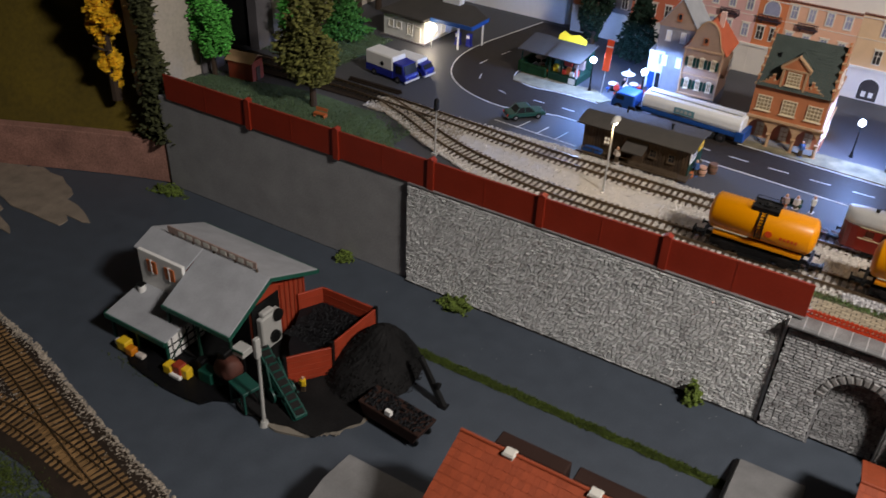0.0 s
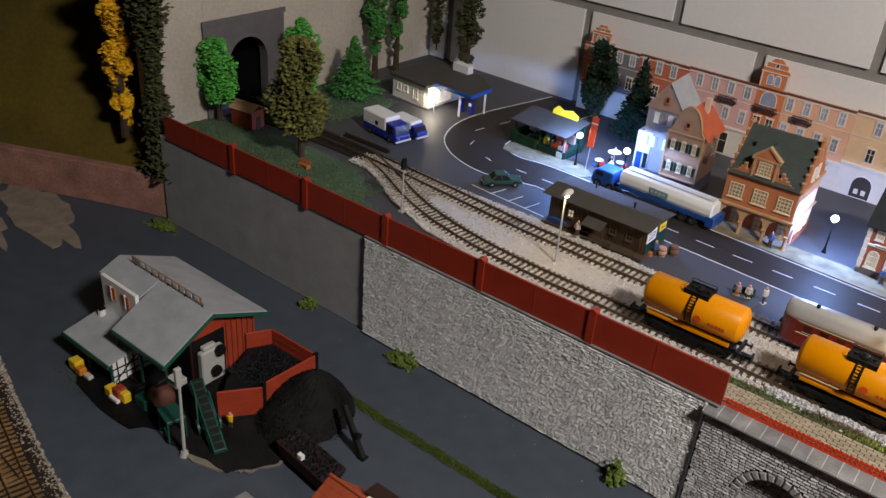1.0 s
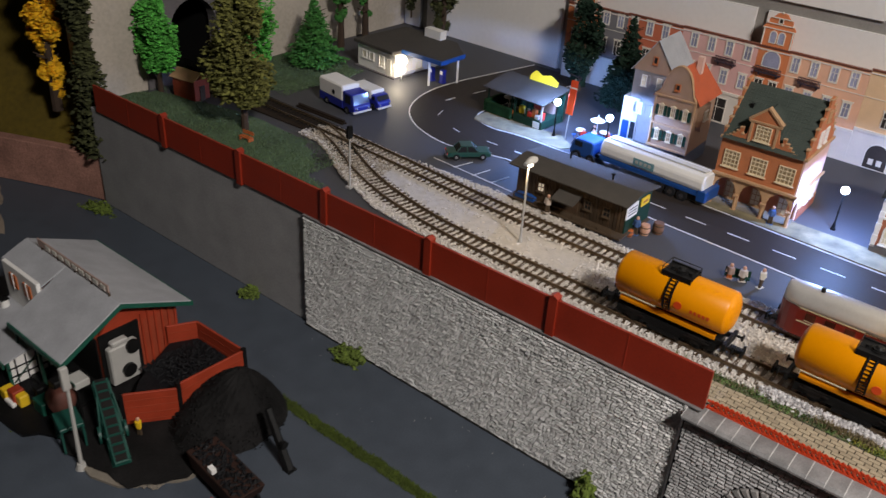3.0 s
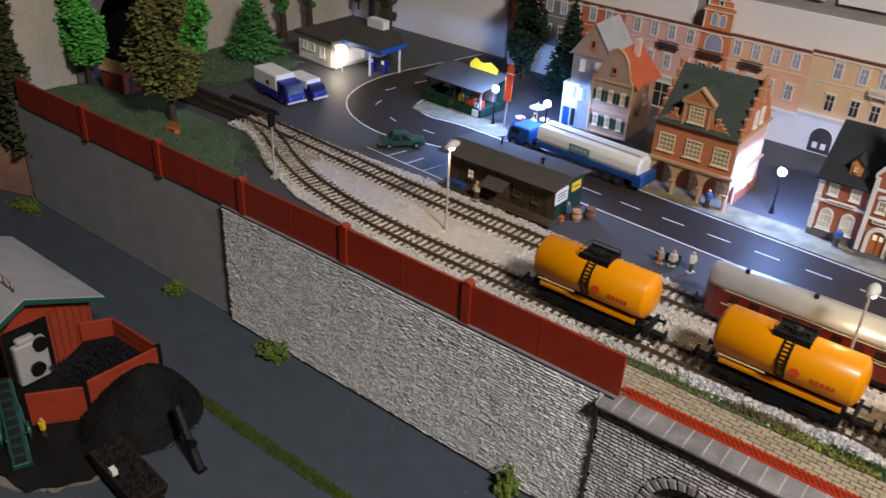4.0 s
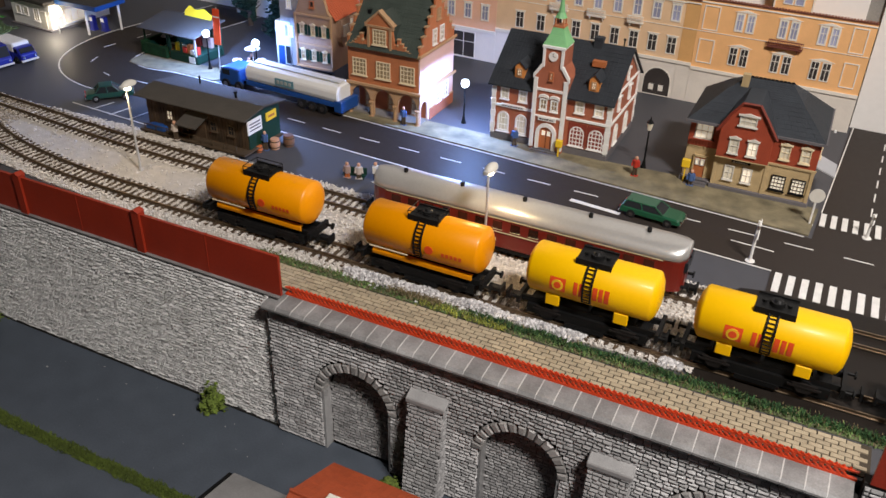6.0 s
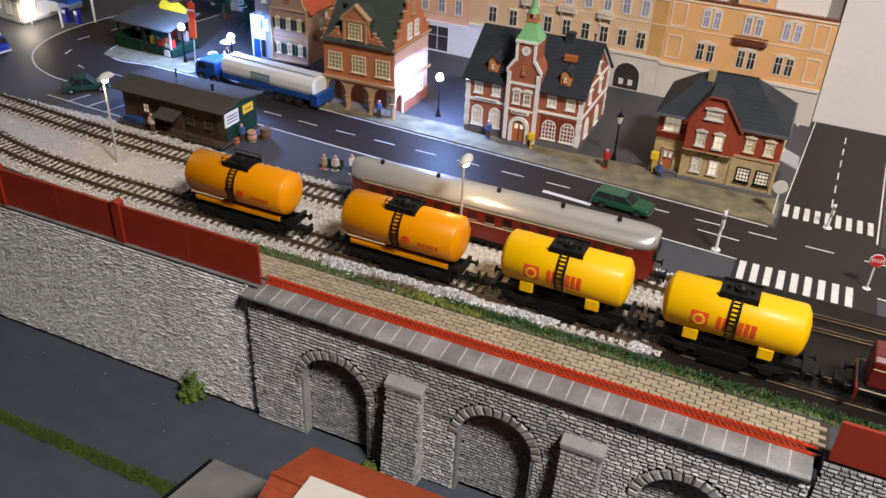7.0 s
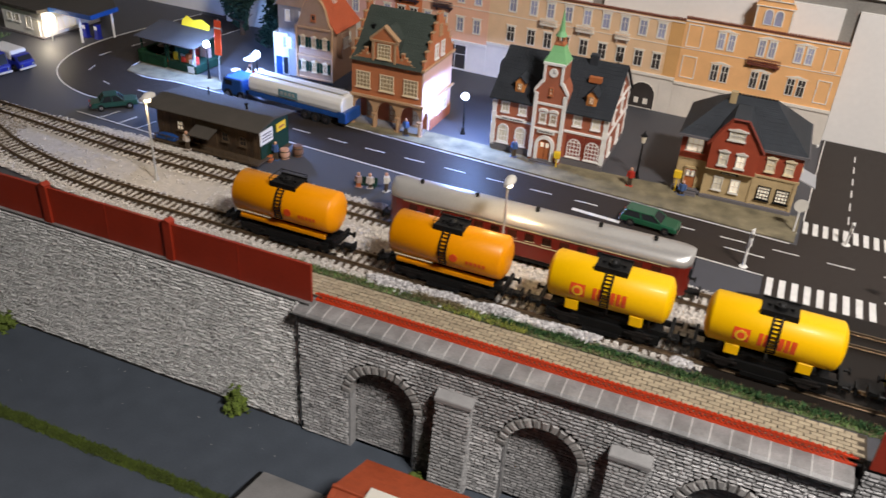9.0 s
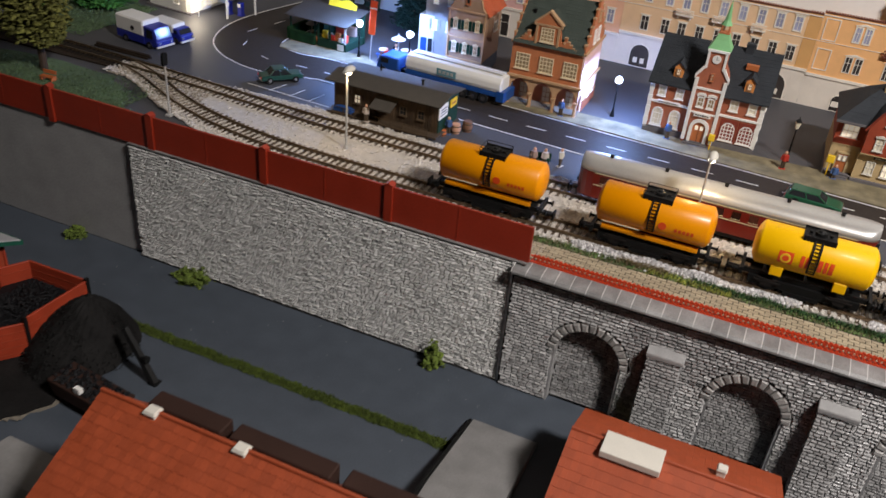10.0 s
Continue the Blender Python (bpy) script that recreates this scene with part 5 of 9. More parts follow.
    part("doorstep", bm, "portal", root, "grey stone doorstep in three treads")
    board = built("name_board", (cx - 0.0085, cx + 0.0085, -0.0086, -0.0062, 0.0318, 0.0356), mat="white", parent=root)
    sign_bars(board, cx - 0.0070, cx + 0.0070, -0.0087, 0.0330, 0.0014, 6)
    board = built("name_board", (0.0095, 0.0330, -0.0022, -0.0002, 0.0350, 0.0382), mat="white", parent=root)
    sign_bars(board, 0.0110, 0.0320, -0.0023, 0.0361, 0.0011, 8)
    # windows
    for x in (0.0120, 0.0300):
        window(root, at(x, 0, 0.0425), 0.0084, 0.0112, glass="curtain", hood="arch", t=0.0013)
        window(root, at(x, 0, 0.0100), 0.0116, 0.0200, glass="curtain", cols=3, rows=3, arched=True, t=0.0017)
    for x in (0.0850, 0.1030):
        window(root, at(x, 0, 0.0425), 0.0088, 0.0112, glass="curtain", hood="arch", t=0.0013)
        window(root, at(x, 0, 0.0100), 0.0135, 0.0195, glass="curtain_tan", cols=4, rows=5, arched=True, bar=0.0008)
        built("window_surround", (x - 0.0086, x + 0.0086, -0.0006, 0.0, 0.0080, 0.0325), mat="barge_red", parent=root, label="dark red window panel")
    for x in (cx - 0.0052, cx + 0.0052):
        window(root, at(x, -0.0060, 0.0415), 0.0072, 0.0110, glass="curtain_tan", hood="arch", t=0.0013)
    window(root, at(cx, -0.0060, 0.0705), 0.0036, 0.0075, frame="sand_orange", glass="curtain", cols=1, rows=2)
    for y in (0.024, 0.060):
        window(root, at(W, y, 0.0430, 90), 0.0075, 0.0105, glass="curtain", hood="arch")
        window(root, at(W, y, 0.0100, 90), 0.0125, 0.0190, glass="curtain", cols=3, rows=3, arched=True)
    window(root, at(W, D / 2, 0.066, 90), 0.0060, 0.0085, glass="curtain", hood="arch")
    # roof dormers and chimney
    for x in (0.0235, 0.0945):
        bm = bmesh.new()
        bx(bm, x - 0.0046, x + 0.0046, 0.004, 0.016, 0.0625, 0.0745)
        prism(bm, [(x - 0.0046, 0.0745), (x + 0.0046, 0.0745), (x, 0.0785)], "y", 0.004, 0.020)
        d = part("dormer", bm, "dormer_orange", root, "orange roof dormer")
        window(d, at(x, 0.004, 0.0655), 0.0046, 0.0070, frame="sand_tan", glass="lit_window", cols=2, rows=2, sill=False)
        for s in (-1, 1):
            bm = bmesh.new()
            prism(bm, [(x, 0.0800), (x + s * 0.0062, 0.0735), (x + s * 0.0062, 0.0725), (x, 0.0788)], "y", 0.0025, 0.022)
            part("dormer_roof", bm, "slate", d)
    bm = bmesh.new()
    bx(bm, 0.0800, 0.0880, 0.040, 0.047, 0.088, 0.1010)
    bx(bm, 0.0795, 0.0885, 0.0395, 0.0475, 0.0985, 0.1000)
    part("chimney", bm, "slate", root, "dark chimney")
    bm = bmesh.new()
    rod(bm, (0.1065, D / 2, 0.092), (0.1065, D / 2, 0.1005), 0.0007, n=8)
    rod(bm, (0.1065, D / 2, 0.1005), (0.1065, D / 2, 0.1020), 0.0013, n=8)
    part("stove_pipe", bm, "black", root)
    built("ladder_hatch", (0.0855, 0.0975, 0.022, 0.028, 0.0800, 0.0850), mat="door_wood", parent=root, label="brown roof hatch")


town_hall()


def arcade_house():
    root = thing("arcade_house", pose(-0.134, 0.3045, 0, 0, 0, 0.5), "orange sandstone house model with arcade and stepped gables", "house")
    W, D, H, R, A = 0.080, 0.076, 0.0715, 0.1165, 0.0325
    # arcade storey: three pointed arches, open behind
    bm = bmesh.new()
    edges = [0.0] + [W * (i + 0.5) / 3 for i in range(3)] + [W]
    r = 0.0116

    def pointed(c):
        half = [(1 - k / 8, 0.016 + 0.0148 * math.sqrt(1 - (1 - 0.80 * k / 8) ** 2)) for k in range(9)]
        return [(c - r, 0)] + [(c - r * u, z) for u, z in half] + [(c + r * u, z) for u, z in half[::-1][1:]] + [(c + r, 0)]
    for i in range(4):
        pts = []
        if i == 0:
            pts += [(0, 0), (0, A)]
        else:
            pts += pointed(edges[i])[::-1][:10] + [(edges[i], A)]
        if i == 3:
            pts += [(W, A), (W, 0)]
        else:
            pts += [(edges[i + 1], A)] + pointed(edges[i + 1])[:10][::-1]
        prism(bm, pts, "y", 0.0, 0.003)
    part("arcade", bm, "sand_tan", root, "tan sandstone arcade")
    for i in range(4):
        x = W * i / 3
        x = min(max(x, 0.0016), W - 0.0016)
        bm = bmesh.new()
        rod(bm, (x, -0.0012, 0), (x, -0.0012, 0.0155), 0.0016, n=10)
        bx(bm, x - 0.0024, x + 0.0024, -0.0034, 0.0010, 0.0150, 0.0168)
        bx(bm, x - 0.0024, x + 0.0024, -0.0034, 0.0010, 0, 0.0018)
        part("column", bm, "sand_tan", root)
    built("arcade_back", (0.002, W - 0.002, 0.018, 0.020, 0, A), mat="brick_red", parent=root, label="brick red back wall of the arcade")
    for i in range(3):
        window(root, at(W * (i + 0.5) / 3, 0.018, 0.003), 0.010, 0.018, frame="sand_tan", glass="curtain", cols=2, rows=3)
    built("arcade_floor", (0, W, 0, 0.02, 0, 0.0020), mat="concrete", parent=root)
    bm = bmesh.new()
    bx(bm, 0, W - 0.0015, 0.0, D, A, H)
    bx(bm, 0, W - 0.0015, 0.020, D, 0, A)
    part("wall", bm, "sand_orange", root, "orange sandstone walls")
    # east wall and gable; lamplight on the wall is put into its pale colour
    bm = bmesh.new()
    bx(bm, W - 0.0015, W, 0.0, D, A, H)
    bx(bm, W - 0.0015, W, 0.020, D, 0, A)
    prism(bm, arch_points(0.010, 0, 0.016, 0.0068, 10)[::-1] + [(0.0, 0), (0.0, A), (0.020, A), (0.020, 0)], "x", W - 0.0015, W)
    part("side_wall", bm, "pink_wall", root, "side wall in pale pink for the lamplight on it")
    for x0, x1, mat in ((0.0, 0.0020, "sand_orange"), (W - 0.0020, W, "sand_orange")):
        bm = bmesh.new()
        pts = [(-0.001, H)]
        n = 6
        for i in range(n):
            y, z0, z1 = D / 2 * i / n, H + (R + 0.003 - H) * i / n, H + (R + 0.003 - H) * (i + 1) / n
            pts += [(y, z0), (y, z1)]
        pts += [(D / 2, R + 0.006)]
        pts = pts + [(D - p[0], p[1]) for p in pts[::-1][1:]]
        prism(bm, pts, "x", x0, x1)
        part("stepped_gable", bm, mat, root, "stepped gable")
        for i in range(n):
            for s in (0, 1):
                y0, y1 = D / 2 * i / n - 0.0004, D / 2 * (i + 1) / n
                if s:
                    y0, y1 = D - y1, D - y0
                z1 = H + (R + 0.003 - H) * (i + 1) / n
                built("coping_stone", (x0 - 0.0008, x1 + 0.0008, y0, y1, z1, z1 + 0.0011), mat="sand_tan", parent=root)
    built("cornice", (-0.0015, W + 0.0015, -0.0028, 0.0, A - 0.0008, A + 0.0022), mat="sand_tan", parent=root, bevel=0.0004)
    built("cornice", (-0.0015, W + 0.0015, -0.0028, 0.0, H - 0.0022, H + 0.0008), mat="sand_tan", parent=root, bevel=0.0004)
    built("side_cornice", (W, W + 0.0022, -0.0028, D + 0.0035, A - 0.0008, A + 0.0020), mat="sand_tan", parent=root, bevel=0.0004)
    built("side_cornice", (W, W + 0.0022, -0.0028, D + 0.0035, H - 0.0020, H + 0.0008), mat="sand_tan", parent=root, bevel=0.0004)
    built("side_plinth", (W, W + 0.0008, 0.0215, D, 0.0, 0.0115), mat="brick_red", parent=root, label="brick red foot of the side wall")
    built("side_plinth_cap", (W, W + 0.0012, 0.0215, D, 0.0115, 0.0125), mat="sand_tan", parent=root)
    for s, q in ((1, [(0.001, -0.004, H - 0.001), (W - 0.001, -0.004, H - 0.001), (W - 0.001, D / 2, R), (0.001, D / 2, R)]), (-1, [(W - 0.001, D + 0.004, H - 0.001), (0.001, D + 0.004, H - 0.001), (0.001, D / 2, R), (W - 0.001, D / 2, R)])):
        shingled("roof", root, q, "slate_green", 16, 0.0003, 26, 0.97)
    # front gable
    cx = W / 2 - 0.003
    bm = bmesh.new()
    prism(bm, [(cx - 0.0175, H), (cx + 0.0175, H), (cx + 0.0175, H + 0.004), (cx + 0.0130, H + 0.006), (cx + 0.0110, H + 0.0175), (cx + 0.0118, H + 0.0195), (cx, H + 0.0300), (cx - 0.0118, H + 0.0195), (cx - 0.0110, H + 0.0175), (cx - 0.0130, H + 0.006), (cx - 0.0175, H + 0.004)], "y", -0.0012, 0.0020)
    grow = Matrix.Translation((cx, 0, H)) @ Matrix.Diagonal((1.2, 1.0, 1.2, 1.0)) @ Matrix.Translation((-cx, 0, -H))
    part("front_gable", bm, "sand_orange", root, "orange ornamental front gable").matrix_basis = grow
    bm = bmesh.new()
    for s in (-1, 1):
        prism(bm, [(cx, H + 0.0300), (cx, H + 0.0318), (cx + s * 0.0135, H + 0.0202), (cx + s * 0.0122, H + 0.0190)], "y", -0.0026, 0.004)
        bx(bm, cx + s * 0.0100 - 0.0010, cx + s * 0.0100 + 0.0010, -0.0024, 0, H, H + 0.0180)
        ball(bm, (cx + s * 0.0160, -0.0005, H + 0.0058), 0.0016, 1, 8, 6)
    bx(bm, cx - 0.0130, cx + 0.0130, -0.0024, 0.0, H + 0.0175, H + 0.0192)
    part("gable_trim", bm, "sand_tan", root).matrix_basis = grow
    for side in (-1, 1):
        for k, h in enumerate((0.0125, 0.0085, 0.0055, 0.0030, 0.0015)):
            a, b = cx + side * (0.0190 + k * 0.0030), cx + side * (0.0220 + k * 0.0030)
            a, b = min(a, b), max(a, b)
            step = built("gable_step", (a, b, -0.0014, 0.0016, H + 0.0008, H + h), mat="sand_orange", parent=root, label="orange gable step")
            built("step_cap", (a - 0.0003, b + 0.0003, -0.0018, 0.0020, H + h, H + h + 0.0008), mat="sand_tan", parent=step)
    bm = bmesh.new()
    prism(bm, [(cx - 0.0115, H + 0.010), (cx + 0.0115, H + 0.010), (cx + 0.0115, H + 0.0190), (cx, H + 0.0292), (cx - 0.0115, H + 0.0190)], "y", 0.002, 0.026)
    part("gable_roof", bm, "slate_green", root).matrix_basis = grow
    window(root, at(cx, -0.0012, H + 0.0045), 0.0145, 0.0150, frame="cream", glass="curtain_tan", bar=0.0008, cols=4, rows=4)
    for i in range(3):
        window(root, at(W * (i + 0.5) / 3, 0, A + 0.0095), 0.0155, 0.0172, frame="cream", glass="curtain_tan", cols=4, rows=4, bar=0.0008)
    for y, z, w, h, paint in ((0.040, 0.0130, 0.0105, 0.0165, "white"), (0.058, 0.0130, 0.0105, 0.0165, "white"), (0.030, 0.0755, 0.0085, 0.0150, "white"), (0.046, 0.0755, 0.0085, 0.0150, "white"), (0.038, 0.0980, 0.0080, 0.0110, "sand_tan")):
        window(root, at(W, y, z, 90), w, h, frame=paint, glass="curtain_tan", cols=2, rows=3, bar=0.0007)
    built("roof_vent", (0.012, 0.0155, 0.020, 0.024, 0.096, 0.1015), mat="black", parent=root)


arcade_house()


def station_house():
    root = thing("station_house", pose(0.2015, 0.3145, 0, 0, 0, 0.5), "red and ochre brick station house model with grey hipped roof", "house")
    W, D, H, R, B = 0.106, 0.082, 0.0595, 0.0895, 0.0335
    built("lower_wall", (0.0, 0.026, 0.006, D, 0.0, B), (0.026, W, 0.0, D, 0.0, B), mat="brick_ochre", parent=root, label="ochre brick ground floor", bevel=0.0004)
    built("upper_wall", (0.0, 0.026, 0.006, D, B, H), (0.026, W, 0.0, D, B, H), mat="brick_dark", parent=root, label="dark red brick upper floor")
    built("plinth", (-0.001, 0.026, 0.0, D, 0, 0.0050), (0.025, W + 0.001, -0.0024, D, 0, 0.0045), mat="portal", parent=root, label="grey stone plinth", bevel=0.0005)
    built("string_course", (0.026, 0.0692, -0.0066, 0.0, B - 0.0010, B), (0.026, W + 0.001, -0.0012, 0.0006, B - 0.0010, B + 0.0008), mat="brick_ochre", parent=root)
    for x in (0.0275, 0.0690, W - 0.0012):
        built("pilaster", (x - 0.0014, x + 0.0014, -0.0010, 0.0004, 0.0045, B), mat="brick_ochre", parent=root)
    # hipped roof in two pitches
    ov = 0.0032
    rings = [(-ov, W + ov, -ov, D + ov, H - 0.001), (0.020, W - 0.022, 0.024, D - 0.024, H + 0.0200), (0.034, W - 0.034, D / 2 - 0.002, D / 2 + 0.002, R)]
    bm = bmesh.new()
    loops = [[bm.verts.new(p) for p in ((a, c, z), (b, c, z), (b, d, z), (a, d, z))] for a, b, c, d, z in rings]
    for p, q in zip(loops, loops[1:]):
        for i in range(4):
            bm.faces.new((p[i], p[(i + 1) % 4], q[(i + 1) % 4], q[i]))
    bm.faces.new(loops[0][::-1]), bm.faces.new(loops[-1])
    roof = part("roof", bm, "slate", root, "dark grey hipped roof")
    for (a, b, c, d, z), (e, f, g, h, y) in zip(rings, rings[1:]):
        for q in ([(a, c, z), (b, c, z), (f, g, y), (e, g, y)], [(b, c, z), (b, d, z), (f, h, y), (f, g, y)], [(b, d, z), (a, d, z), (e, h, y), (f, h, y)], [(a, d, z), (a, c, z), (e, g, y), (e, h, y)]):
            shingled("shingle_field", roof, q, "slate", 8, 0.0002, 18, 0.97)
    for b in ((-ov, 0.0262, -ov - 0.0004, -ov + 0.0008, H - 0.0022, H), (0.0692, W + ov, -ov - 0.0004, -ov + 0.0008, H - 0.0022, H), (W + ov - 0.0008, W + ov + 0.0004, -ov, D + ov, H - 0.0022, H)):
        built("fascia", b, mat="portal", parent=root)
    bm = bmesh.new()
    for k in range(12):
        bx(bm, 0.034 + k * 0.0033, 0.0365 + k * 0.0033, D / 2 - 0.0006, D / 2 + 0.0006, R, R + 0.0014)
    part("ridge_cresting", bm, "black", root)
    # front gable
    g0, g1 = 0.0265, 0.0690
    cx = (g0 + g1) / 2 - 0.001
    bm = bmesh.new()
    prism(bm, [(g0, B), (g1, B), (g1, H - 0.001), (cx + 0.013, H + 0.0130), (cx + 0.006, H + 0.0220), (cx - 0.006, H + 0.0220), (cx - 0.013, H + 0.0130), (g0, H - 0.001)], "y", -0.0064, 0.006)
    part("front_gable", bm, "brick_dark", root, "dark red brick front gable")
    bm = bmesh.new()
    line = [(g0 - 0.003, H - 0.003), (cx - 0.0145, H + 0.0130), (cx - 0.0065, H + 0.0240), (cx + 0.0065, H + 0.0240), (cx + 0.0145, H + 0.0130), (g1 + 0.003, H - 0.003)]
    for p, q in zip(line, line[1:]):
        rod(bm, (p[0], -0.0076, p[1]), (q[0], -0.0076, q[1]), 0.0013, n=6)
    part("gable_trim", bm, "barge_red", root, "carved dark red barge board")
    bm = bmesh.new()
    for p, q in zip(line, line[1:]):
        prism(bm, [p, q, (q[0], q[1] + 0.0012), (p[0], p[1] + 0.0012)], "y", -0.0082, 0.034)
    part("gable_roof", bm, "slate", root)
    for x in (0.0395, 0.0545):
        window(root, at(x, -0.0064, 0.0385), 0.0082, 0.0130, frame="white_dull", glass="curtain" if x < 0.05 else "lit_window", hood="flat")
        window(root, at(x, 0, 0.0110), 0.0082, 0.0135, frame="white_dull", glass="curtain" if x < 0.05 else "lit_window")
    window(root, at(cx, -0.0064, 0.0640), 0.0140, 0.0085, frame="white_dull", glass="curtain", cols=3, rows=2, hood="flat")
    for x in (0.0800, 0.0960):
        window(root, at(x, 0, 0.0390), 0.0080, 0.0125, frame="cream", glass="curtain", hood="flat")
        window(root, at(x, 0, 0.0105), 0.0115, 0.0135, frame="black", glass="lit_window", cols=4, rows=4)
    board = built("name_board", (0.040, 0.0555, -0.0016, 0.0, 0.0278, 0.0300), mat="black", parent=root)
    sign_bars(board, 0.0415, 0.054, -0.0017, 0.0283, 0.0012, 6, "white_dull")
    window(root, at(0.0125, 0.006, 0.0410), 0.0150, 0.0140, frame="white_dull", glass="lit_window", cols=3, rows=2)
    rail = built("balcony_rail", (0.002, 0.024, 0.0020, 0.0034, 0.0405, 0.0413), mat="brick_dark", parent=root)
    for k in range(8):
        built("baluster", (0.0035 + k * 0.0026, 0.0042 + k * 0.0026, 0.0024, 0.0032, 0.0355, 0.0405), mat="brick_dark", parent=rail)
    door = built("door", (0.0090, 0.0185, 0.0050, 0.0062, 0.0050, 0.0240), mat="door_wood", parent=root, label="reddish brown entrance door")
    for x in (0.0115, 0.0160):
        window(door, at(x, 0.0050, 0.0165), 0.0036, 0.0058, frame="white_dull", glass="lit_window", cols=1, rows=1, sill=False)
    built("door_frame", (0.0078, 0.0090, 0.0040, 0.0064, 0.0050, 0.0255), (0.0185, 0.0197, 0.0040, 0.0064, 0.0050, 0.0255), (0.0078, 0.0197, 0.0040, 0.0064, 0.0240, 0.0258), mat="brick_ochre", parent=root)
    bm = bmesh.new()
    for k in range(3):
        bx(bm, 0.004, 0.023, -0.006 + k * 0.003, 0.006, k * 0.0016, (k + 1) * 0.0016)
    part("doorstep", bm, "portal", root, "grey stone doorstep in three treads")
    for y in (0.020, 0.044, 0.066):
        window(root, at(W, y, 0.0390, 90), 0.0080, 0.0125, frame="cream", glass="curtain", hood="flat")
    built("chimney", (0.0315, 0.0375, 0.030, 0.036, H + 0.010, 0.0945), mat="brick_ochre", parent=root, label="ochre brick chimney")
    # lean-to roof over the goods door on the east side
    bm = bmesh.new()
    prism(bm, [(W, 0.0320), (W + 0.016, 0.0260), (W + 0.016, 0.0270), (W, 0.0332)], "y", 0.012, 0.040)
    part("canopy", bm, "roof_grey", root, "grey side canopy")
    bm = bmesh.new()
    rod(bm, (W + 0.006, 0.0, 0.072), (W + 0.006, 0.0, 0.070), 0.0011, n=8)
    part("roof_lamp", bm, "white", root)


station_house()


def gabled_town_house():
    root = thing("town_house", pose(-0.231, 0.3550, 0, 0, 0, 2), "tall tan half-timbered town house model with red roof", "house")
    W, D, H, R = 0.044, 0.060, 0.0750, 0.1060
    bm = bmesh.new()
    bx(bm, 0, W, 0, D, 0.016, H)
    # bell-shaped front gable
    bell = [(0.0, H), (0.0035, H + 0.0040), (0.0060, H + 0.0120), (0.0085, H + 0.0210), (0.0125, H + 0.0280), (0.0170, H + 0.0320), (W / 2, H + 0.0336)]
    bell += [(W - x, z) for x, z in bell[::-1][1:]]
    prism(bm, bell, "y", 0, 0.003)
    prism(bm, [(0, H), (W, H), (W / 2, R - 0.002)], "y", D - 0.002, D)
    part("wall", bm, "tan_wall", root, "tan plaster walls", bevel=0.0004)
    bm = bmesh.new()
    for (xa, za), (xb, zb) in zip(bell, bell[1:]):
        prism(bm, [(xa, za), (xb, zb), (xb, zb + 0.0012), (xa, za + 0.0012)], "y", -0.0008, 0.0038)
    part("gable_coping", bm, "sand_tan", root, "tan coping along the gable")
    built("shop_front", (0.0, W, 0.002, D, 0, 0.016), mat="slate_blue", parent=root, label="dull slate blue shop front")
    for k in range(3):
        built("shop_window", (0.003 + k * 0.0135, 0.0145 + k * 0.0135, 0.0012, 0.0022, 0.003, 0.013), mat="pane", parent=root)
    for z in (0.0165, 0.0420, 0.0735):
        built("beam", (-0.0012, W + 0.0012, -0.0016, 0.0004, z, z + 0.0020), mat="sand_tan", parent=root)
    for x in (0.0, W):
        built("corner_timber", (x - 0.0010, x + 0.0010, -0.0012, 0.0006, 0.018, H), mat="sand_tan", parent=root)
    for z in (0.0255, 0.0530):
        for k in range(3):
            x = 0.0085 + k * 0.0135
            window(root, at(x, 0, z), 0.0054, 0.0110, frame="cream", glass="curtain_tan", cols=2, rows=2, hood="flat")
            for side in (-1, 1):
                xs = x + side * 0.0045
                built("shutter", (xs - 0.0016, xs + 0.0016, -0.0010, 0.0, z, z + 0.0110), mat="green_dark", parent=root, label="dark green window shutter")
    window(root, at(W / 2, 0, 0.0830), 0.0055, 0.0070, frame="door_wood", glass="pane", cols=1, rows=1)
    for y in (0.018, 0.040):
        window(root, at(W, y, 0.0530, 90), 0.0080, 0.0110, frame="white_dull", glass="curtain")
    bm = bmesh.new()
    bx(bm, W, W + 0.006, 0.012, 0.030, 0.046, 0.070)
    prism(bm, [(0.012, 0.046), (0.030, 0.046), (0.026, 0.040), (0.016, 0.040)], "x", W, W + 0.0055)
    part("oriel", bm, "tan_wall", root, "tan oriel")
    window(root, at(W + 0.006, 0.021, 0.053, 90), 0.012, 0.011, frame="white_dull", glass="curtain", cols=3)
    for q in ([(W + 0.004, 0.003, H - 0.004), (W + 0.004, D + 0.004, H - 0.004), (W / 2, D - 0.006, R), (W / 2, 0.003, R)], [(-0.004, D + 0.004, H - 0.004), (-0.004, 0.003, H - 0.004), (W / 2, 0.003, R), (W / 2, D - 0.006, R)]):
        shingled("roof", root, q, "roof_red", 12, 0.0006, 14)
    built("chimney", (W / 2 + 0.004, W / 2 + 0.010, 0.030, 0.036, R - 0.010, R + 0.008), mat="pink_wall", parent=root, label="pale chimney")


gabled_town_house()


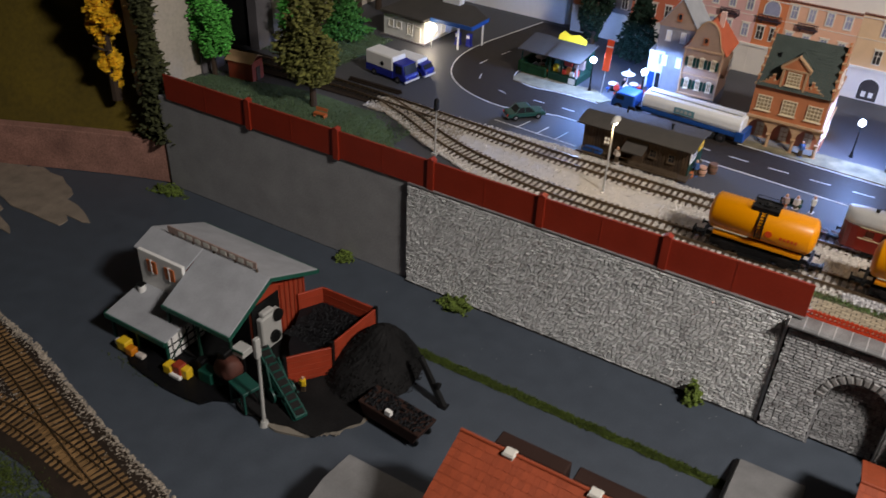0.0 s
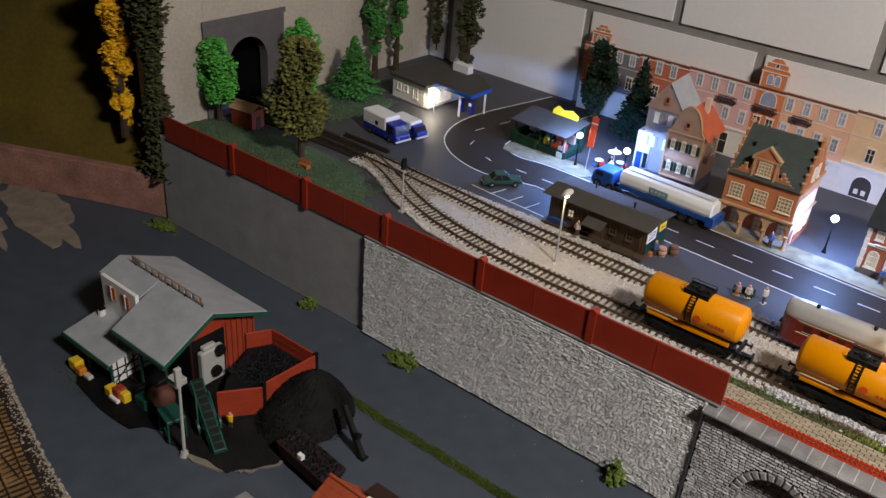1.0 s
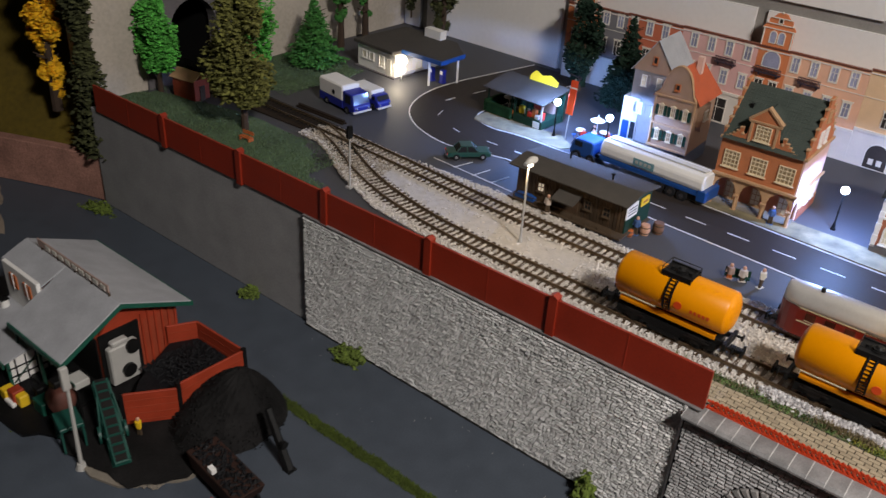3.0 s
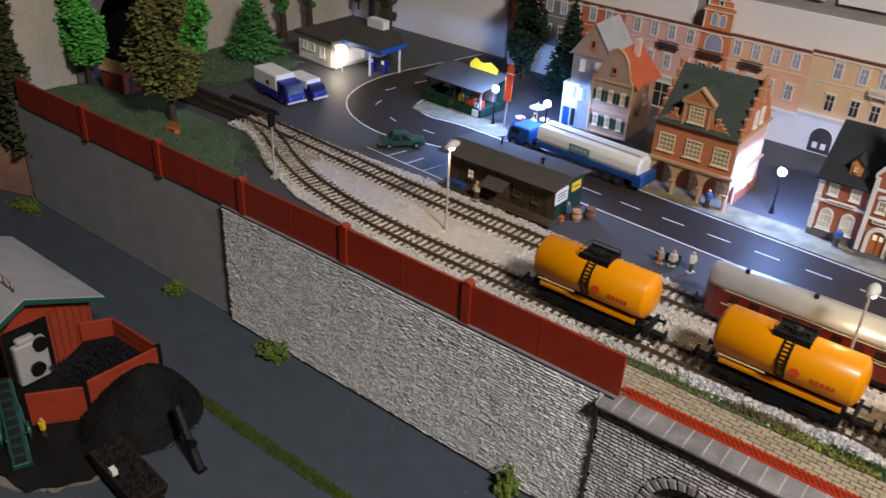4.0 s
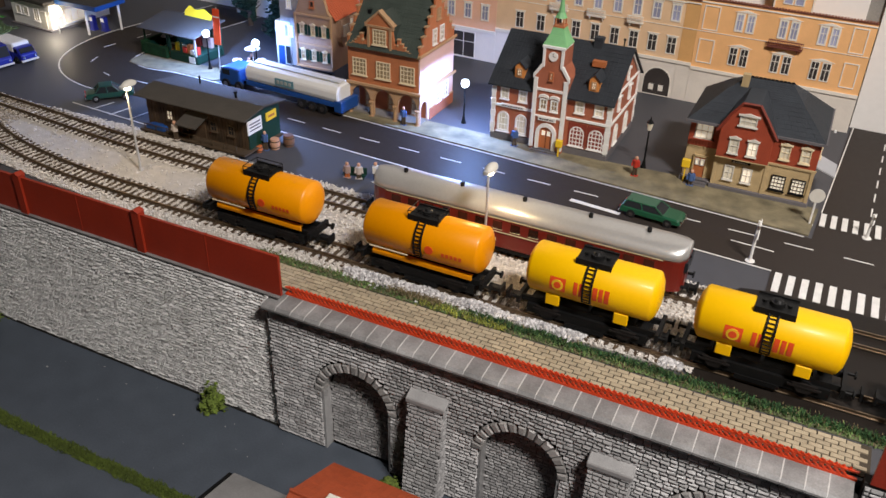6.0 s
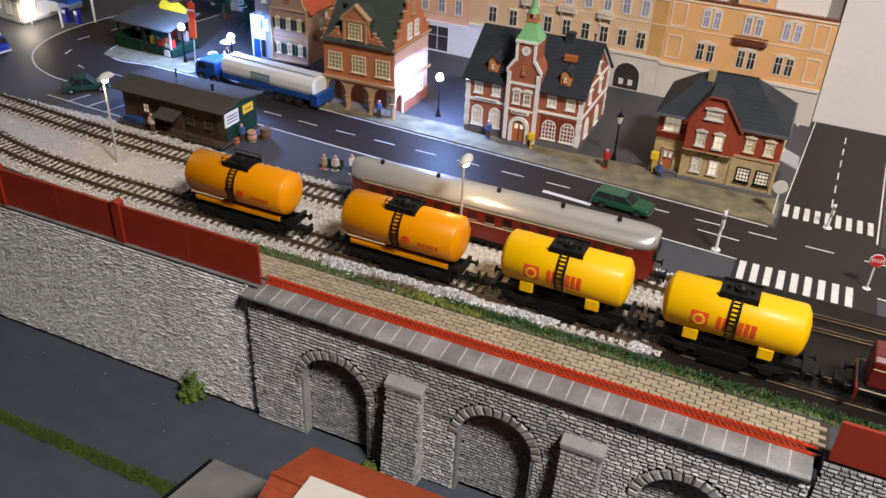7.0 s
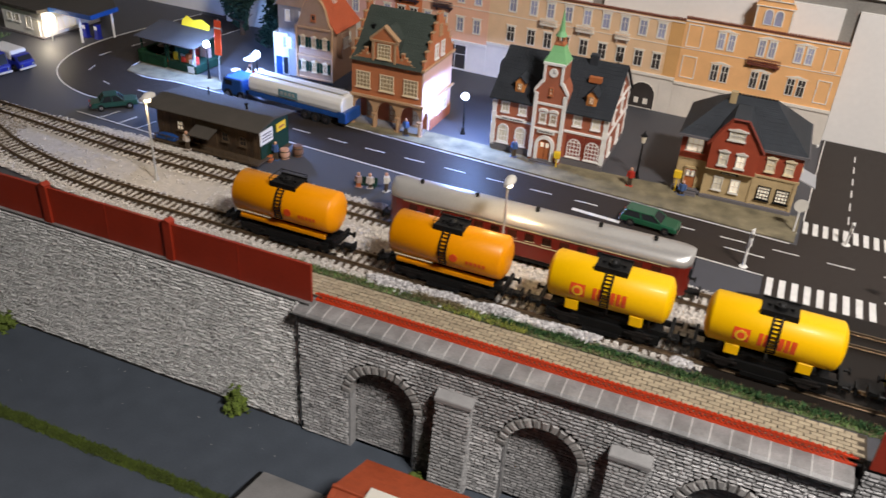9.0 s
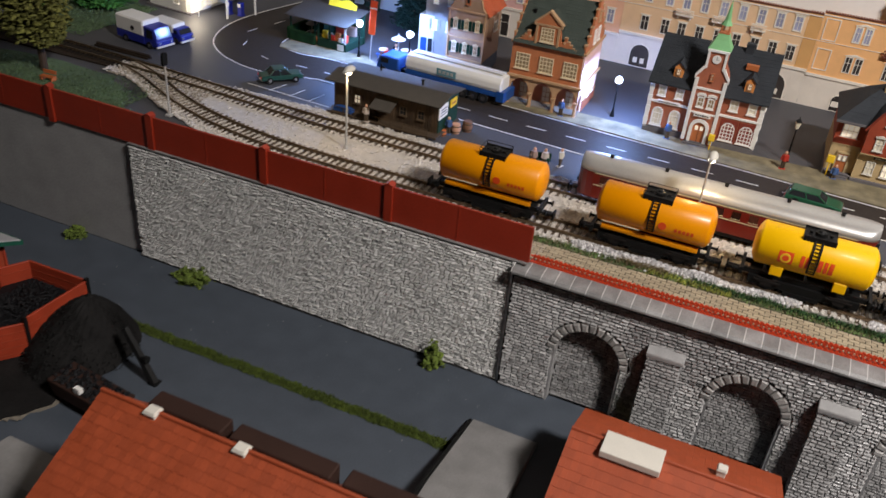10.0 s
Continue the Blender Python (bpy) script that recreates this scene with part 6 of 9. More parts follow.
def narrow_house():
    root = thing("town_house", pose(-0.277, 0.3900, 0, 0, 0, 3), "narrow pale grey gabled house model behind the tanker lorry", "house")
    W, D, H, R = 0.046, 0.052, 0.0850, 0.1190
    bm = bmesh.new()
    bx(bm, 0, W, 0, D, 0, H)
    prism(bm, [(0, H), (W, H), (W / 2, R)], "y", 0, 0.002)
    prism(bm, [(0, H), (W, H), (W / 2, R)], "y", D - 0.002, D)
    part("wall", bm, "grey_wall", root, "grey plaster walls", bevel=0.0004)
    bm = bmesh.new()
    prism(bm, [(-0.0006, H - 0.002), (W + 0.0006, H - 0.002), (W + 0.0006, H), (W / 2, R - 0.0006), (-0.0006, H)], "y", -0.0016, -0.0002)
    part("gable_cladding", bm, "tan_wall", root, "tan boarded gable")
    # white strip of wall with the street lamp's light put into its colour
    built("lower_wall", (-0.0070, 0.0125, -0.0010, D, 0, 0.050), mat="white_dull", parent=root, label="lower wall strip whitened for the lamplight on it", bevel=0.0003)
    for q in ([(W + 0.003, -0.003, H - 0.003), (W + 0.003, D + 0.003, H - 0.003), (W / 2, D + 0.003, R), (W / 2, -0.003, R)], [(-0.003, D + 0.003, H - 0.003), (-0.003, -0.003, H - 0.003), (W / 2, -0.003, R), (W / 2, D + 0.003, R)]):
        shingled("roof", root, q, "roof_grey", 12, 0.0006, 12)
    for z in (0.034, 0.066):
        for x in (0.0130, 0.0310):
            window(root, at(x, 0, z), 0.0064, 0.0125, frame="white", glass="curtain")
            for side in (-1, 1):
                xs = x + side * 0.0052
                built("shutter", (xs - 0.0018, xs + 0.0018, -0.0010, 0.0, z, z + 0.0125), mat="grey_wall", parent=root, label="grey window shutter")
    window(root, at(W / 2, -0.0016, 0.093), 0.0055, 0.0085, frame="door_wood", glass="pane", cols=1, rows=1)
    built("door", (-0.004, 0.004, -0.0018, 0.0004, 0.0, 0.022), mat="blue", parent=root, label="blue house door")
    built("shop_window", (0.006, 0.0115, -0.0018, 0.0004, 0.002, 0.022), mat="pane", parent=root)


narrow_house()


def goods_shed():
    root = thing("goods_shed", pose(-0.276, 0.166, 0, 0, 0, -0.5), "weathered dark wooden goods shed with felt roof", "shed")
    W, D, T = 0.118, 0.052, 0.0375
    built("floor_deck", (-0.002, W + 0.004, -0.006, D, 0.0040, 0.0058), mat="wood_dark", parent=root, label="wooden loading deck")
    for x in (0.004, 0.030, 0.056, 0.082, 0.112):
        built("deck_post", (x - 0.0012, x + 0.0012, -0.005, -0.0026, 0.0, 0.0042), mat="wood_dark", parent=root)
        built("deck_post", (x - 0.0012, x + 0.0012, D - 0.006, D - 0.0036, 0.0, 0.0042), mat="wood_dark", parent=root)
    bm = bmesh.new()
    bx(bm, 0.0, W, 0.006, D, 0.0058, T)
    walls = part("wall", bm, "shed_wood", root, "dark brown board walls")
    for k in range(34):
        x = 0.0017 + k * W / 34
        built("plank", (x - 0.0015, x + 0.0013, 0.0052, 0.0060, 0.0058, T - 0.0005), mat="shed_wood", parent=walls)
    built("end_wall", (W, W + 0.0010, 0.006, D, 0.0058, T), mat="green_dark", parent=root, label="dark green end wall")
    bm = bmesh.new()
    prism(bm, [(-0.004, T - 0.0010), (0.024, T + 0.0036), (D + 0.006, T - 0.0006), (D + 0.006, T + 0.0006), (0.024, T + 0.0052), (-0.004, T + 0.0004)], "x", -0.006, W + 0.006)
    roof = part("roof", bm, "roof_felt", root, "dark brown felt roof", bevel=0.0004)
    bm = bmesh.new()
    prism(bm, [(-0.013, 0.0225), (0.006, 0.0290), (0.006, 0.0302), (-0.013, 0.0237)], "x", 0.050, 0.074)
    part("awning", bm, "roof_felt", root, "grey-brown door awning")
    for x in (0.028, 0.080, 0.100):
        window(root, at(x, 0.0052, 0.0160), 0.0080, 0.0100, frame="wood_dark", glass="lit_window" if x == 0.028 else "pane", cols=2, rows=2)
    built("sliding_door", (0.052, 0.070, 0.0040, 0.0054, 0.0058, 0.0260), mat="shed_wood", parent=root)
    bm = bmesh.new()
    for k in range(9):
        rod(bm, (0.004 + k * 0.0135, -0.005, 0.0058), (0.004 + k * 0.0135, -0.005, 0.0118), 0.0004, n=6)
    rod(bm, (0.004, -0.005, 0.0118), (0.112, -0.005, 0.0118), 0.0004, n=6)
    part("deck_rail", bm, "wood_dark", root)
    sign = built("white_sign", (W + 0.0012, W + 0.0022, 0.004, 0.024, 0.0205, 0.0335), mat="white", parent=root, label="white notice board with unreadable lines")
    for k in range(3):
        built("sign_line", (W + 0.0022, W + 0.0025, 0.0065, 0.0215, 0.0235 + k * 0.003, 0.0245 + k * 0.003), mat="portal", parent=sign)
    sign = built("yellow_sign", (W + 0.0012, W + 0.0022, 0.031, 0.046, 0.0245, 0.0325), mat="sign_yellow", parent=root, label="yellow notice board with dark bar")
    built("sign_line", (W + 0.0022, W + 0.0025, 0.034, 0.043, 0.0275, 0.0295), mat="door_wood", parent=sign)
    bm = bmesh.new()
    rod(bm, (0.088, 0.030, T + 0.002), (0.088, 0.030, T + 0.009), 0.0011, n=8)
    rod(bm, (0.088, 0.030, T + 0.009), (0.088, 0.030, T + 0.0105), 0.0019, n=8)
    part("stove_pipe", bm, "black", root)
    bm = bmesh.new()
    rod(bm, (0.032, 0.046, T), (0.032, 0.046, T + 0.010), 0.0009, n=8)
    part("vent_pipe", bm, "black", root)
    bm = bmesh.new()
    prism(bm, [(0.004, 0.0060), (0.026, 0.0060), (0.026, 0.0100), (0.020, 0.0115), (0.010, 0.0115), (0.004, 0.0100)], "y", -0.004, 0.003)
    part("tarpaulin", bm, "blue", root, "blue covered load on the deck", bevel=0.0008)


goods_shed()


def filling_station():
    root = thing("filling_station", pose(-0.664, 0.345, 0, 0, 0, -4), "white filling station model with dark flat roof", "filling station")
    W, D, H = 0.094, 0.090, 0.0330
    built("wall", (0, W * 0.78, 0, D, 0, H), mat="white", parent=root, label="white plastered walls", bevel=0.0006)
    built("plinth", (-0.003, W * 0.80, -0.004, D, 0, 0.0020), mat="portal", parent=root)
    bm = bmesh.new()
    prism(bm, [(-0.004, -0.004), (W * 0.78, -0.006), (W * 0.80, 0.010), (0.142, 0.014), (0.138, 0.062), (W, D + 0.006), (-0.004, D + 0.004)], "z", H, H + 0.0045)
    part("roof", bm, "roof_felt", root, "dark flat roof with wide canopy", bevel=0.0005)
    built("roof_box", (0.045, 0.075, 0.082, 0.094, H + 0.0045, H + 0.016), mat="white", parent=root, label="white box on the roof")
    bm = bmesh.new()
    prism(bm, [(W * 0.80, 0.0092), (0.1425, 0.0132), (0.1435, 0.0145), (0.1395, 0.0625), (0.1380, 0.0620), (0.1415, 0.0150), (W * 0.80, 0.0108)], "z", H + 0.0005, H + 0.0058)
    part("canopy_trim", bm, "blue", root, "blue canopy edge")
    for x, y in ((0.118, 0.018), (0.134, 0.055)):
        bm = bmesh.new()
        rod(bm, (x, y, 0), (x, y, H), 0.0015, n=10)
        part("canopy_post", bm, "white", root)
    for x, y in ((0.106, 0.036), (0.122, 0.040)):
        bm = bmesh.new()
        bx(bm, x - 0.0035, x + 0.0035, y - 0.003, y + 0.003, 0, 0.018)
        bx(bm, x - 0.0045, x + 0.0045, y - 0.004, y + 0.004, 0, 0.002)
        p = part("fuel_pump", bm, "blue_deep", root, "dark blue fuel pump", bevel=0.0005)
        built("pump_dial", (x - 0.0025, x + 0.0025, y - 0.0034, y - 0.0030, 0.012, 0.0165), mat="white", parent=p)
    for x in (0.014, 0.028):
        window(root, at(x, 0, 0.0150), 0.0090, 0.0100, frame="white", glass="curtain", cols=1, rows=1)
    window(root, at(0.048, 0, 0.0100), 0.0100, 0.0160, frame="white", glass="curtain", cols=2, rows=1)
    built("door", (0.056, 0.066, -0.0010, 0.0, 0.001, 0.024), mat="white_dull", parent=root)
    window(root, at(W * 0.78, 0.035, 0.006, 90), 0.030, 0.018, frame="white", glass="lit_window", cols=3, rows=1)


filling_station()
globe = thing("globe_lamp", pose(-0.580, 0.3405, 0.0), "glowing white globe lamp by the filling station", "lamp")
bm = bmesh.new()
ball(bm, (0, 0, 0.0275), 0.0072, 1, 20, 14)
part("globe", bm, "bulb", globe, smooth=True)
bm = bmesh.new()
rod(bm, (0, 0, 0), (0, 0, 0.0215), 0.0010, n=8)
part("post", bm, "post_grey", globe)


def kiosk():
    root = thing("kiosk", pose(-0.430, 0.336, 0.0012, 0, 0, -3), "dark green snack kiosk with yellow roof sign", "kiosk")
    built("base_wall", (0.034, 0.076, 0.0, 0.040, 0, 0.0095), mat="green_dark", parent=root, label="dark green counter wall", bevel=0.0004)
    built("back_wall", (0.034, 0.076, 0.042, 0.044, 0, 0.0380), mat="green_dark", parent=root)
    built("side_wall", (0.034, 0.036, 0.012, 0.042, 0.0, 0.033), mat="green_dark", parent=root)
    for x in (0.035, 0.052, 0.074):
        built("post", (x - 0.0010, x + 0.0010, 0.0, 0.0020, 0.0095, 0.0322), mat="post_grey" if x > 0.07 else "green_dark", parent=root)
    bm = bmesh.new()
    prism(bm, [(-0.005, 0.0310), (0.048, 0.0400), (0.048, 0.0412), (-0.005, 0.0322)], "x", 0.031, 0.079)
    part("roof", bm, "roof_felt", root, "dark sloping roof")
    bm = bmesh.new()
    prism(bm, [(-0.003, 0.0300), (0.046, 0.0385), (0.046, 0.0396), (-0.003, 0.0311)], "x", -0.012, 0.0305)
    part("garden_roof", bm, "roof_felt", root, "dark brown garden canopy")
    for x in (-0.008, 0.028):
        for y in (0.004, 0.042):
            built("canopy_post", (x - 0.0008, x + 0.0008, y - 0.0008, y + 0.0008, 0, 0.0305), mat="green_dark", parent=root)
    for name, b in (("hedge", (-0.006, 0.032, -0.003, 0.002, 0, 0.0135)), ("hedge", (-0.011, -0.006, -0.002, 0.040, 0, 0.0150)), ("hedge", (-0.006, 0.030, 0.040, 0.044, 0, 0.0300))):
        built(name, b, mat="hedge_green", parent=root, label="dark green hedge of the garden", bevel=0.0012)
    for x, y, m in ((0.006, 0.012, "figure_red"), (0.016, 0.022, "brown_barrel"), (0.024, 0.010, "bench_orange"), (0.010, 0.028, "figure_pale")):
        built("garden_table", (x - 0.0035, x + 0.0035, y - 0.003, y + 0.003, 0, 0.0075), mat=m, parent=root, bevel=0.0006)
    bm = bmesh.new()
    rod(bm, (0.013, 0.019, 0.0), (0.013, 0.019, 0.020), 0.0006, n=6)
    rod(bm, (0.013, 0.019, 0.0185), (0.013, 0.019, 0.0230), 0.0080, 0.0006, n=10)
    part("garden_parasol", bm, "figure_pale", root, "pale beige parasol")
    bm = bmesh.new()
    prism(bm, [(0.042, 0.0), (0.082, 0.0), (0.082, 0.006), (0.070, 0.011), (0.058, 0.008), (0.048, 0.012), (0.042, 0.006)], "y", 0.0, 0.002)
    s = part("roof_sign", bm, "sign_yellow", root, "yellow cut-out roof sign")
    s.matrix_basis = pose(-0.018, 0.040, 0.0400, -18, 0, 0)
    for x, y, z, w, h, m in ((0.041, 0.008, 0.0095, 0.0035, 0.009, "sign_yellow"), (0.047, 0.009, 0.0095, 0.0030, 0.007, "white_dull"), (0.053, 0.006, 0.0095, 0.0035, 0.006, "figure_red"), (0.060, 0.007, 0.0095, 0.0030, 0.010, "bench_orange"), (0.066, 0.005, 0.0095, 0.0030, 0.005, "white"), (0.071, 0.007, 0.0095, 0.0025, 0.009, "figure_red"), (0.046, 0.034, 0.0095, 0.0060, 0.014, "figure_red"), (0.062, 0.034, 0.0095, 0.0070, 0.012, "board_pale")):
        built("goods_box", (x - w, x + w, y - 0.002, y + 0.003, z, z + h), mat=m, parent=root, bevel=0.0004)
    built("poster", (0.0640, 0.0730, -0.0008, -0.0002, 0.0010, 0.0085), mat="white_dull", parent=root, label="pale poster on the counter front")


kiosk()

# ---- the printed card row of house fronts before the north wall ----
CARD = pose(0, 0.514, 0, 0, 0, -1.72)
_cards = {}


def card_window(parent, x, z, w, h, glass, arched=False, t=0.0011):
    """Windows of the card fronts share their meshes by size."""
    key = (round(w, 4), round(h, 4), arched, glass)
    if key not in _cards:
        bm = bmesh.new()
        if arched:
            ring(bm, arch_points(0, 0, h - w / 2, w / 2, 8), arch_points(0, t * 0.6, h - w / 2, w / 2 - t, 8), -0.0008, 0)
        else:
            ring(bm, [(-w / 2, 0), (w / 2, 0), (w / 2, h), (-w / 2, h)], [(-w / 2 + t, t), (w / 2 - t, t), (w / 2 - t, h - t), (-w / 2 + t, h - t)], -0.0008, 0)
        a = part("window", bm, "card_trim", parent)
        bm = bmesh.new()
        if arched:
            prism(bm, arch_points(0, 0, h - w / 2, w / 2 - t * 0.5, 8), "y", -0.0003, 0)
        else:
            bx(bm, -w / 2 + 0.0002, w / 2 - 0.0002, -0.0003, 0, 0.0002, h - 0.0002)
        b = [part("pane", bm, glass, a)]
        if not arched:
            b.append(built("mullion", (-0.0003, 0.0003, -0.0007, 0, t, h - t), mat="card_trim", parent=a))
            b.append(built("glazing_bar", (-w / 2 + t, w / 2 - t, -0.0008, 0, h * 0.6, h * 0.6 + 0.0005), mat="card_trim", parent=a))
        _cards[key] = (a.data, [(k.name.split(".")[0], k.data) for k in b])
    else:
        a = new("window", _cards[key][0])
        a.parent = parent
        for name, data in _cards[key][1]:
            new(name, data).parent = a
    a.matrix_basis = pose(x, 0, z)
    return a


def card_front(x0, x1, height, paint, label, spots, floors=(0.0480, 0.0825), base="card_stone", base_h=0.039, gable=None, arches=(), shops=(), balcony=(), panels=(), size=(0.0102, 0.0185), pairs=0.0, skip=None, lower="card_dark"):
    """One printed front: ground floor, painted storeys, windows at the given places, and an optional gable (middle, half width, height)."""
    root = thing("facade_card", CARD, label, "facade card", "printed house fronts")
    bm = bmesh.new()
    bx(bm, x0, x1, 0.0, 0.002, base_h, height)
    if gable:
        g, w, top = gable
        side = [(w, 0.0), (w, top * 0.52), (w * 1.08, top * 0.56), (w * 0.94, top * 0.64), (w * 0.80, top * 0.68), (w * 0.78, top * 0.80), (w * 0.52, top * 0.86), (w * 0.34, top * 0.96)]
        prism(bm, [(g + u, height + v) for u, v in side] + [(g, height + top)] + [(g - u, height + v) for u, v in side[::-1]], "y", 0.0, 0.002)
    part("front", bm, paint, root, "painted house front")
    if gable:
        bm = bmesh.new()
        for v, k in ((top * 0.52, 1.10), (top * 0.66, 0.90), (top * 0.83, 0.72)):
            bx(bm, g - w * k, g + w * k, -0.0012, 0, height + v, height + v + 0.0009)
        for k in (-1, 1):
            bx(bm, g + k * w * 0.96 - 0.0007, g + k * w * 0.96 + 0.0007, -0.0007, 0, height, height + top * 0.52)
            ball(bm, (g + k * w * 0.86, -0.0002, height + top * 0.70), 0.0012, 1, 8, 6)
        ball(bm, (g, 0.0, height + top), 0.0014, 1, 8, 6)
        part("gable_trim", bm, "card_trim", root)
        for k in (-1, 1):
            card_window(root, g + k * w * 0.28, height + top * 0.12, w * 0.50, top * 0.36, "card_glass", True)
        card_window(root, g, height + top * 0.70, w * 0.34, w * 0.36, "card_dark", True)
    bm = bmesh.new()
    bx(bm, x0, x1, -0.0002, 0.0018, 0.0, base_h)
    part("base_storey", bm, base, root, "pale stone ground floor")
    for a, b, d in [(base_h - 0.0016, base_h + 0.0016, 0.0016), (height - 0.0042, height - 0.0030, 0.0010)] + [(z - 0.0050, z - 0.0044, 0.0006) for z in floors[1:]]:
        built("string_course", (x0, x1, -d, 0, a, b), mat="card_trim", parent=root)
    bm = bmesh.new()
    n = int((x1 - x0) / 0.0028)
    for k in range(n):
        u = x0 + (x1 - x0) * k / n
        bx(bm, u, u + 0.0020, -0.0018, 0.0018, height, height + 0.0013)
    bx(bm, x0, x1, -0.0012, 0.0016, height - 0.0010, height)
    part("eave_tiles", bm, "eave_red", root, "row of small red eave tiles")
    for f, z in enumerate(floors):
        for x in spots:
            if skip and f and abs(x - skip) < 0.012:
                continue
            for dx in ((-pairs, pairs) if pairs else (0.0,)):
                card_window(root, x + dx, z, *size, lower if f == 0 else "card_glass", t=0.0016 if f or lower == "card_glass" else 0.0009)
            if pairs:
                bm = bmesh.new()
                prism(bm, [(x - 0.0120, z + size[1] + 0.0006), (x + 0.0120, z + size[1] + 0.0006), (x, z + size[1] + 0.0036)], "y", -0.0008, 0)
                part("pediment", bm, "card_trim", root)
            else:
                built("window_head", (x - size[0] * 0.62, x + size[0] * 0.62, -0.0010, 0, z + size[1] + 0.0004, z + size[1] + 0.0014), mat="card_trim", parent=root)
    for x, w_, h_ in arches:
        card_window(root, x, 0.0004, w_, h_, "card_dark", True)
        for k in (-0.17, 0.17):
            built("notice", (x + k * w_ - 0.0026, x + k * w_ + 0.0026, -0.0016, -0.0010, 0.0060, 0.0125), mat="card_trim", parent=root, label="pale notice in the doorway")
    for x, w_, h_ in shops:
        card_window(root, x, 0.0010, w_, h_, "card_dark")
    for x, z, w_, h_ in panels:
        bm = bmesh.new()
        ring(bm, [(x - w_, z - h_), (x + w_, z - h_), (x + w_, z + h_), (x - w_, z + h_)], [(x - w_ + 0.001, z - h_ + 0.001), (x + w_ - 0.001, z - h_ + 0.001), (x + w_ - 0.001, z + h_ - 0.001), (x - w_ + 0.001, z + h_ - 0.001)], -0.0007, 0)
        part("panel_moulding", bm, "card_trim", root)
    for x, z, w_, mat in balcony:
        bm = bmesh.new()
        bx(bm, x - w_, x + w_, -0.0046, 0, z, z + 0.0012)
        for k in (-0.7, 0.7):
            prism(bm, [(x + k * w_ - 0.0008, z), (x + k * w_ + 0.0008, z), (x + k * w_ + 0.0004, z - 0.0036), (x + k * w_ - 0.0004, z - 0.0036)], "y", -0.0030, 0)
        n = int(w_ / 0.0008)
        for k in range(n + 1):
            u = x - w_ + 0.0003 + k * (2 * w_ - 0.0006) / n
            bx(bm, u - 0.00035, u + 0.00035, -0.0046, -0.0040, z + 0.001, z + 0.0072)
        bx(bm, x - w_, x + w_, -0.0048, -0.0038, z + 0.0072, z + 0.0081)
        part("balcony", bm, mat, root, "pale stone balcony" if mat == "card_trim" else "dark iron balcony")
    return root


card_front(-0.452, -0.402, 0.100, "card_orange", "printed orange house front with ornate red gable", (-0.438, -0.416), gable=(-0.427, 0.015, 0.030), shops=((-0.427, 0.020, 0.028),))
card_front(-0.4018, -0.362, 0.102, "card_slate", "printed dark grey house front", (-0.393, -0.372))
card_front(-0.3618, -0.2858, 0.1035, "card_red", "printed brick red house front", (-0.352, -0.330, -0.308))
card_front(-0.2856, -0.1902, 0.1045, "card_pink", "printed dusty pink house front with iron balcony", (-0.2690, -0.2465, -0.2240, -0.2010), lower="card_glass", balcony=((-0.2245, 0.0735, 0.0130, "balcony_dark"),), shops=((-0.2240, 0.024, 0.031), (-0.258, 0.020, 0.031)))
tower_house = card_front(-0.1900, -0.1532, 0.1045, "card_orange", "printed orange house front with curved gable and wide balcony", (-0.1810, -0.1640), gable=(-0.1722, 0.0172, 0.0400), skip=-0.1722, balcony=((-0.1722, 0.0745, 0.0150, "balcony_dark"),))
card_window(tower_house, -0.1722, 0.0815, 0.0215, 0.0200, "card_glass", True)
card_front(-0.1530, -0.0647, 0.1050, "card_salmon", "printed salmon house front with dark balcony", (-0.1446, -0.1230, -0.1010, -0.0790), lower="card_glass", base_h=0.036, balcony=((-0.1240, 0.0735, 0.0125, "balcony_dark"),), shops=((-0.1055, 0.031, 0.0315),))
card_front(-0.0645, 0.1480, 0.1074, "card_tan", "printed sand coloured front with white balconies", (-0.0350, -0.0095, 0.0110, 0.0325, 0.0546, 0.0767, 0.0980, 0.1188, 0.1394), base_h=0.041, arches=((0.1303, 0.031, 0.0315), (-0.0330, 0.026, 0.0300), (0.0750, 0.024, 0.0300), (0.0200, 0.024, 0.0300)), balcony=((0.0546, 0.0750, 0.0105, "card_trim"), (0.0980, 0.0750, 0.0085, "card_trim"), (0.0110, 0.0750, 0.0105, "card_trim")))
card_front(0.1482, 0.1630, 0.1080, "card_ochre", "narrow printed ochre front beside the golden house", (), base_h=0.041)
card_front(0.1632, 0.328, 0.1110, "card_gold", "printed golden orange front with central gable", (0.2088, 0.2506, 0.2880), floors=(0.0475, 0.0825), base_h=0.038, gable=(0.2495, 0.0185, 0.046), size=(0.0084, 0.0190), pairs=0.0054, arches=((0.205, 0.014, 0.020),), panels=((0.1750, 0.0920, 0.0080, 0.0125), (0.1750, 0.0575, 0.0080, 0.0125), (0.3150, 0.0920, 0.0070, 0.0125), (0.3150, 0.0575, 0.0070, 0.0125)), balcony=((0.2513, 0.0740, 0.0165, "balcony_red"),))

# ---- the coal merchant in the yard ----


